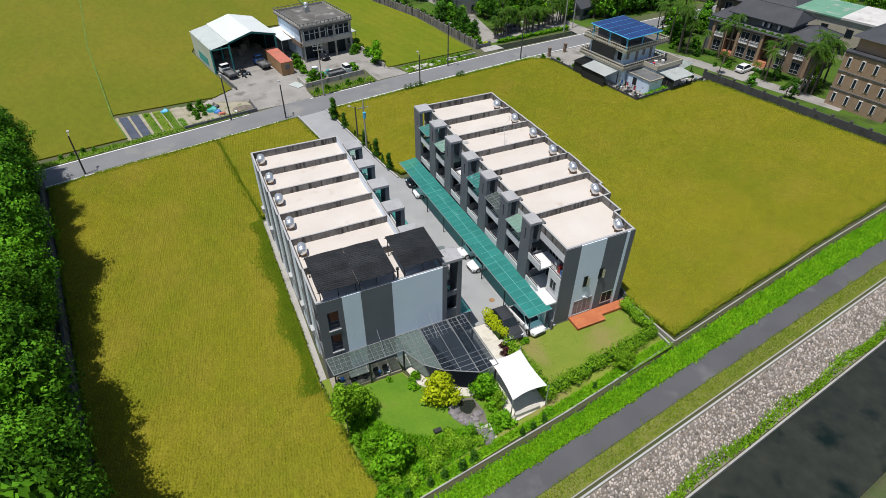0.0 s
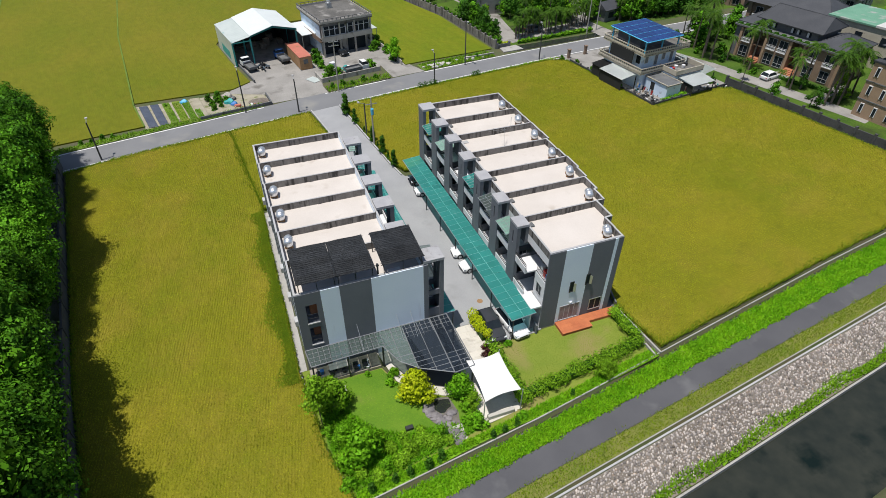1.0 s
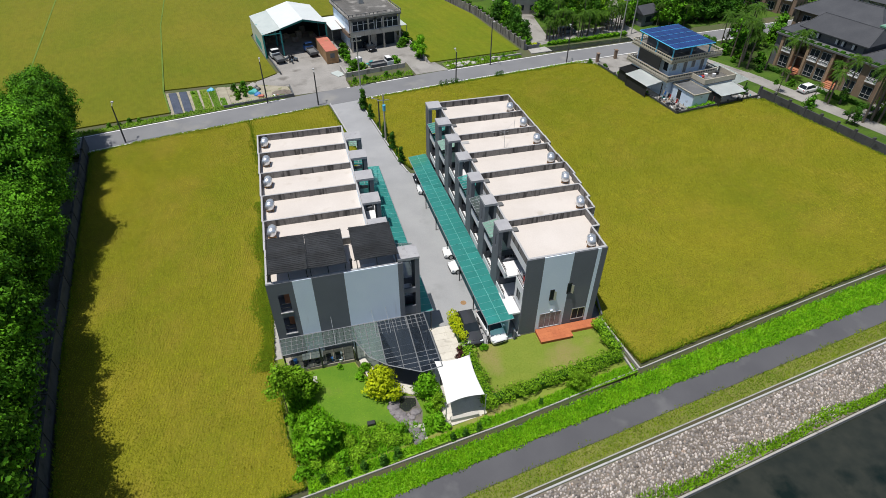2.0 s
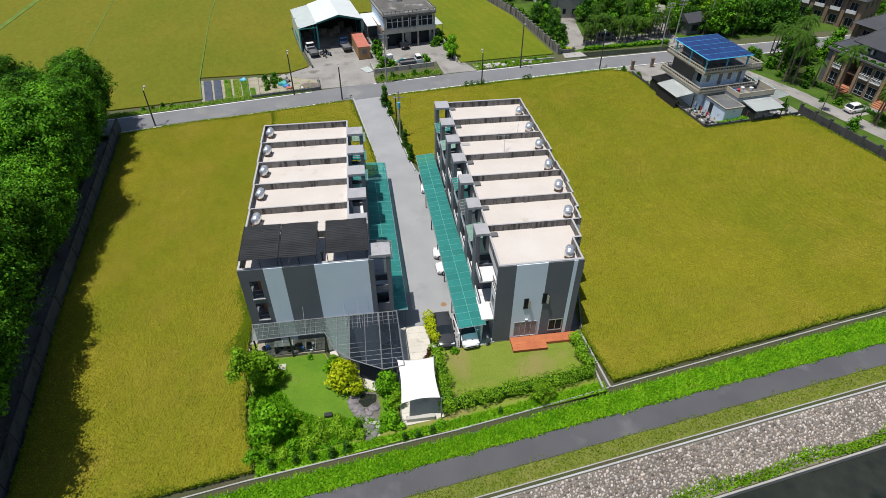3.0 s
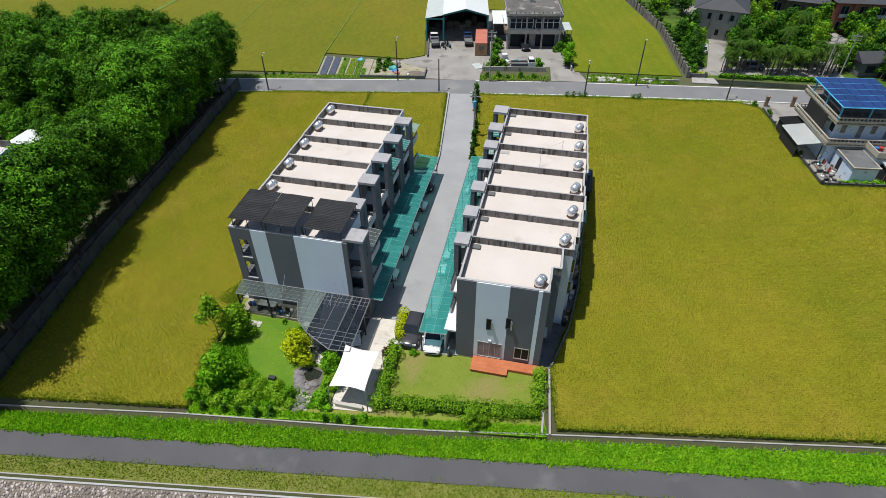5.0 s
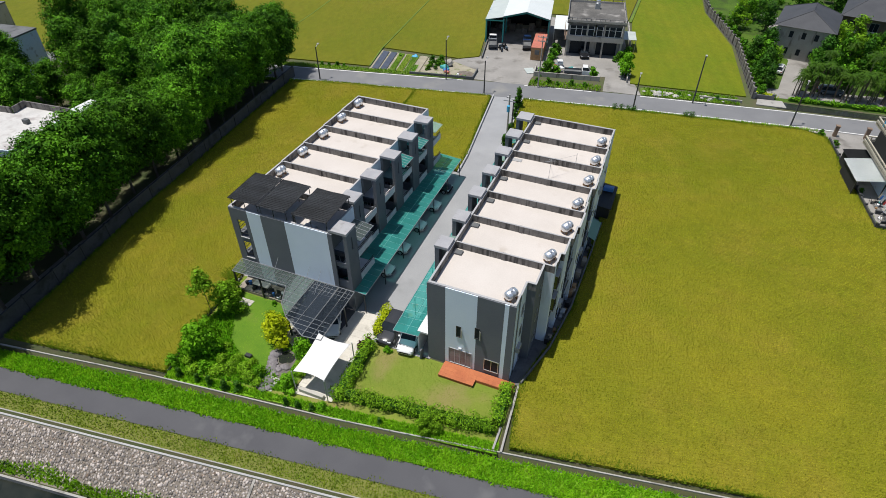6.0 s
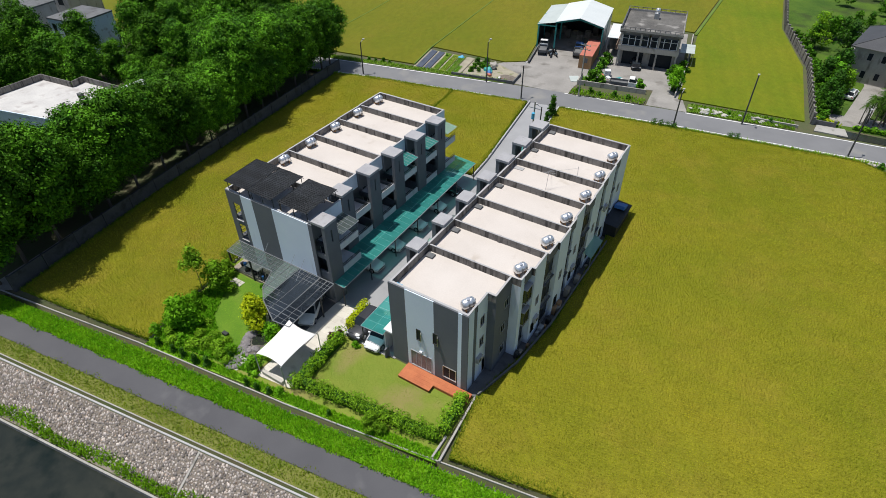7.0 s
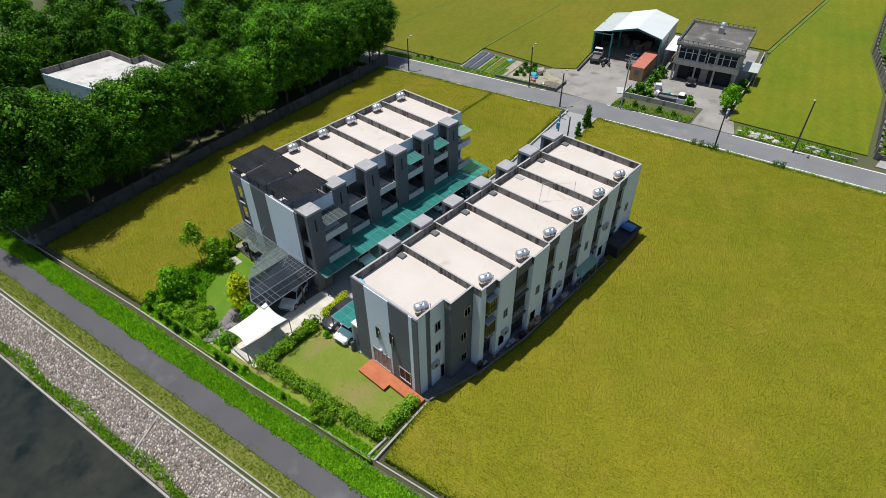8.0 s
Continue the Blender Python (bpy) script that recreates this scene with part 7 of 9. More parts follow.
prism(bm, [(-6.84, 12.3), (6.2, 12.3), (6.2, 12.4), (-6.84, 12.4)], 0, 5.0)
part("back_wall", bm, "screen", ware)
bm = bmesh.new()
v = [bm.verts.new(p) for p in ((-3.25, -0.5, 5.32), (1.5, -0.5, 6.45), (6.3, -0.5, 5.22), (6.3, -0.5, 5.55), (1.5, -0.5, 6.82), (-3.25, -0.5, 5.64))]
bm.faces.new(v)
bmesh.ops.solidify(bm, geom=bm.faces[:], thickness=0.05)
part("gable_trim", bm, "tin_teal", ware)
bm = bmesh.new()
box(bm, -7.0, -3.2, -0.6, -0.52, 4.68, 4.86)
part("fascia", bm, "tin_teal", ware)
for x in (-6.8, -3.2, 6.2):
    for y in (0.0, 6.0):
        bm = bmesh.new()
        box(bm, x - 0.14, x + 0.14, y - 0.14, y + 0.14, 0, 5.0)
        part("column", bm, "tin_teal", ware)
for k in range(9):
    bm = bmesh.new()
    x, y = -6.0 + (k * 1.37) % 11.5, 6.5 + (k * 2.1) % 5
    box(bm, x - 0.6, x + 0.6, y - 0.5, y + 0.5, 0.05, 0.9 + 0.25 * (k % 4))
    cr = solid("crate", bm, "debris", "dusty stacked crate inside the warehouse", "crate", "crates in the warehouse")
    cr.matrix_basis = frame_at(12.4, 118.4)
lean = thing("tin_annex", frame_at(20.6, 122.9), "small annex with white metal roof", "shed", own=True)
bm = bmesh.new()
rbox(bm, Matrix.Rotation(radians(3), 4, "X"), -1.6, 1.5, -3, 4.5, 3.9, 4.0)
part("roof", bm, "tin_white", lean)
bm = bmesh.new()
box(bm, -1.5, 1.4, 1.0, 4.4, 0, 3.9)
part("wall", bm, "grey_wall", lean)
for x in (-1.5, 1.4):
    bm = bmesh.new()
    box(bm, x - 0.06, x + 0.06, -2.9, -2.78, 0, 3.8)
    part("post", bm, "galv", lean)

old = thing("old_house", frame_at(28.5, 116.9), "weathered two-storey concrete house with flat roof", "house", own=True)
bm = bmesh.new()
box(bm, -5.2, 5.2, 1.6, 12.5, 0, 6.6)
part("wall", bm, "old_wall", old)
bm = bmesh.new()
box(bm, -5.24, -5.2, 1.7, 12.4, 0.3, 6.0)
part("side_wall", bm, "house_blue", old)
bm = bmesh.new()
box(bm, -5.7, 5.7, -0.3, 13.0, 6.6, 6.85)
part("roof", bm, "old_roof", old, "blotched dark grey roof slab")
for x0, x1, y0, y1 in ((-5.7, 5.7, -0.3, -0.1), (-5.7, 5.7, 12.8, 13.0), (-5.7, -5.5, -0.1, 12.8), (5.5, 5.7, -0.1, 12.8)):
    bm = bmesh.new()
    box(bm, x0, x1, y0, y1, 6.85, 7.25)
    ln = max(x1 - x0, y1 - y0)
    part("parapet", bm, "old_wall", old)
    bm = bmesh.new()
    for k in range(int(ln / 0.9) + 1):
        px, py = (x0 + 0.9 * k, (y0 + y1) / 2) if x1 - x0 > 1 else ((x0 + x1) / 2, y0 + 0.9 * k)
        box(bm, px - 0.05, px + 0.05, py - 0.05, py + 0.05, 7.25, 7.65)
    box(bm, x0, x1, y0 + 0.04, y1 - 0.04, 7.6, 7.68) if x1 - x0 > 1 else box(bm, x0 + 0.04, x1 - 0.04, y0, y1, 7.6, 7.68)
    part("railing", bm, "grey_wall", old)
bm = bmesh.new()
box(bm, -5.6, 5.6, -0.2, 1.6, 3.2, 3.4)
box(bm, -5.6, 5.6, -0.2, -0.05, 3.4, 4.2)
part("balcony", bm, "old_wall", old)
bm = bmesh.new()
box(bm, -6.0, -5.2, -0.2, 12.6, 3.2, 3.4)
box(bm, -6.0, -5.9, -0.2, 12.6, 3.4, 4.1)
part("side_balcony", bm, "brown_tile", old)
for x in (-5.3, -1.6, 1.7, 5.3):
    bm = bmesh.new()
    box(bm, x - 0.16, x + 0.16, -0.15, 0.15, 0, 6.6)
    part("column", bm, "old_wall", old)
for x0, x1 in ((-5.0, -0.3), (0.2, 5.0)):
    for k in range(4):
        bm = bmesh.new()
        w = (x1 - x0) / 4
        box(bm, x0 + k * w + 0.06, x0 + (k + 1) * w - 0.06, 0.02, 0.08, 4.3, 6.1)
        part("window", bm, "pane", old)
    bm = bmesh.new()
    box(bm, x0, x1, 0.09, 0.2, 4.2, 6.55)
    part("glazing_frame", bm, "recess", old)
    for k in range(5):
        bm = bmesh.new()
        w = (x1 - x0) / 4
        box(bm, x0 + k * w - 0.06, x0 + k * w + 0.06, -0.03, 0.02, 4.25, 6.1)
        part("window_bar", bm, "wall_white", old)
    bm = bmesh.new()
    box(bm, x0, x1, -0.03, 0.02, 4.2, 4.28)
    box(bm, x0, x1, -0.03, 0.02, 5.5, 5.56)
    part("window_rail", bm, "wall_white", old)
    # dark panels stand in for the shade of the open ground floor
    bm = bmesh.new()
    box(bm, x0 + 0.4, x1 - 0.4, 1.5, 1.58, 0.1, 2.7)
    part("shop_front", bm, "pane", old)
bm = bmesh.new()
box(bm, -0.4, 0.6, 8.6, 9.6, 6.85, 7.9)
part("roof_box", bm, "galv", old)
bm = bmesh.new()
rod(bm, (0.1, 9.1, 7.9), (0.1, 9.1, 8.8), 0.4, n=12)
part("roof_tank", bm, "steel", old, smooth=True)
side = thing("side_canopy", frame_at(34.0, 122.8), "pale sheet canopy beside the old house", "canopy", own=True)
bm = bmesh.new()
box(bm, -0.6, 2.0, -1, 4.0, 2.7, 2.78)
part("roof", bm, "tin_pale", side)
for y in (-0.9, 3.9):
    bm = bmesh.new()
    box(bm, 1.85, 1.95, y - 0.05, y + 0.05, 0, 2.7)
    part("post", bm, "galv", side)

cont = thing("shipping_container", frame_at(18.6, 110.9, 0.05, radians(9)), "rusty shipping container with faded red top", "container", own=True)
bm = bmesh.new()
ys = np.linspace(0.05, 9.0, 60)
for s in (-1, 1):
    ring = [[bm.verts.new((s * (1.2 - (0.04 if (k // 2) % 2 else 0)), y, z)) for z in (0.12, 2.5)] for k, y in enumerate(ys)]
    for a, b in zip(ring, ring[1:]):
        bm.faces.new((a[0], b[0], b[1], a[1]))
bmesh.ops.recalc_face_normals(bm, faces=bm.faces)
part("side", bm, "rust", cont)
bm = bmesh.new()
box(bm, -1.22, 1.22, 0, 9.05, 2.5, 2.6)
part("top", bm, "container", cont)
bm = bmesh.new()
box(bm, -1.22, 1.22, 0.0, 0.06, 0.1, 2.5)
part("end", bm, "rust", cont)
bm = bmesh.new()
box(bm, -1.22, 1.22, 8.99, 9.05, 0.1, 2.5)
part("end", bm, "rust", cont)
bm = bmesh.new()
box(bm, -0.45, 0.45, -0.03, 0.0, 1.2, 2.1)
part("hatch", bm, "grey_wall", cont)

# planted island and front wall
isl = [(20.4, 98.6), (20.1, 101.3), (33.0, 103.6), (33.2, 101.2)]
bm = bmesh.new()
prism(bm, isl, 0, 0.14)
solid("planted_strip", bm, "soil", "weedy strip between road and yard", "planting", kind="structure")
blades("strip_weeds", 900, 35, on_lawn([(20.5, 98.8), (20.2, 101.2), (32.9, 103.4), (33.1, 101.3)]), 0.45, "leaf_olive", "weeds in the strip before the yard")
bm = bmesh.new()
for (xa, ya), (xb, yb) in (((20.2, 103.5), (32.2, 105.7)), ((19.6, 107.5), (20.2, 103.5)), ((37.0, 106.9), (35.4, 122)), ((35.4, 122), (32.4, 139))):
    ln, ang = math.hypot(xb - xa, yb - ya), math.atan2(yb - ya, xb - xa)
    rbox(bm, Matrix.Translation((xa, ya, 0)) @ Matrix.Rotation(ang, 4, "Z"), 0, ln, -0.1, 0.1, 0, 0.9)
solid("yard_wall", bm, "old_wall", "low stained whitewashed yard wall", "wall", kind="structure")
bm = bmesh.new()
for (xa, ya), (xb, yb) in (((8.2, 107.8), (5.6, 119.5)), ((10.0, 97.2), (9.5, 101.6)), ((-2, 95.2), (10.0, 97.4))):
    ln, ang = math.hypot(xb - xa, yb - ya), math.atan2(yb - ya, xb - xa)
    rbox(bm, Matrix.Translation((xa, ya, 0)) @ Matrix.Rotation(ang, 4, "Z"), 0, ln, -0.1, 0.1, 0, 0.6)
solid("yard_edge_wall", bm, "grey_wall", "low dark wall at the yard's edge", "wall", kind="structure")
bush = tree_model("bush", 2.2, 1.4, 81, "leaf", 62, 10, 0.24, 0.24, "untrimmed green bush with loose leaves", "shrub", "roadside bushes", 0.0, 7, 0.05)
for x, y, s in ((22.2, 105.2, 1.2), (23.8, 105.8, 0.8), (21.2, 113.5, 0.9), (21.3, 115.8, 1.0), (21.6, 110.8, 0.7), (30.6, 107.0, 0.9), (34.0, 117, 0.9), (35.2, 119, 1.0), (36.0, 114.5, 0.8), (36.3, 110.0, 0.8), (21.6, 100.6, 0.45), (23.6, 101.2, 0.5), (25.4, 100.8, 0.4), (27.8, 101.8, 0.5), (30.2, 102.0, 0.45), (1.5, 101.3, 0.5), (2.6, 101.2, 0.5), (46.5, 104.8, 0.35), (52.8, 105.6, 0.4), (29.4, 131.5, 1.3)):
    plant(bush, x, y, 0, s)
yard_tree = tree_model("yard_tree", 5.0, 1.5, 82, "leaf_bright", 150, 12, 0.25, 0.18, "young green tree beside the yard wall", "tree", "", 0.25, 8, 0.08)
plant(yard_tree, 36.2, 109.2)
reed = tree_model("reed_clump", 1.6, 0.8, 83, "leaf_dark", 40, 8, 0.3, 0.11, "clump of tall weeds by the road", "weeds", "roadside weeds", 0.0, 5, 0.02)
for x in (36.2, 37.3, 38.4, 39.4, 47.8, 48.7):
    p = road_pt(x, -3.9)
    plant(reed, p[0], p[1], 0, 0.8)


def lorry(x, y, deg, cab, label):
    """A small open truck."""
    root = thing("flatbed_truck", frame_at(x, y, 0.05, radians(deg)), label, "truck", "small trucks", own=True)
    bm = bmesh.new()
    prism(bm, [(1.0, -0.85), (2.45, -0.85), (2.5, -0.7), (2.5, 0.7), (2.45, 0.85), (1.0, 0.85)], 0.5, 1.35)
    part("cab", bm, cab, root, bevel=0.03)
    bm = bmesh.new()
    v = [bm.verts.new(p) for p in ((1.05, -0.8, 1.33), (2.4, -0.8, 1.33), (2.4, 0.8, 1.33), (1.05, 0.8, 1.33), (1.1, -0.72, 1.9), (2.0, -0.7, 1.9), (2.0, 0.7, 1.9), (1.1, 0.72, 1.9))]
    for f in ((0, 1, 5, 4), (1, 2, 6, 5), (2, 3, 7, 6), (3, 0, 4, 7)):
        bm.faces.new([v[i] for i in f])
    part("cab_window", bm, "pane", root)
    bm = bmesh.new()
    box(bm, 1.08, 2.02, -0.74, 0.74, 1.9, 1.96)
    part("cab_roof", bm, cab, root)
    bm = bmesh.new()
    box(bm, -2.3, 0.95, -0.85, 0.85, 0.7, 0.8)
    for a, b, c, d in ((-2.3, 0.95, -0.85, -0.8), (-2.3, 0.95, 0.8, 0.85), (-2.3, -2.25, -0.8, 0.8), (0.9, 0.95, -0.8, 0.8)):
        box(bm, a, b, c, d, 0.8, 1.15)
    part("bed", bm, "grey_wall", root)
    for fx in (-1.5, 1.7):
        for s in (-1, 1):
            bm = bmesh.new()
            rod(bm, (fx, s * 0.62, 0.33), (fx, s * 0.84, 0.33), 0.33, n=12)
            part("wheel", bm, "tyre", root)
    return root


lorry(8.0, 115.0, 108, "car_white", "small white flatbed truck at the warehouse")
lorry(14.8, 117.2, 105, "car_blue", "small blue flatbed truck at the warehouse")
lorry(27.6, 106.6, 12, "car_white", "small white truck nosing past the yard wall")
park(car_model("hatchback", "car_black", "black car parked before the old house"), 26.8, 117.0, -70, 0.05)
for k in range(5):
    root = thing("scooter", frame_at(9.9 + 0.35 * k, 114.8 - 0.75 * (k % 3), 0.05, radians(60 + 20 * k)), "old dusty scooter parked in the yard", "scooter", "parked scooters", own=True)
    bm = bmesh.new()
    box(bm, -0.6, 0.2, -0.14, 0.14, 0.45, 0.8)
    box(bm, 0.2, 0.5, -0.12, 0.12, 0.3, 0.4)
    part("body", bm, "car_black" if k % 2 else "car_grey", root, bevel=0.04)
    bm = bmesh.new()
    box(bm, 0.5, 0.6, -0.14, 0.14, 0.35, 0.95)
    rod(bm, (0.55, -0.3, 1.02), (0.55, 0.3, 1.02), 0.03, n=6)
    part("handlebar", bm, "dark_metal", root)
    for fx in (-0.5, 0.68):
        bm = bmesh.new()
        rod(bm, (fx, -0.05, 0.24), (fx, 0.05, 0.24), 0.24, n=12)
        part("wheel", bm, "tyre", root)
rng = random.Random(33)
for k in range(40):
    x, y = (rng.uniform(24.0, 30.2), rng.uniform(106.8, 109.6)) if k < 26 else (rng.uniform(21.4, 24.4), rng.uniform(107.6, 111.0)) if k < 32 else (rng.uniform(3.2, 7.5), rng.uniform(97.8, 100.2))
    bm = bmesh.new()
    s = rng.uniform(0.2, 0.6)
    m = Matrix.Translation((x, y, 0.05 + s * 0.3)) @ Euler((rng.uniform(-0.15, 0.15), rng.uniform(-0.15, 0.15), rng.uniform(0, 3))).to_matrix().to_4x4()
    rbox(bm, m, -s, s, -s * 0.5, s * 0.5, -s * 0.3, s * 0.3)
    solid("scrap_piece", bm, rng.choice(["debris", "debris", "container", "tin_teal", "wall_white", "grey_wall"]), "piece of scrap lying in the yard", "scrap", "scrap in the yard", bevel=0.02)
bm = bmesh.new()
rbox(bm, frame_at(18.9, 105.4, 0.1, radians(-60)), -1.3, 1.3, -0.9, 0.9, 0, 0.05)
solid("metal_sheet", bm, "tin_pale", "pale metal sheet lying on the yard", "sheet")

crate_tank = thing("caged_tank", frame_at(23.6, 110.0, 0.05, radians(20)), "white plastic tank in a metal cage", "tank", own=True)
bm = bmesh.new()
box(bm, -0.55, 0.55, -0.5, 0.5, 0.15, 1.15)
part("tank", bm, "wall_white", crate_tank, bevel=0.05)
bm = bmesh.new()
for z in (0.3, 0.6, 0.9, 1.2):
    for a, b in (((-0.58, -0.53), (0.58, -0.53)), ((0.58, -0.53), (0.58, 0.53)), ((0.58, 0.53), (-0.58, 0.53)), ((-0.58, 0.53), (-0.58, -0.53))):
        rod(bm, (*a, z), (*b, z), 0.02, n=4)
part("cage", bm, "galv", crate_tank)
bm = bmesh.new()
box(bm, -0.6, 0.6, -0.55, 0.55, 0, 0.13)
part("pallet", bm, "wood", crate_tank)
# rubble and low wall on the weedy roadside
rng = random.Random(61)
for k in range(46):
    x = rng.gauss(44.6, 1.5) if k < 34 else rng.uniform(48, 56)
    off = 4.2 + rng.uniform(-0.6, 1.2)
    px, py = road_pt(x, off)
    r = rng.uniform(0.12, 0.42)
    bm = bmesh.new()
    bmesh.ops.create_icosphere(bm, subdivisions=1, radius=r)
    for v in bm.verts:
        v.co = Vector((v.co.x * 1.3, v.co.y, v.co.z * 0.6)) * rng.uniform(0.75, 1.2) + Vector((px, py, 0.12 + r * 0.2))
    solid("rubble_stone", bm, rng.choice(["stepping", "concrete", "coping"]), "broken pale concrete rubble on the roadside", "rubble", "roadside rubble")
bm = bmesh.new()
pa, pb = road_pt(50.5, 4.6), road_pt(57.5, 4.4)
ln, ang = math.hypot(pb[0] - pa[0], pb[1] - pa[1]), math.atan2(pb[1] - pa[1], pb[0] - pa[0])
rbox(bm, frame_at(*pa, 0, ang), 0, ln, -0.12, 0.12, 0, 0.5)
solid("roadside_wall", bm, "concrete", "low weathered concrete wall along the roadside", "wall", kind="structure")
# vegetable beds
BEDS = ((-10.1, -8.7, "film_mulch"), (-8.4, -7.05, "film_mulch"), (-6.6, -5.4, "bund"), (-5.05, -3.75, "lawn"), (-3.55, -2.4, "bund"), (-2.2, -0.6, "straw"))
for k, (x0, x1, mm) in enumerate(BEDS):
    bm = bmesh.new()
    back = 1.9 - 0.1 * k
    y0, y1 = 95.0 + 0.15 * k, 103.8 + 0.1 * k
    prism(bm, [(x0, y0), (x1, y0 + 0.05), (x1 - back, y1), (x0 - back, y1)], 0, 0.2)
    solid("garden_bed", bm, mm, "vegetable bed under shiny black film" if mm == "film_mulch" else "vegetable bed covered with pale straw" if mm == "straw" else "green planted vegetable bed", "garden bed", "vegetable beds", bevel=0.06)
for k, (x0, x1, m_name) in enumerate(((-6.6, -5.4, "leaf_olive"), (-5.05, -3.75, "leaf_olive"), (-3.55, -2.4, "leaf_bright"), (-2.2, -1.2, "leaf_bright"))):
    f = 1.0 if k < 3 else 0.45
    blades("bed_crop", 1500, 36 + k, on_lawn([(x0 + 0.1, 95.8), (x1 - 0.1, 95.9), (x1 - 0.1 - 1.6 * f, 95.9 + 7.6 * f), (x0 + 0.1 - 1.6 * f, 95.8 + 7.6 * f)]), 0.26, m_name, "leafy vegetables in the planted bed")
bm = bmesh.new()
prism(bm, [(-10.6, 94.6), (10.2, 98.0), (8.4, 104.5), (-12.6, 104.2)], -0.05, 0.03)
solid("garden_plot", bm, "straw", "trodden straw-coloured soil of the vegetable plot", "ground", kind="structure")
for x, y, s in ((-7.6, 102.6, 0.3), (0.4, 98.6, 0.45), (0.2, 100.2, 0.5), (-0.4, 102.6, 0.55), (1.2, 103.4, 0.6), (1.2, 101.4, 0.5), (1.6, 99.4, 0.35), (-20, 92.8, 0.35), (-18.5, 93.0, 0.3), (-17, 93.6, 0.4), (-15.5, 93.7, 0.3)):
    plant(bush, x, y, 0, s)
for x, y, mm, w in ((-4.6, 103.3, "sky_blue", 0.7), (3.0, 100.6, "tin_teal", 0.9), (3.7, 99.6, "blue", 0.6), (2.8, 103.4, "old_wall", 0.9), (3.6, 101.8, "dark_metal", 0.7)):
    bm = bmesh.new()
    bmesh.ops.create_icosphere(bm, subdivisions=2, radius=w)
    for v in bm.verts:
        v.co = Vector((v.co.x * 1.1, v.co.y * 0.8, max(0, v.co.z * 0.8) * (1 + 0.3 * math.sin(v.co.x * 5 + v.co.y * 4)))) + Vector((x, y, 0.02))
    solid("covered_heap", bm, mm, "heap under a crumpled tarpaulin", "tarpaulin", "covered heaps")
bm = bmesh.new()
prism(bm, [(3.0, 104.5), (9.6, 101.8), (10.4, 106.8), (7.6, 109), (4.2, 106.6)], -0.05, 0.04)
solid("yard_apron", bm, "yard", "dusty concrete apron beside the plot", "yard", kind="structure")
rb = thing("gravel_heap", (8.4, 99.2, 0), "low grey gravel heap by the road", "gravel")
bm = bmesh.new()
bmesh.ops.create_icosphere(bm, subdivisions=3, radius=1.0)
for v in bm.verts:
    v.co = Vector((v.co.x * 1.9, v.co.y * 1.2, max(-0.05, v.co.z * 0.35 + 0.05 * math.sin(v.co.x * 9) * math.cos(v.co.y * 8)))) + Vector((8.0, 99.4, 0))
part("heap", bm, "debris", rb)
for k, x in enumerate((0.1, 1.5)):
    bm = bmesh.new()
    p = road_pt(x, -4.2)
    rbox(bm, Matrix.Translation((p[0], p[1], 0)) @ Matrix.Rotation(radians(11), 4, "Z"), -0.45, 0.45, -0.9, 0.9, 0, 0.2)
    solid("ditch_slab", bm, "coping", "concrete slab bridging the roadside ditch", "slab", "ditch slabs")

# ---- poles ----
def street_lamp(x, y, h=7.0, toward=(0, 1), lamp=True, label="dark roadside pole with a small street lamp"):
    root = thing("street_lamp" if lamp else "utility_pole", (x, y, 0), label, "street lamp" if lamp else "utility pole", "poles along the road")
    bm = bmesh.new()
    rod(bm, (x, y, 0), (x, y, h), 0.13, 0.09, 10)
    part("pole", bm, "concrete" if not lamp else "dark_wall", root)
    if lamp:
        bm = bmesh.new()
        ex, ey = x + toward[0] * 0.9, y + toward[1] * 0.9
        rod(bm, (x, y, h - 0.1), (ex, ey, h + 0.25), 0.04, n=6)
        part("arm", bm, "galv", root)
        bm = bmesh.new()
        box(bm, ex - 0.16, ex + 0.16, ey - 0.22, ey + 0.22, h + 0.2, h + 0.34)
        part("lamp", bm, "coping", root)
    else:
        for k, z in enumerate((h - 0.4, h - 1.1)):
            bm = bmesh.new()
            box(bm, x - 0.9, x + 0.9, y - 0.05, y + 0.05, z, z + 0.1)
            for s in (-0.8, -0.3, 0.3, 0.8):
                rod(bm, (x + s, y, z + 0.1), (x + s, y, z + 0.3), 0.04, n=6)
            part("crossarm", bm, "galv", root)
    return root


street_lamp(-16.6, 86.6, 6.2)
street_lamp(14.0, 92.6, 6.0, (0, 1))
street_lamp(39.8, 95.2, 6.2)
street_lamp(64.4, 100.0, 7.0, (0.2, 1))
street_lamp(5.4, 95.6, 7.5, lamp=True)
street_lamp(49.0, 102.6, 8.5, (0, -1))
street_lamp(22.3, 98.7, 9.5, lamp=False, label="tall grey concrete utility pole beside the yard")
street_lamp(22.9, 80.5, 5.6, (-1, 0))
tr = thing("transformer_pole", (23.3, 77.0, 0), "concrete pole with crossarm and grey transformers", "utility pole")
bm = bmesh.new()
rod(bm, (23.2, 77.0, 0), (23.2, 77.0, 8.0), 0.15, 0.1, 10)
part("pole", bm, "concrete", tr)
bm = bmesh.new()
box(bm, 22.3, 24.1, 76.95, 77.05, 6.9, 7.0)
part("crossarm", bm, "galv", tr)
bm = bmesh.new()
rod(bm, (23.2, 76.7, 5.4), (23.2, 76.7, 6.3), 0.24, n=12)
part("transformer", bm, "sky_blue", tr)
for x, y, h in ((82.0, 110.4, 9), (85.5, 112.0, 9), (96.5, 118.5, 9)):
    street_lamp(x, y, h, lamp=False, label="tall concrete utility pole at the estate entrance")
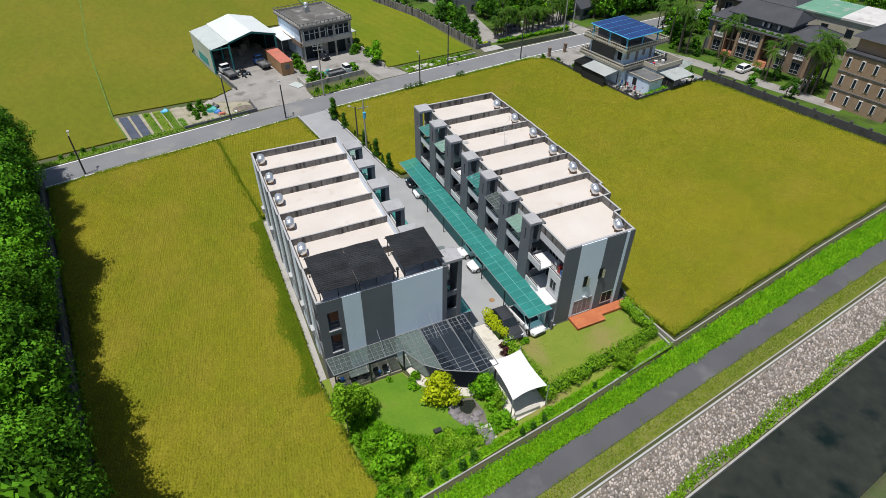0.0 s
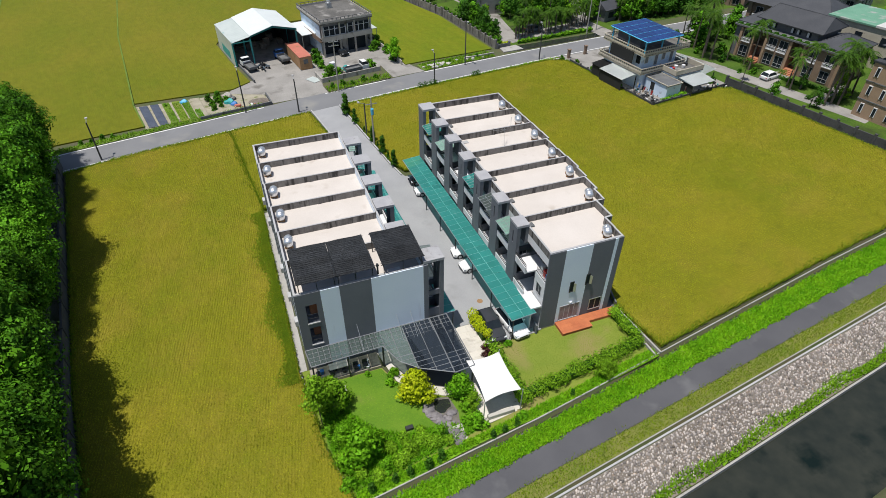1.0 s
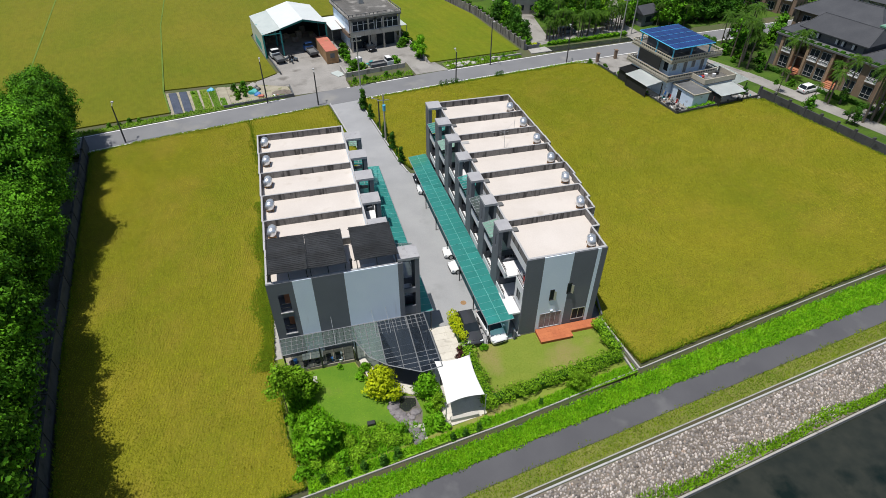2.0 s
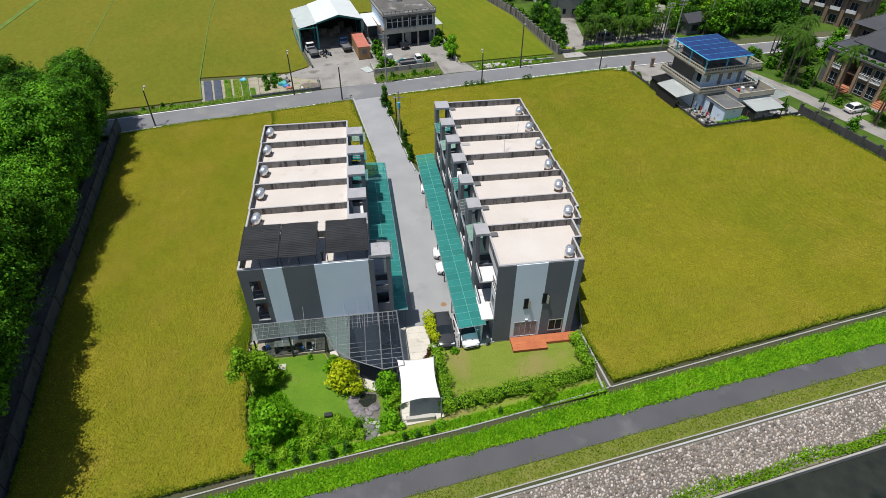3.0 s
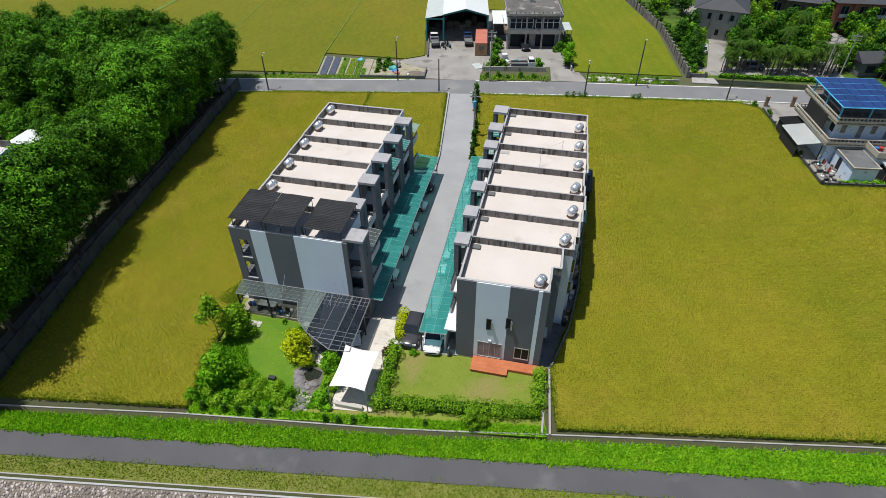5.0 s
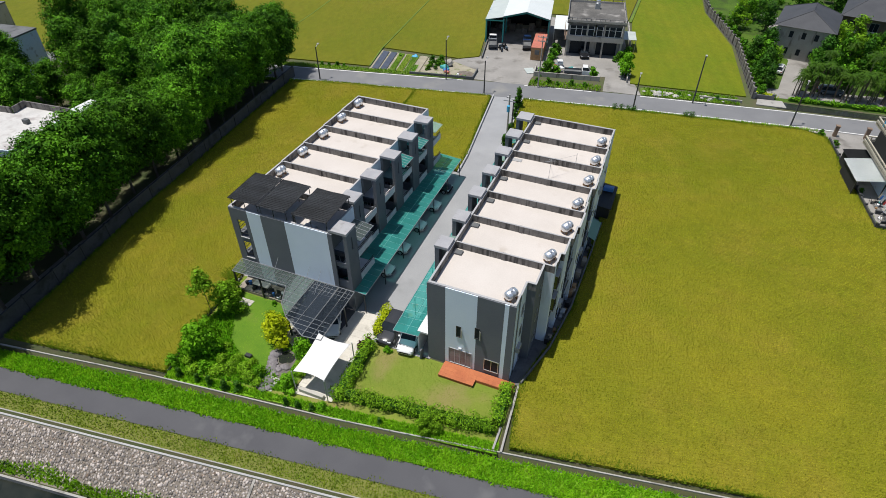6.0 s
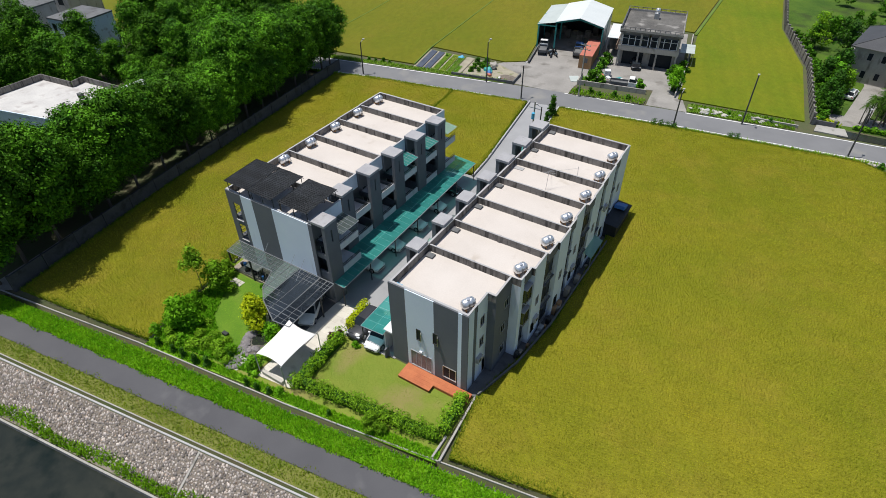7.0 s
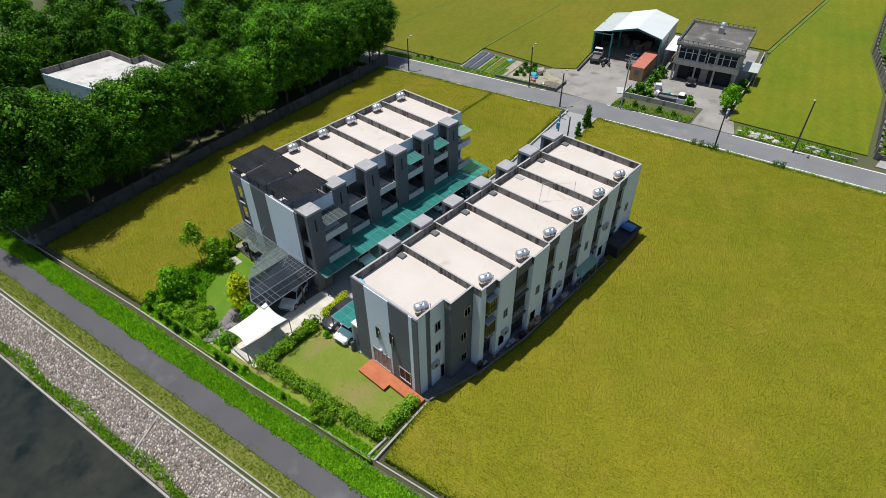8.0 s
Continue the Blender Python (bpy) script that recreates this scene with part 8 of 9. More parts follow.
for pts in (((82, 110.4, 8.6), (85.5, 112, 8.6)), ((85.5, 112, 8.6), (96.5, 118.5, 8.6)), ((73.5, 104.5, 1.0), (82, 110.4, 8.5))):
    cu = bmesh.new()
    a, b = Vector(pts[0]), Vector(pts[1])
    prev = a
    for k in range(1, 9):
        f = k / 8
        p = a.lerp(b, f) - Vector((0, 0, 0.5 * math.sin(math.pi * f)))
        rod(cu, prev, p, 0.02, n=4)
        prev = p
    solid("power_line", cu, "dark_metal", "thin black overhead power line", "cable", "overhead lines")


# ---- blue house on the field's corner ----
BH = Matrix.Translation((73.9, 73.5, 0)) @ Matrix.Rotation(radians(8), 4, "Z")
# its own axes: x east, y north from the field's corner
blue = thing("blue_house", BH, "pale blue house with beige balconies and solar roof", "house", own=True)
bm = bmesh.new()
box(bm, 1.8, 11.6, 7.0, 17.0, 0, 3.3)
part("lower_wall", bm, "house_blue", blue)
bm = bmesh.new()
box(bm, 2.2, 10.6, 7.6, 16.4, 3.5, 6.5)
part("upper_wall", bm, "house_blue", blue)
for z, (x0, x1, y0, y1) in ((3.3, (1.0, 12.2, 6.2, 17.8)), (6.5, (1.2, 12.4, 6.4, 17.4))):
    bm = bmesh.new()
    box(bm, x0, x1, y0, y1, z, z + 0.2)
    part("balcony_floor", bm, "old_roof", blue)
    for a, b, c, d in ((x0, x1, y0, y0 + 0.14), (x0, x0 + 0.14, y0 + 0.14, y1), (x0 + 0.14, x1, y1 - 0.14, y1), (x1 - 0.14, x1, y0 + 0.14, y1 - 0.14)):
        bm = bmesh.new()
        box(bm, a, b, c, d, z - 0.15, z + 0.5)
        box(bm, a, b, c, d, z + 0.84, z + 0.98)
        ln = max(b - a, d - c)
        for k in range(int(ln / 0.55)):
            px, py = (a + 0.15 + 0.55 * k, (c + d) / 2) if b - a > 1 else ((a + b) / 2, c + 0.15 + 0.55 * k)
            box(bm, px - 0.055, px + 0.055, py - 0.055, py + 0.055, z + 0.5, z + 0.84)
        part("balustrade", bm, "beige", blue)
for x in (3.2, 5.6, 7.4, 9.4):
    bm = bmesh.new()
    low = 3.9 if x in (5.6, 9.4) else 4.6
    box(bm, x - 0.35, x + 0.35, 7.53, 7.6, low, 5.8)
    rod(bm, (x, 7.53, 5.8), (x, 7.6, 5.8), 0.35, n=16)
    win = part("window", bm, "blind", blue)
    bm = bmesh.new()
    box(bm, x - 0.47, x + 0.47, 7.54, 7.598, low - 0.1, 5.8)
    rod(bm, (x, 7.54, 5.8), (x, 7.598, 5.8), 0.47, n=16)
    part("surround", bm, "wall_white", win, "white arched surround")
for y in (8.6, 12.4, 15.2):
    bm = bmesh.new()
    box(bm, 2.15, 2.22, y - 0.5, y + 0.5, 4.4, 5.8)
    part("window", bm, "pane", blue)
bm = bmesh.new()
box(bm, 1.14, 1.2, 9.0, 15.0, 4.4, 6.5)
part("dark_screen", bm, "screen", blue)
bm = bmesh.new()
box(bm, 4.6, 8.4, 11.0, 15.6, 6.7, 8.9)
part("roof_room", bm, "house_blue", blue, "pale blue room under the solar roof")
bm = bmesh.new()
box(bm, 5.2, 6.1, 10.94, 11.0, 6.72, 8.7)
part("roof_door", bm, "screen", blue)
# lower wing with terrace
bm = bmesh.new()
box(bm, 6.6, 13.2, 3.2, 7.0, 0, 3.1)
part("wing_wall", bm, "house_blue", blue)
bm = bmesh.new()
box(bm, 6.4, 13.4, 2.9, 7.0, 3.1, 3.26)
part("wing_roof", bm, "old_roof", blue)
for a, b, c, d in ((6.4, 13.4, 2.9, 3.04), (13.26, 13.4, 3.04, 7.0), (6.4, 6.54, 3.04, 7.0)):
    bm = bmesh.new()
    box(bm, a, b, c, d, 3.26, 4.1)
    part("wing_parapet", bm, "beige", blue)
for k, (x, mm) in enumerate(((8.0, "red"), (9.2, "wall_white"), (10.6, "wall_white"), (11.8, "dark_metal"), (7.4, "blue"))):
    bm = bmesh.new()
    rod(bm, (x, 5.2 + 0.5 * (k % 2), 3.26), (x, 5.2 + 0.5 * (k % 2), 3.75), 0.3, 0.34, n=10)
    ob = solid("terrace_tub", bm, mm, "tub standing on the terrace", "tub", "tubs on the terrace")
    ob.matrix_basis = BH
# solar roof
pv = thing("solar_roof", BH @ Matrix.Translation((0, 0, 6.7)), "blue solar panel roof on a sky-blue steel frame", "solar panels", own=True)


def pv_at(u, v):
    return Vector((0.95 + 8.65 * u, 6.1 + 9.65 * v, 2.5 + 0.18 * v))


pane_bm = bmesh.new()
box(pane_bm, -0.66, 0.66, -0.95, 0.95, 0, 0.035)
pane_me = mesh_of("solar_panel", pane_bm, "pv")
slope = math.atan2(0.18, 9.65)
for i in range(6):
    for j in range(5):
        c = pv_at((i + 0.5) / 6, (j + 0.5) / 5)
        piece("solar_panel", pane_me, pv, Matrix.Translation(c) @ Matrix.Rotation(slope, 4, "X") @ Matrix.Diagonal((1.04, 0.98, 1, 1)))
bm = bmesh.new()
for u in (0, 1):
    rod(bm, pv_at(u, 0) - Vector((0, 0, 0.08)), pv_at(u, 1) - Vector((0, 0, 0.08)), 0.09, n=4)
for v in (0, 0.25, 0.5, 0.75, 1):
    rod(bm, pv_at(0, v) - Vector((0, 0, 0.08)), pv_at(1, v) - Vector((0, 0, 0.08)), 0.08, n=4)
for v in np.linspace(0, 1, 6):
    rod(bm, pv_at(0, v) + Vector((0, 0, 0.03)), pv_at(1, v) + Vector((0, 0, 0.03)), 0.022, n=4)
part("frame", bm, "sky_blue", pv)
for u in (0.04, 0.5, 0.96):
    for v in (0.06, 0.5, 0.94):
        bm = bmesh.new()
        p = pv_at(u, v)
        box(bm, p.x - 0.09, p.x + 0.09, p.y - 0.09, p.y + 0.09, 0, p.z - 0.1)
        rod(bm, (p.x, p.y, p.z - 1.0), (p.x, p.y + 0.7, p.z - 0.1), 0.06, n=4)
        part("post", bm, "sky_blue", pv)
bm = bmesh.new()
box(bm, 3.0, 9.2, 9.6, 15.6, 0, 2.35)
part("stair_room", bm, "recess", pv)


def lean_to(x0, x1, y0, y1, zl, zh, roof_m, label, walls="screen", axis="x"):
    root = thing("lean_to", BH @ Matrix.Translation((x0, y0, 0)), label, "lean-to", "sheds round the blue house", own=True)
    w, d = x1 - x0, y1 - y0
    bm = bmesh.new()
    hs = ((zl, zh, zh, zl) if axis == "x" else (zl, zl, zh, zh))
    v = [bm.verts.new((px, py, h)) for (px, py), h in zip(((0, 0), (w, 0), (w, d), (0, d)), hs)]
    bm.faces.new(v)
    bmesh.ops.solidify(bm, geom=bm.faces[:], thickness=0.07)
    part("roof", bm, roof_m, root)
    for a, b, c, e in ((0.2, w - 0.2, d - 0.3, d - 0.22), (0.2, 0.28, 0.3, d - 0.3)):
        bm = bmesh.new()
        box(bm, a, b, c, e, 0, zl - 0.1)
        part("screen_wall", bm, walls, root)
    for px in (0.15, w - 0.15):
        bm = bmesh.new()
        box(bm, px - 0.06, px + 0.06, 0.1, 0.22, 0, zl - 0.08)
        part("post", bm, "dark_metal", root)
    return root


lean_to(-2.2, 1.6, 7.4, 13.6, 2.5, 3.0, "tin_white", "dark screened lean-to with pale sheet roof")
lean_to(7.4, 13.0, -0.6, 4.0, 2.4, 2.9, "tin_white", "open lean-to with pale sheet roof", axis="y")
lean_to(13.4, 16.6, 2.5, 11.0, 2.3, 2.8, "tin_pale", "long lean-to with pale sheet roof")
lean_to(-1.6, 1.4, 13.9, 16.6, 2.4, 2.7, "screen", "black netted lean-to by the gate")
hut = thing("garden_hut", BH, "small pale blue hut with dark flat roof", "hut", own=True)
bm = bmesh.new()
box(bm, 3.0, 6.4, 1.2, 6.6, 0, 2.5)
part("wall", bm, "house_blue", hut)
bm = bmesh.new()
box(bm, 2.85, 6.55, 1.0, 6.7, 2.5, 2.6)
part("roof", bm, "grey_wall", hut)
bm = bmesh.new()
for a, b, c, d in ((2.85, 6.55, 1.0, 1.14), (2.85, 6.55, 6.56, 6.7), (2.85, 2.99, 1.14, 6.56), (6.41, 6.55, 1.14, 6.56)):
    box(bm, a, b, c, d, 2.6, 2.72)
part("roof_edge", bm, "beige", hut)
bm = bmesh.new()
box(bm, 2.95, 3.0, 4.2, 5.1, 0.1, 2.1)
part("door", bm, "screen", hut)
rng = random.Random(44)
for k in range(70):
    u, v = (rng.uniform(0.3, 2.8), rng.uniform(1.2, 7.0)) if k < 54 else (rng.uniform(12.8, 17.5), rng.uniform(-0.2, 2.0))
    bm = bmesh.new()
    w, d, h = rng.uniform(0.08, 0.36), rng.uniform(0.06, 0.22), rng.uniform(0.1, 0.5)
    if k % 4 == 0:
        rod(bm, (0, 0, 0), (0, 0, h), w * 0.6, w * 0.75, 10)
    elif k % 4 == 1:
        rod(bm, (-w * 2, 0, 0.05), (w * 2, 0.05, h), 0.035, n=6)
        rod(bm, (-w * 2, d, 0.05), (w * 1.6, d * 1.4, h), 0.03, n=6)
    else:
        box(bm, -w, w, -d, d, 0, h)
        box(bm, -w - 0.03, w + 0.03, -d - 0.03, d + 0.03, h, h + 0.04)
    ob = solid("yard_clutter", bm, rng.choice(["wall_white", "debris", "rust", "dark_wall", "dark_metal", "dark_metal", "dark_wall", "grey_wall", "tin_teal", "debris"]), "odds and ends piled beside the house", "clutter", "clutter by the blue house", bevel=0.01)
    ob.matrix_basis = BH @ Matrix.Translation((u, v, 0.02)) @ Matrix.Rotation(rng.uniform(0, 3.1), 4, "Z")
for (xa, ya), (xb, yb), n in (((0.7, 2.2), (0.9, 6.4), 9), ((7.2, 0.8), (9.6, 0.9), 7)):
    line = thing("washing_line", BH @ Vector((xa, ya, 0)), "washing line hung with red, white and blue laundry", "washing line", "washing lines")
    bm = bmesh.new()
    for px, py in ((xa, ya), (xb, yb)):
        rod(bm, BH @ Vector((px, py, 0)), BH @ Vector((px, py, 1.9)), 0.03, n=6)
    rod(bm, BH @ Vector((xa, ya, 1.85)), BH @ Vector((xb, yb, 1.85)), 0.012, n=4)
    part("line_frame", bm, "galv", line)
    for k in range(n):
        f, g = (k + 0.12) / n, (k + 0.86) / n
        p, q = Vector((xa + (xb - xa) * f, ya + (yb - ya) * f, 1.84)), Vector((xa + (xb - xa) * g, ya + (yb - ya) * g, 1.84))
        drop = rng.uniform(0.5, 1.0)
        out = Vector((ya - yb, xb - xa, 0)).normalized() * rng.uniform(0.05, 0.2)
        bm = bmesh.new()
        bm.faces.new([bm.verts.new(BH @ c) for c in (p, q, q + out - Vector((0, 0, drop)), p + out * 0.6 - Vector((0, 0, drop * 0.95)))])
        bmesh.ops.solidify(bm, geom=bm.faces[:], thickness=0.015)
        part("laundry", bm, ("red", "wall_white", "house_blue", "wall_white", "red", "dark_metal", "wall_white", "blue", "beige")[k], line)
bm = bmesh.new()
prism(bm, [(73.0, 73.6), (92.5, 76.2), (89.0, 103.2), (69.2, 100.4)], -0.05, 0.02)
solid("house_plot", bm, "yard", "concrete yard round the blue house", "yard", kind="structure")
bm = bmesh.new()
for (xa, ya), (xb, yb) in (((72.9, 73.5), (69.6, 96.5)), ((72.9, 73.5), (91.0, 76.0))):
    ln, ang = math.hypot(xb - xa, yb - ya), math.atan2(yb - ya, xb - xa)
    m = Matrix.Translation((xa, ya, 0)) @ Matrix.Rotation(ang, 4, "Z")
    rbox(bm, m, 0, ln, -0.1, 0.1, 0, 0.75)
    for k in range(int(ln / 2.2)):
        rbox(bm, m, k * 2.2, k * 2.2 + 0.22, -0.14, 0.14, 0, 1.0)
solid("plot_wall", bm, "dark_wall", "low dark block wall round the plot", "wall", kind="structure")
for x, y in ((70.6, 98.8), (75.0, 99.6)):
    bm = bmesh.new()
    box(bm, x - 0.25, x + 0.25, y - 0.25, y + 0.25, 0, 1.7)
    box(bm, x - 0.32, x + 0.32, y - 0.32, y + 0.32, 1.7, 1.85)
    solid("gate_pillar", bm, "brown_tile", "tiled gate pillar at the driveway", "pillar", "gate pillars")
hedge("plot_hedge", [(75.6, 74.5), (81.5, 75.4)], 0.9, 0.9, "leaf_bright", 15, "bright green creeper hedge along the plot wall", size=0.13, dense=45)
for x, y, s in ((71.0, 90.5, 0.6), (70.3, 95.0, 0.5), (68.6, 98.0, 0.5), (72.4, 82.5, 0.3), (90, 78.5, 0.6)):
    plant(bush, x, y, 0, s)
for k in range(14):
    bm = bmesh.new()
    bmesh.ops.create_icosphere(bm, subdivisions=1, radius=0.25 + 0.03 * (k % 5))
    for v in bm.verts:
        v.co = Vector((v.co.x, v.co.y, v.co.z * 0.6)) + Vector((66.2 + 0.42 * (k % 6), 98.9 + 0.5 * (k // 6), 0.12))
    solid("field_stone", bm, "stepping", "pale stone heaped at the field's edge", "stone", "stone heap")

# ---- housing estate ----
bm = bmesh.new()
prism(bm, [(91.6, 76.2), (98.4, 44), (101, 30), (240, 40), (240, 118), (92, 105.5), (89.5, 103), (92.4, 77)], -0.05, 0.012)
prism(bm, [(58.9, 108.9), (92, 111.5), (240, 125), (240, 240), (40, 240), (49, 155), (55.8, 133.5)], -0.05, 0.012)
solid("estate_ground", bm, "estate_green", "green estate grounds with lawns and shrubs", "ground", kind="structure")


def estate_path(pts, w, label="pale paved estate path"):
    bm = bmesh.new()
    for k, ((xa, ya), (xb, yb)) in enumerate(zip(pts, pts[1:])):
        ln, ang = math.hypot(xb - xa, yb - ya), math.atan2(yb - ya, xb - xa)
        rbox(bm, Matrix.Translation((xa, ya, 0)) @ Matrix.Rotation(ang, 4, "Z"), -w / 2, ln + w / 2, -w / 2, w / 2, -0.05, 0.03 + 0.005 * k + 0.008 * (w % 1))
    solid("estate_path", bm, "yard", label, "path", kind="structure")


estate_path([(88, 106), (91, 96), (96.0, 84.5), (104.0, 58)], 3.4)
estate_path([(101.5, 76), (106, 77)], 3.0)
estate_path([(103, 66), (112, 68.5)], 1.8)
estate_path([(86.5, 108), (85.0, 118), (92, 136), (90, 165)], 4.5)
estate_path([(63, 112.6), (84, 116.5)], 4.0)
estate_path([(64.5, 113), (67, 130), (62, 160)], 3.5)


def estate_wall(pts, h, m_name, label, posts=3.0):
    bm = bmesh.new()
    for (xa, ya), (xb, yb) in zip(pts, pts[1:]):
        ln, ang = math.hypot(xb - xa, yb - ya), math.atan2(yb - ya, xb - xa)
        m = Matrix.Translation((xa, ya, 0)) @ Matrix.Rotation(ang, 4, "Z")
        rbox(bm, m, 0, ln, -0.1, 0.1, 0, h)
        for k in range(int(ln / posts) + 1):
            rbox(bm, m, k * posts, k * posts + 0.4, -0.2, 0.2, 0, h + 0.35)
    solid("estate_wall", bm, m_name, label, "wall", kind="structure")


estate_wall([(91.4, 76.6), (98.2, 44.5), (101, 31)], 1.7, "dark_wall", "dark grey estate wall with posts beside the paddy")
estate_wall([(58.6, 108.6), (55.4, 133.5), (48.6, 155), (39, 235)], 1.7, "parapet", "grey panel fence between paddy and estate", 2.2)
estate_wall([(58.6, 108.6), (62.0, 108.9)], 0.9, "grey_wall", "low dark wall along the roadside canal")
bm = bmesh.new()
prism(bm, [(62.5, 106.0), (84, 108.0), (84, 110.0), (62.5, 108.6)], -0.05, 0.06)
solid("canal", bm, "water", "dark roadside canal in front of the estate", "water", kind="structure")
bm = bmesh.new()
prism(bm, [(59.2, 106.0), (64.0, 106.4), (63.4, 109), (59.4, 108.4)], -0.05, 0.2)
solid("canal_slab", bm, "concrete", "concrete slab bridging the canal", "slab", kind="structure")
hedge("estate_hedge", [(64.5, 110.0), (84, 111.8)], 1.0, 0.9, "leaf_bright", 16, "clipped bright green hedge at the estate's front", size=0.17, dense=26)
hedge("estate_hedge", [(59.2, 109.6), (62.4, 109.8)], 1.2, 0.9, "leaf_yellow", 17, "clipped yellow-green hedge at the estate's corner", size=0.17, dense=26)


def hip_house(x, y, ang, w, d, storeys, wall_m, label, roof_m="dark_tile", bays=4, tall=3.0):
    """A villa: walls, windows in bays, tiled hip roof with eaves. Its front looks along -y in its own axes."""
    root = thing("villa", frame_at(x, y, 0, radians(ang)), label, "house", "villas of the estate", own=True)
    h = storeys * tall
    bm = bmesh.new()
    box(bm, -w / 2, w / 2, 0, d, 0, h)
    part("wall", bm, wall_m, root)
    for k in range(bays + 1):
        bm = bmesh.new()
        bx = -w / 2 + w * k / bays
        box(bm, bx - 0.4, bx + 0.4, -0.5, 0.0, 0, h - 0.2)
        part("pier", bm, wall_m, root)
    for k in range(bays):
        bx = -w / 2 + w * (k + 0.5) / bays
        for f in range(storeys):
            bm = bmesh.new()
            box(bm, bx - 0.75, bx + 0.75, -0.06, 0.02, f * tall + 0.5, f * tall + 2.3)
            pane = part("window", bm, "pane", root)
            bm = bmesh.new()
            for a in (bx - 0.8, bx - 0.03, bx + 0.74):
                box(bm, a, a + 0.06, -0.1, 0.0, f * tall + 0.45, f * tall + 2.35)
            box(bm, bx - 0.8, bx + 0.8, -0.1, 0.0, f * tall + 2.3, f * tall + 2.36)
            box(bm, bx - 0.8, bx + 0.8, -0.1, 0.0, f * tall + 0.44, f * tall + 0.5)
            part("window_frame", bm, "coping", pane)
            if f:
                bm = bmesh.new()
                box(bm, bx - 1.1, bx + 1.1, -0.75, -0.02, f * tall + 0.1, f * tall + 0.25)
                box(bm, bx - 1.1, bx + 1.1, -0.75, -0.68, f * tall + 0.25, f * tall + 0.85)
                part("balcony", bm, "wall_white", root)
    for s in (-1, 1):
        for f in range(storeys):
            for q in (0.25, 0.5, 0.75):
                bm = bmesh.new()
                xs = sorted((s * w / 2 - s * 0.02, s * w / 2 + s * 0.05))
                box(bm, xs[0], xs[1], d * q - 0.35, d * q + 0.35, f * tall + 1.0, f * tall + 2.2)
                part("side_window", bm, "pane", root)
    e, rise_h = 0.8, d * 0.27
    bm = bmesh.new()
    v = [bm.verts.new(p) for p in ((-w / 2 - e, -e - 0.4, h - 0.1), (w / 2 + e, -e - 0.4, h - 0.1), (w / 2 + e, d + e, h - 0.1), (-w / 2 - e, d + e, h - 0.1), (-w / 2 + d * 0.35, d / 2, h + rise_h), (w / 2 - d * 0.35, d / 2, h + rise_h))]
    for f in ((0, 1, 5, 4), (1, 2, 5), (2, 3, 4, 5), (3, 0, 4), (3, 2, 1, 0)):
        bm.faces.new([v[i] for i in f])
    part("roof", bm, roof_m, root, "dark grey tiled hip roof")
    bm = bmesh.new()
    rod(bm, v_co := Vector((-w / 2 + d * 0.35, d / 2, h + rise_h)), Vector((w / 2 - d * 0.35, d / 2, h + rise_h)), 0.12, n=6)
    for a in ((-w / 2 - e, -e - 0.4), (-w / 2 - e, d + e)):
        rod(bm, (a[0], a[1], h - 0.1), v_co, 0.09, n=5)
    for a in ((w / 2 + e, -e - 0.4), (w / 2 + e, d + e)):
        rod(bm, (a[0], a[1], h - 0.1), (w / 2 - d * 0.35, d / 2, h + rise_h), 0.09, n=5)
    part("ridge", bm, "dark_tile", root)
    return root


def block_house(x, y, ang, w, d, h, wall_m, label, roof_m="dark_tile"):
    """A flat-fronted apartment house with slit windows and a stepped top floor."""
    root = thing("apartment_house", frame_at(x, y, 0, radians(ang)), label, "house", "apartment houses", own=True)
    bm = bmesh.new()
    box(bm, -w / 2, w / 2, 0, d, 0, h)
    part("wall", bm, wall_m, root)
    for f in range(int(h / 3.1)):
        bm = bmesh.new()
        box(bm, -w / 2 - 0.12, w / 2 + 0.12, -0.12, d, (f + 1) * 3.1 - 0.16, (f + 1) * 3.1)
        part("floor_band", bm, "grey_wall", root)
        for k in range(int(w / 2.2)):
            wx = -w / 2 + 1.1 + 2.2 * k
            bm = bmesh.new()
            box(bm, wx - 0.22, wx + 0.22, -0.1, 0.02, f * 3.1 + 0.9, f * 3.1 + 2.3)
            pane = part("window", bm, "pane", root)
            bm = bmesh.new()
            box(bm, wx - 0.32, wx + 0.32, -0.16, 0.0, f * 3.1 + 2.3, f * 3.1 + 2.42)
            box(bm, wx - 0.32, wx - 0.22, -0.14, 0.0, f * 3.1 + 0.8, f * 3.1 + 2.3)
            box(bm, wx + 0.22, wx + 0.32, -0.14, 0.0, f * 3.1 + 0.8, f * 3.1 + 2.3)
            part("window_frame", bm, "wall_white", pane)
        for k in range(int(d / 2.6)):
            for s in (-1, 1):
                bm = bmesh.new()
                xs = sorted((s * w / 2 - s * 0.02, s * w / 2 + s * 0.06))
                box(bm, *xs, 0.9 + 2.6 * k, 1.9 + 2.6 * k, f * 3.1 + 0.8, f * 3.1 + 2.2)
                part("side_window", bm, "pane", root)
    bm = bmesh.new()
    box(bm, -w / 2 + 0.6, w / 2 - 0.3, 1.6, d - 0.3, h, h + 2.6)
    part("top_floor", bm, wall_m, root)
    bm = bmesh.new()
    v = [bm.verts.new(p) for p in ((-w / 2 - 0.5, 0.6, h + 2.4), (w / 2 + 0.5, 0.6, h + 2.4), (w / 2 + 0.5, d + 0.5, h + 2.4), (-w / 2 - 0.5, d + 0.5, h + 2.4), (-w / 2 + 2.5, d / 2 + 0.5, h + 4.0), (w / 2 - 2.5, d / 2 + 0.5, h + 4.0))]
    for f in ((0, 1, 5, 4), (1, 2, 5), (2, 3, 4, 5), (3, 0, 4), (3, 2, 1, 0)):
        bm.faces.new([v[i] for i in f])
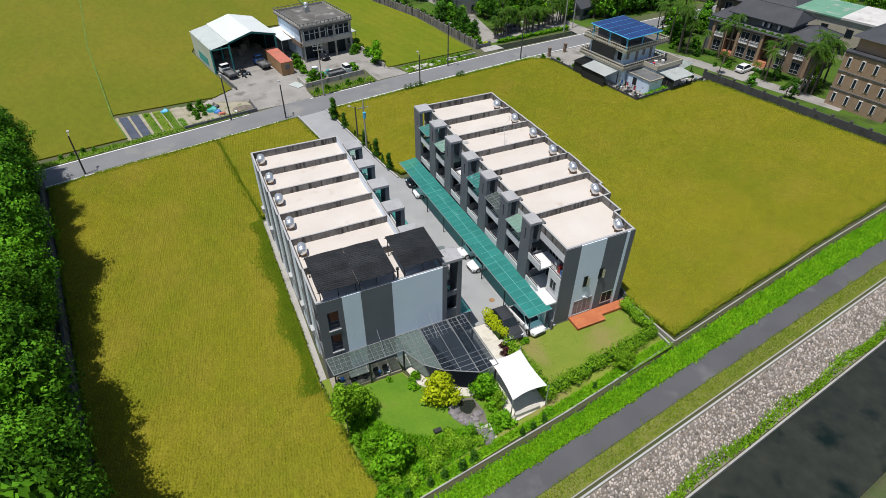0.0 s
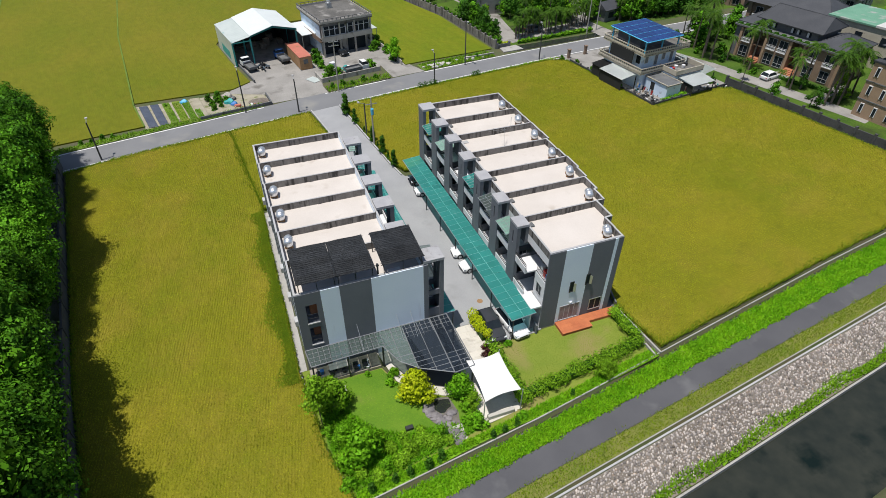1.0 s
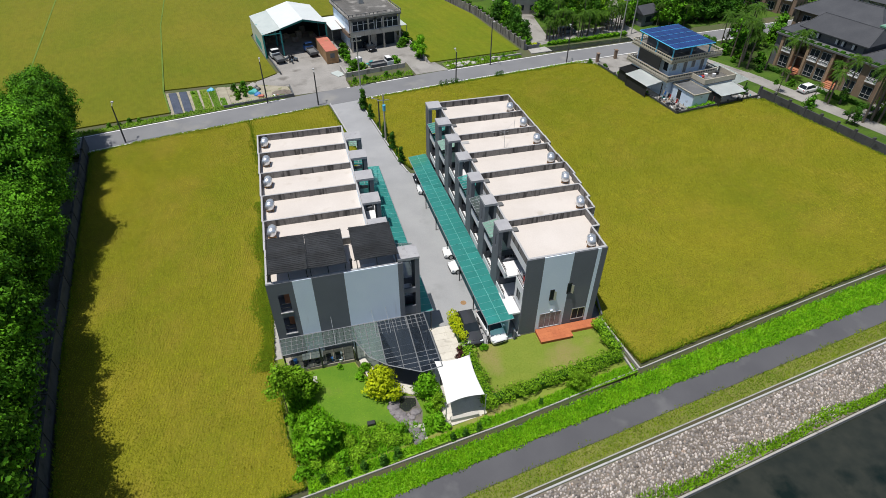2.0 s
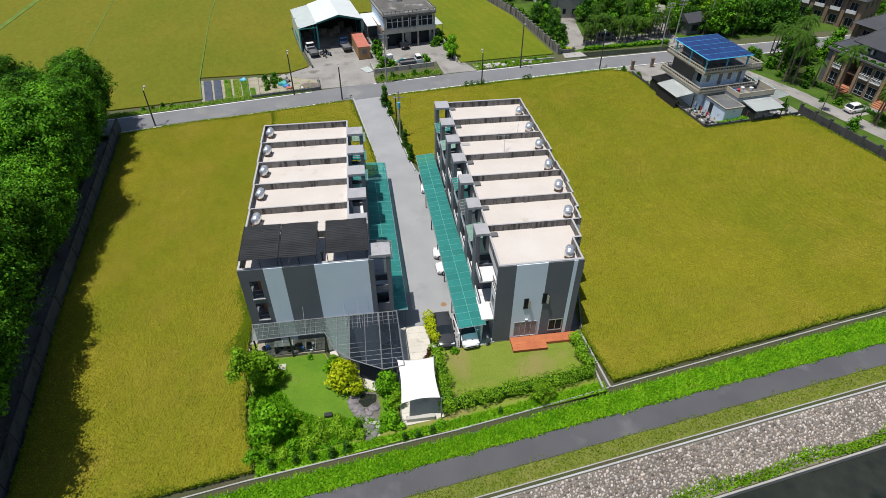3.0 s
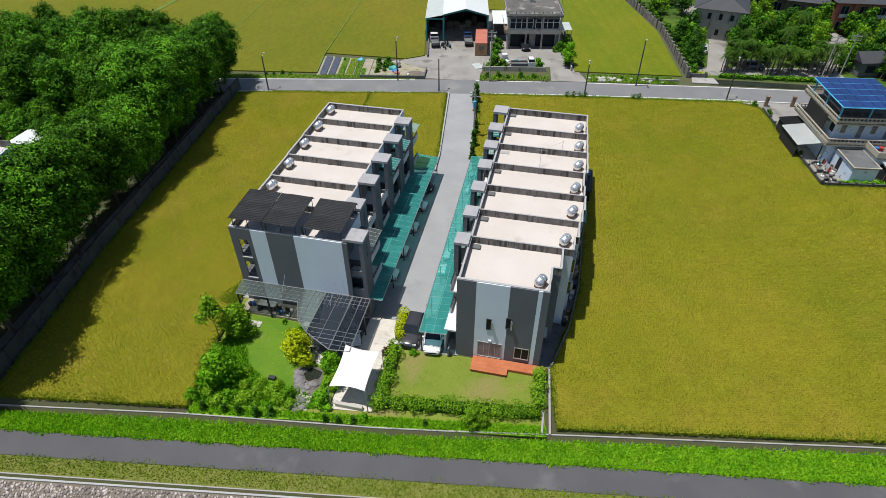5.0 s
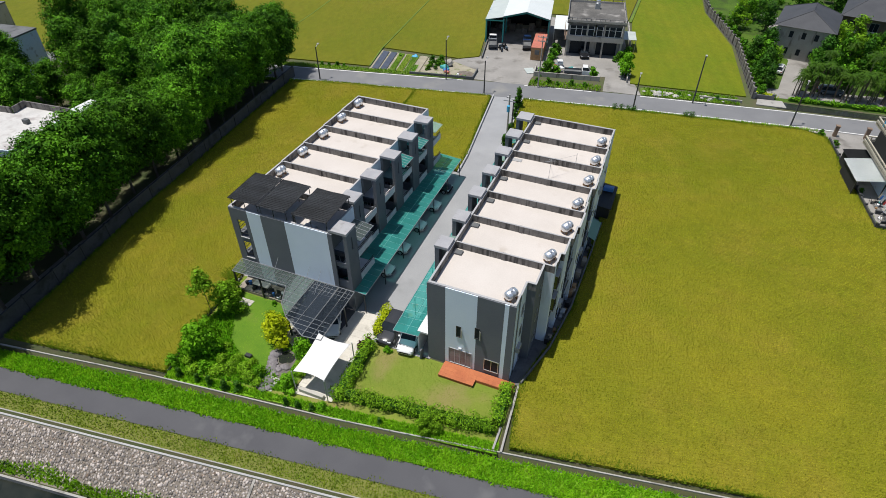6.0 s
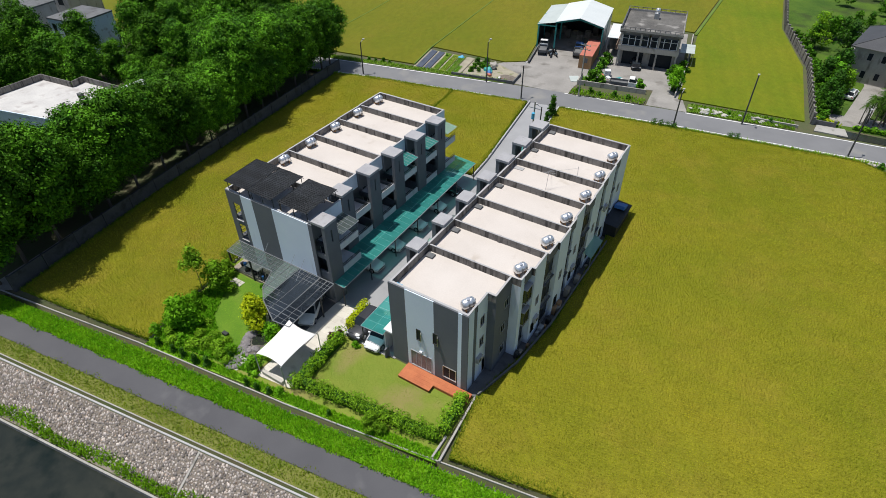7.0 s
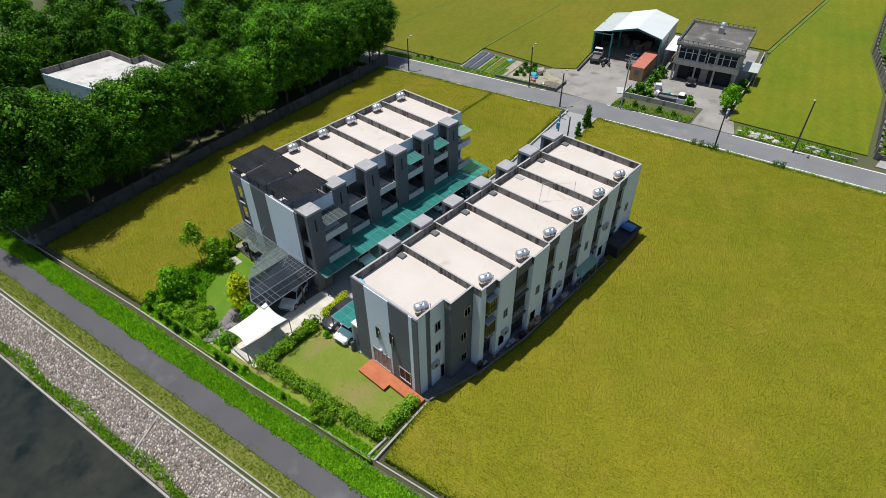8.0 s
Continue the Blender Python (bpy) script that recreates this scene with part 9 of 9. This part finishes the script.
    part("roof", bm, roof_m, root)
    bm = bmesh.new()
    box(bm, -w / 2 - 0.2, w / 2 + 0.2, -0.2, 1.6, h, h + 0.2)
    part("ledge_roof", bm, roof_m, root)
    return root




def slope_roof(parent, x0, x1, y0, y1, z, up, hip=0.35, name="roof"):
    """A tiled hip roof with a thick eave and ridge caps; hip 0 gives gable ends."""
    bm = bmesh.new()
    d = (y1 - y0) / 2
    box(bm, x0, x1, y0, y1, z - 0.16, z - 0.004)
    v = [bm.verts.new(p) for p in ((x0, y0, z), (x1, y0, z), (x1, y1, z), (x0, y1, z), (x0 + d * hip * 2, y0 + d, z + up), (x1 - d * hip * 2, y0 + d, z + up))]
    for f in ((0, 1, 5, 4), (1, 2, 5), (2, 3, 4, 5), (3, 0, 4), (3, 2, 1, 0)):
        bm.faces.new([v[i] for i in f])
    roof = part(name, bm, "dark_tile", parent, "dark grey tiled roof")
    bm = bmesh.new()
    a, b = Vector((x0 + d * hip * 2, y0 + d, z + up)), Vector((x1 - d * hip * 2, y0 + d, z + up))
    rod(bm, a, b, 0.11, n=6)
    for c, e in (((x0, y0, z), a), ((x0, y1, z), a), ((x1, y0, z), b), ((x1, y1, z), b)):
        rod(bm, c, e, 0.09, n=5)
    part("ridge", bm, "dark_tile", roof)
    return roof


def row_villa():
    """The long villa behind the palms: brown bays, two deep entrances with steps, a set-back top floor and three dark roofs."""
    root = thing("villa", frame_at(106.9, 79.4, 0, radians(-76)), "brown-tiled row villa with deep entrances and dark roofs", "house", "villas of the estate", own=True)
    bays = ((-10.9, -9.7, "grey_wall"), (-9.7, -6.4, "brown_tile"), (-4.2, 1.3, "brown_tile"), (3.5, 10.9, "brown_tile"))
    bm = bmesh.new()
    box(bm, -10.85, 10.85, 2.4, 11, 0, 6.0)
    part("wall", bm, "brown_tile", root)
    for x0, x1, m_name in bays:
        bm = bmesh.new()
        box(bm, x0, x1, 0, 2.4, 0, 6.0)
        part("bay_wall", bm, m_name, root)
        for x in ((x0 + 0.25, x1 - 0.25) if x1 - x0 > 2 else ()):
            bm = bmesh.new()
            box(bm, x - 0.25, x + 0.25, -0.3, 0, 0, 5.8)
            part("pier", bm, "tan_tile", root)
        n = int((x1 - x0) / 2.5)
        for k in range(n):
            wx = x0 + 0.5 + (x1 - x0 - 1.0) * (k + 0.5) / n
            for z in (0.4, 3.4):
                bm = bmesh.new()
                box(bm, wx - 0.85, wx + 0.85, -0.05, 0.02, z, z + 2.0)
                pane = part("window", bm, "pane", root)
                bm = bmesh.new()
                for q in (-0.88, -0.03, 0.82):
                    box(bm, wx + q, wx + q + 0.06, -0.1, -0.04, z - 0.05, z + 2.05)
                for q in (-0.05, 0.62, 2.0):
                    box(bm, wx - 0.88, wx + 0.88, -0.1, -0.04, z + q, z + q + 0.07)
                part("window_frame", bm, "coping", pane)
                if z > 3:
                    bm = bmesh.new()
                    box(bm, wx - 0.95, wx + 0.95, -0.42, -0.1, z - 0.22, z - 0.08)
                    for q in range(9):
                        box(bm, wx - 0.93 + 0.225 * q, wx - 0.87 + 0.225 * q, -0.4, -0.34, z - 0.08, z + 0.5)
                    box(bm, wx - 0.95, wx + 0.95, -0.42, -0.32, z + 0.5, z + 0.57)
                    part("balcony", bm, "wall_white", root)
    for x0, x1 in ((-6.4, -4.2), (1.3, 3.5)):
        bm = bmesh.new()
        box(bm, x0 + 0.5, x1 - 0.5, 2.3, 2.39, 0.7, 2.9)
        part("door", bm, "wood", root)
        for k in range(4):
            bm = bmesh.new()
            box(bm, x0 - 0.1, x1 + 0.1, -1.5 + 0.45 * k, 2.38, 0.17 * k, 0.17 * (k + 1))
            part("step", bm, "terracotta", root, "pinkish tiled entrance step")
        bm = bmesh.new()
        box(bm, x0 + 0.02, x1 - 0.02, 0.2, 2.38, 3.0, 3.2)
        part("lintel", bm, "brown_tile", root)
    bm = bmesh.new()
    box(bm, -11.2, 11.2, -0.55, 11.3, 6.0, 6.3)
    part("eave", bm, "grey_wall", root)
    bm = bmesh.new()
    box(bm, -7.0, 4.4, 2.2, 9.5, 6.3, 7.9)
    part("top_floor", bm, "grey_wall", root)
    for wx in (-5.6, -4.4, -0.6, 0.6, 2.6):
        bm = bmesh.new()
        box(bm, wx - 0.4, wx + 0.4, 2.12, 2.21, 6.6, 7.5)
        pane = part("window", bm, "pane", root)
        bm = bmesh.new()
        box(bm, wx - 0.38, wx + 0.02, 2.08, 2.12, 6.62, 7.48)
        part("blind", bm, "wall_white", pane)
    slope_roof(root, -8.0, 5.4, 1.2, 10.6, 8.06, 2.1, 0.12)
    slope_roof(root, 4.6, 11.6, 0.4, 10.4, 6.47, 1.9, 0.33)
    slope_roof(root, -11.6, -7.1, 1.2, 10.4, 6.47, 1.3, 0.2)
    bm = bmesh.new()
    for k in range(14):
        box(bm, -10.6 + 1.55 * k, -9.9 + 1.55 * k, -0.3, 0.3, 6.3, 6.62)
    box(bm, -10.9, 10.9, -0.36, -0.3, 6.3, 6.5)
    part("planter", bm, "leaf_dark", root, "green plants in the roof-edge planter")


row_villa()
hip_house(120.0, 92.0, -73, 17, 10, 2, "brown_tile", "brown villa with dark tiled hip roof", tall=3.4)
block_house(104.6, 54.6, -80, 10, 12, 9.3, "tan_tile", "tan apartment house with white-framed slit windows")
block_house(107.4, 43.6, -80, 10, 12, 9.3, "tan_tile", "tan apartment house with white-framed slit windows")
hip_house(63.0, 137.5, -100, 12, 9, 2, "old_wall", "grey rendered villa with dark tiled roof", tall=3.2)
hip_house(81.5, 141.0, -12, 15, 10, 2, "brown_tile", "brown villa beyond the entrance court", tall=3.3)
hip_house(99.0, 142.0, 5, 15, 10, 2, "container", "red-brick villa at the estate's rear", tall=3.3)
hip_house(100.0, 172.0, 5, 16, 10, 2, "brown_tile", "brown villa far back in the estate", tall=3.3)
hip_house(126.0, 120.0, -60, 14, 10, 2, "brown_tile", "brown villa among palms", tall=3.3)
hip_house(140.0, 100.0, -70, 14, 10, 2, "old_wall", "pale villa with dark roof", tall=3.2)
fl = thing("flat_house", frame_at(124.5, 75.5, 0, radians(-76)), "pale house with green and white flat roofs", "house", own=True)
bm = bmesh.new()
box(bm, -9, 9, 0, 12, 0, 7.5)
part("wall", bm, "beige", fl)
for wx in (-6.5, -2.5, 2.5, 6.5):
    for z in (1.0, 4.4):
        bm = bmesh.new()
        box(bm, wx - 0.7, wx + 0.7, -0.05, 0.02, z, z + 1.6)
        part("window", bm, "pane", fl)
bm = bmesh.new()
box(bm, -9.3, 0, -0.3, 12.3, 7.5, 7.8)
part("green_roof", bm, "roof_green", fl)
bm = bmesh.new()
box(bm, 0.02, 9.3, -0.3, 12.3, 7.5, 7.9)
part("white_roof", bm, "roof_pale", fl)
gh = thing("gate_hut", frame_at(91.5, 118.0, 0, radians(15)), "small dark gatehouse with pitched roof", "hut", own=True)
bm = bmesh.new()
box(bm, -2, 2, -1.8, 1.8, 0, 2.9)
part("wall", bm, "grey_wall", gh)
bm = bmesh.new()
v = [bm.verts.new(p) for p in ((-2.5, -2.3, 2.8), (2.5, -2.3, 2.8), (2.5, 2.3, 2.8), (-2.5, 2.3, 2.8), (-2.5, 0, 4.3), (2.5, 0, 4.3))]
for f in ((0, 1, 5, 4), (2, 3, 4, 5), (1, 2, 5), (3, 0, 4), (3, 2, 1, 0)):
    bm.faces.new([v[i] for i in f])
part("roof", bm, "dark_tile", gh)
bm = bmesh.new()
box(bm, -0.8, 0.8, -1.86, -1.8, 0.8, 2.1)
part("window", bm, "pane", gh)
park(hatch_white, 102.0, 76.3, 10)["label"] = "white car parked on the estate drive"
park(hatch_white, 63.2, 123.5, 80)["label"] = "white car parked inside the estate"
park(hatch_grey, 71.5, 116.0, 5)["label"] = "dark car parked behind the palms"

palms = [palm_model("palm", 6.0 + 1.2 * k, 90 + k, "tall palm with feathery green fronds", 26, 1.6 + 0.2 * k) for k in range(3)]
estate_trees = [tree_model("estate_tree", 5.2 + 1.0 * k, 2.1 + 0.3 * k, 100 + k, ("leaf", "leaf_dark", "leaf", "leaf_olive")[k], 84, 13, 0.32, 0.25, "dense green ornamental tree in the estate", "tree", "trees of the estate", 0.15, 9, 0.1) for k in range(4)]
rng = random.Random(77)
for k in range(56):
    plant(palms[k % 3], 65.0 + 0.39 * k + rng.uniform(-0.4, 0.4), 112.5 + 0.05 * k + rng.uniform(-0.7, 2.2), 0, rng.uniform(0.5, 0.72))
for x, y, s in ((98.8, 94.5, 1.0), (96.8, 89.3, 1.1), (97.9, 88.2, 1.2), (99.4, 91.6, 1.15), (101.0, 86.8, 0.8), (101.2, 81.0, 1.1), (102.4, 83.6, 0.95), (101.5, 70.8, 1.0), (103.6, 70.4, 1.0), (102.6, 72.6, 0.8), (97.9, 70.8, 0.5), (96.4, 77.4, 0.5), (101.9, 63.5, 1.1), (103.7, 63.6, 1.2), (104.7, 63.0, 1.25), (105.8, 65.0, 1.2), (107.5, 64.4, 1.25), (99.0, 63.9, 0.5), (109.6, 64.6, 1.15), (99.5, 98.0, 0.9), (101, 101, 0.8), (103.0, 96.4, 1.1), (106, 99, 1.0), (110.8, 62.0, 1.1)):
    plant(palms[rng.randrange(3)], x, y, 0, s)


for pts in ([(103.6, 76.4), (104.9, 71.2)], [(105.6, 72.0), (107.2, 66.6)], [(101.2, 66.4), (106.4, 68.0)], [(101.6, 88.6), (102.6, 84.6)]):
    hedge("estate_hedge", pts, 1.0, 0.7, "leaf_dark", 18, "low clipped dark green hedge before the villa", size=0.15, dense=34)

DRIVES = [((86.5, 108), (85.0, 118)), ((85.0, 118), (92, 136)), ((92, 136), (90, 165)), ((63, 112.6), (84, 116.5)), ((64.5, 113), (67, 130)), ((91, 96), (96, 84.5)), ((96, 84.5), (104, 58))]


def free_spot(x, y):
    for cx, cy, r in ((109.5, 84, 7.5), (112.5, 88, 8), (113, 75, 9), (108, 78, 5), (110, 72, 5), (120, 92, 10), (128, 77, 11), (105.5, 54, 9), (112, 40, 9), (70, 121.5, 4), (76, 122.5, 4), (63, 138, 8), (81.5, 146, 8), (99, 147, 8), (100, 176, 9), (126, 122, 9), (140, 100, 9), (91.5, 118, 3.2), (112, 57, 8), (88, 107, 4), (90, 100, 4), (92, 94, 3)):
        if math.hypot(x - cx, y - cy) < r:
            return False
    for (xa, ya), (xb, yb) in DRIVES:
        f = max(0.0, min(1.0, ((x - xa) * (xb - xa) + (y - ya) * (yb - ya)) / ((xb - xa) ** 2 + (yb - ya) ** 2)))
        if math.hypot(x - xa - f * (xb - xa), y - ya - f * (yb - ya)) < 2.5:
            return False
    return True


# palms along the estate's front
for k in range(36):
    x, y = rng.uniform(62, 112), rng.uniform(113, 124)
    if free_spot(x, y):
        plant(palms[rng.randrange(3)], x, y, 0, rng.uniform(0.5, 0.85))
# large trees on both sides of the road past the blue house
for k in range(34):
    x = 94.5 + 0.75 * k + rng.uniform(-0.6, 0.6)
    y = (112.6 + 0.09 * (x - 90) + rng.uniform(0.5, 5.0)) if k % 3 else 100.5 + 0.08 * (x - 92) - rng.uniform(0.5, 6.0)
    if k % 3 and free_spot(x, y) or not k % 3 and x > 101 and free_spot(x, y):
        plant(estate_trees[k % 3], x, y, 0, rng.uniform(0.8, 1.25))
# round shrubs on the green beside the blue house
for x, y, sc in ((94.2, 99.2, 0.9), (96.4, 100.6, 1.2), (98.2, 96.2, 1.0), (95.4, 95.6, 0.7), (100.4, 93.6, 1.1), (99.2, 86.4, 0.6), (97.4, 92.0, 0.5), (102.2, 90.2, 1.0), (100.8, 79.2, 0.6), (98.6, 80.6, 0.4)):
    plant(bush, x, y, 0, sc)

spots = []
for k in range(2600):
    x, y = (rng.uniform(52, 175), rng.uniform(44, 205)) if k % 5 < 3 else (rng.uniform(58, 116), rng.uniform(110, 145))
    upper = y > 113.5 + max(0, (x - 62)) * 0.06 and x > np.interp(y, [108, 133, 155, 235], [60.5, 57.5, 50.5, 41])
    lower = y < 102 + (x - 92) * 0.08 and x > np.interp(y, [31, 44, 76, 104], [103, 100.2, 94, 93])
    if not (upper or lower) or not free_spot(x, y):
        continue
    near = lower and x < 106
    if near and rng.random() < 0.1:
        continue
    if rng.random() < 0.10:
        plant(palms[rng.randrange(3)], x, y, 0, rng.uniform(0.6, 1.0))
    else:
        spots.append((math.hypot(x - 60, y - 60), x, y, rng.uniform(0.4, 0.65) if near else rng.uniform(0.6, 1.1), rng.choice((0, 1, 2, 0, 1, 3)), rng.uniform(0, 6.28)))
    if len(spots) > 480:
        break
spots.sort()
for _, x, y, s, k, a in spots[:260]:
    plant(estate_trees[k], x, y, 0, s, a)
far_v, far_f, total = [], [], 0
for _, x, y, s, k, a in spots[260:]:
    me = [c for c in estate_trees[k].children if c.name.startswith("crown")][0].data
    co = np.empty(len(me.vertices) * 3, np.float32)
    me.vertices.foreach_get("co", co)
    co = co.reshape(-1, 3) * s
    c, sn = math.cos(a), math.sin(a)
    far_v.append(np.stack([co[:, 0] * c - co[:, 1] * sn + x, co[:, 0] * sn + co[:, 1] * c + y, co[:, 2]], -1))
    far_f.append(np.arange(len(co)).reshape(-1, 4) + total)
    total += len(co)
tagged(new("distant_trees", raw("distant_trees", np.concatenate(far_v), np.concatenate(far_f), "leaf")), "dense green trees at the back of the estate", "trees", kind="stuff")
for k in range(40):
    y = 109.5 + k * 1.1
    x = float(np.interp(y, [108.6, 133.5, 155], [59.6, 56.4, 49.6])) + rng.uniform(0.3, 1.2)
    plant(bush, x, y, 0, rng.uniform(0.4, 0.8))
for k in range(30):
    y = 45.5 + k * 1.0
    x = float(np.interp(y, [44.5, 76.6], [98.9, 92.2])) + rng.uniform(0.3, 1.0)
    if rng.random() < 0.7:
        plant(bush, x, y, 0, rng.uniform(0.25, 0.5))
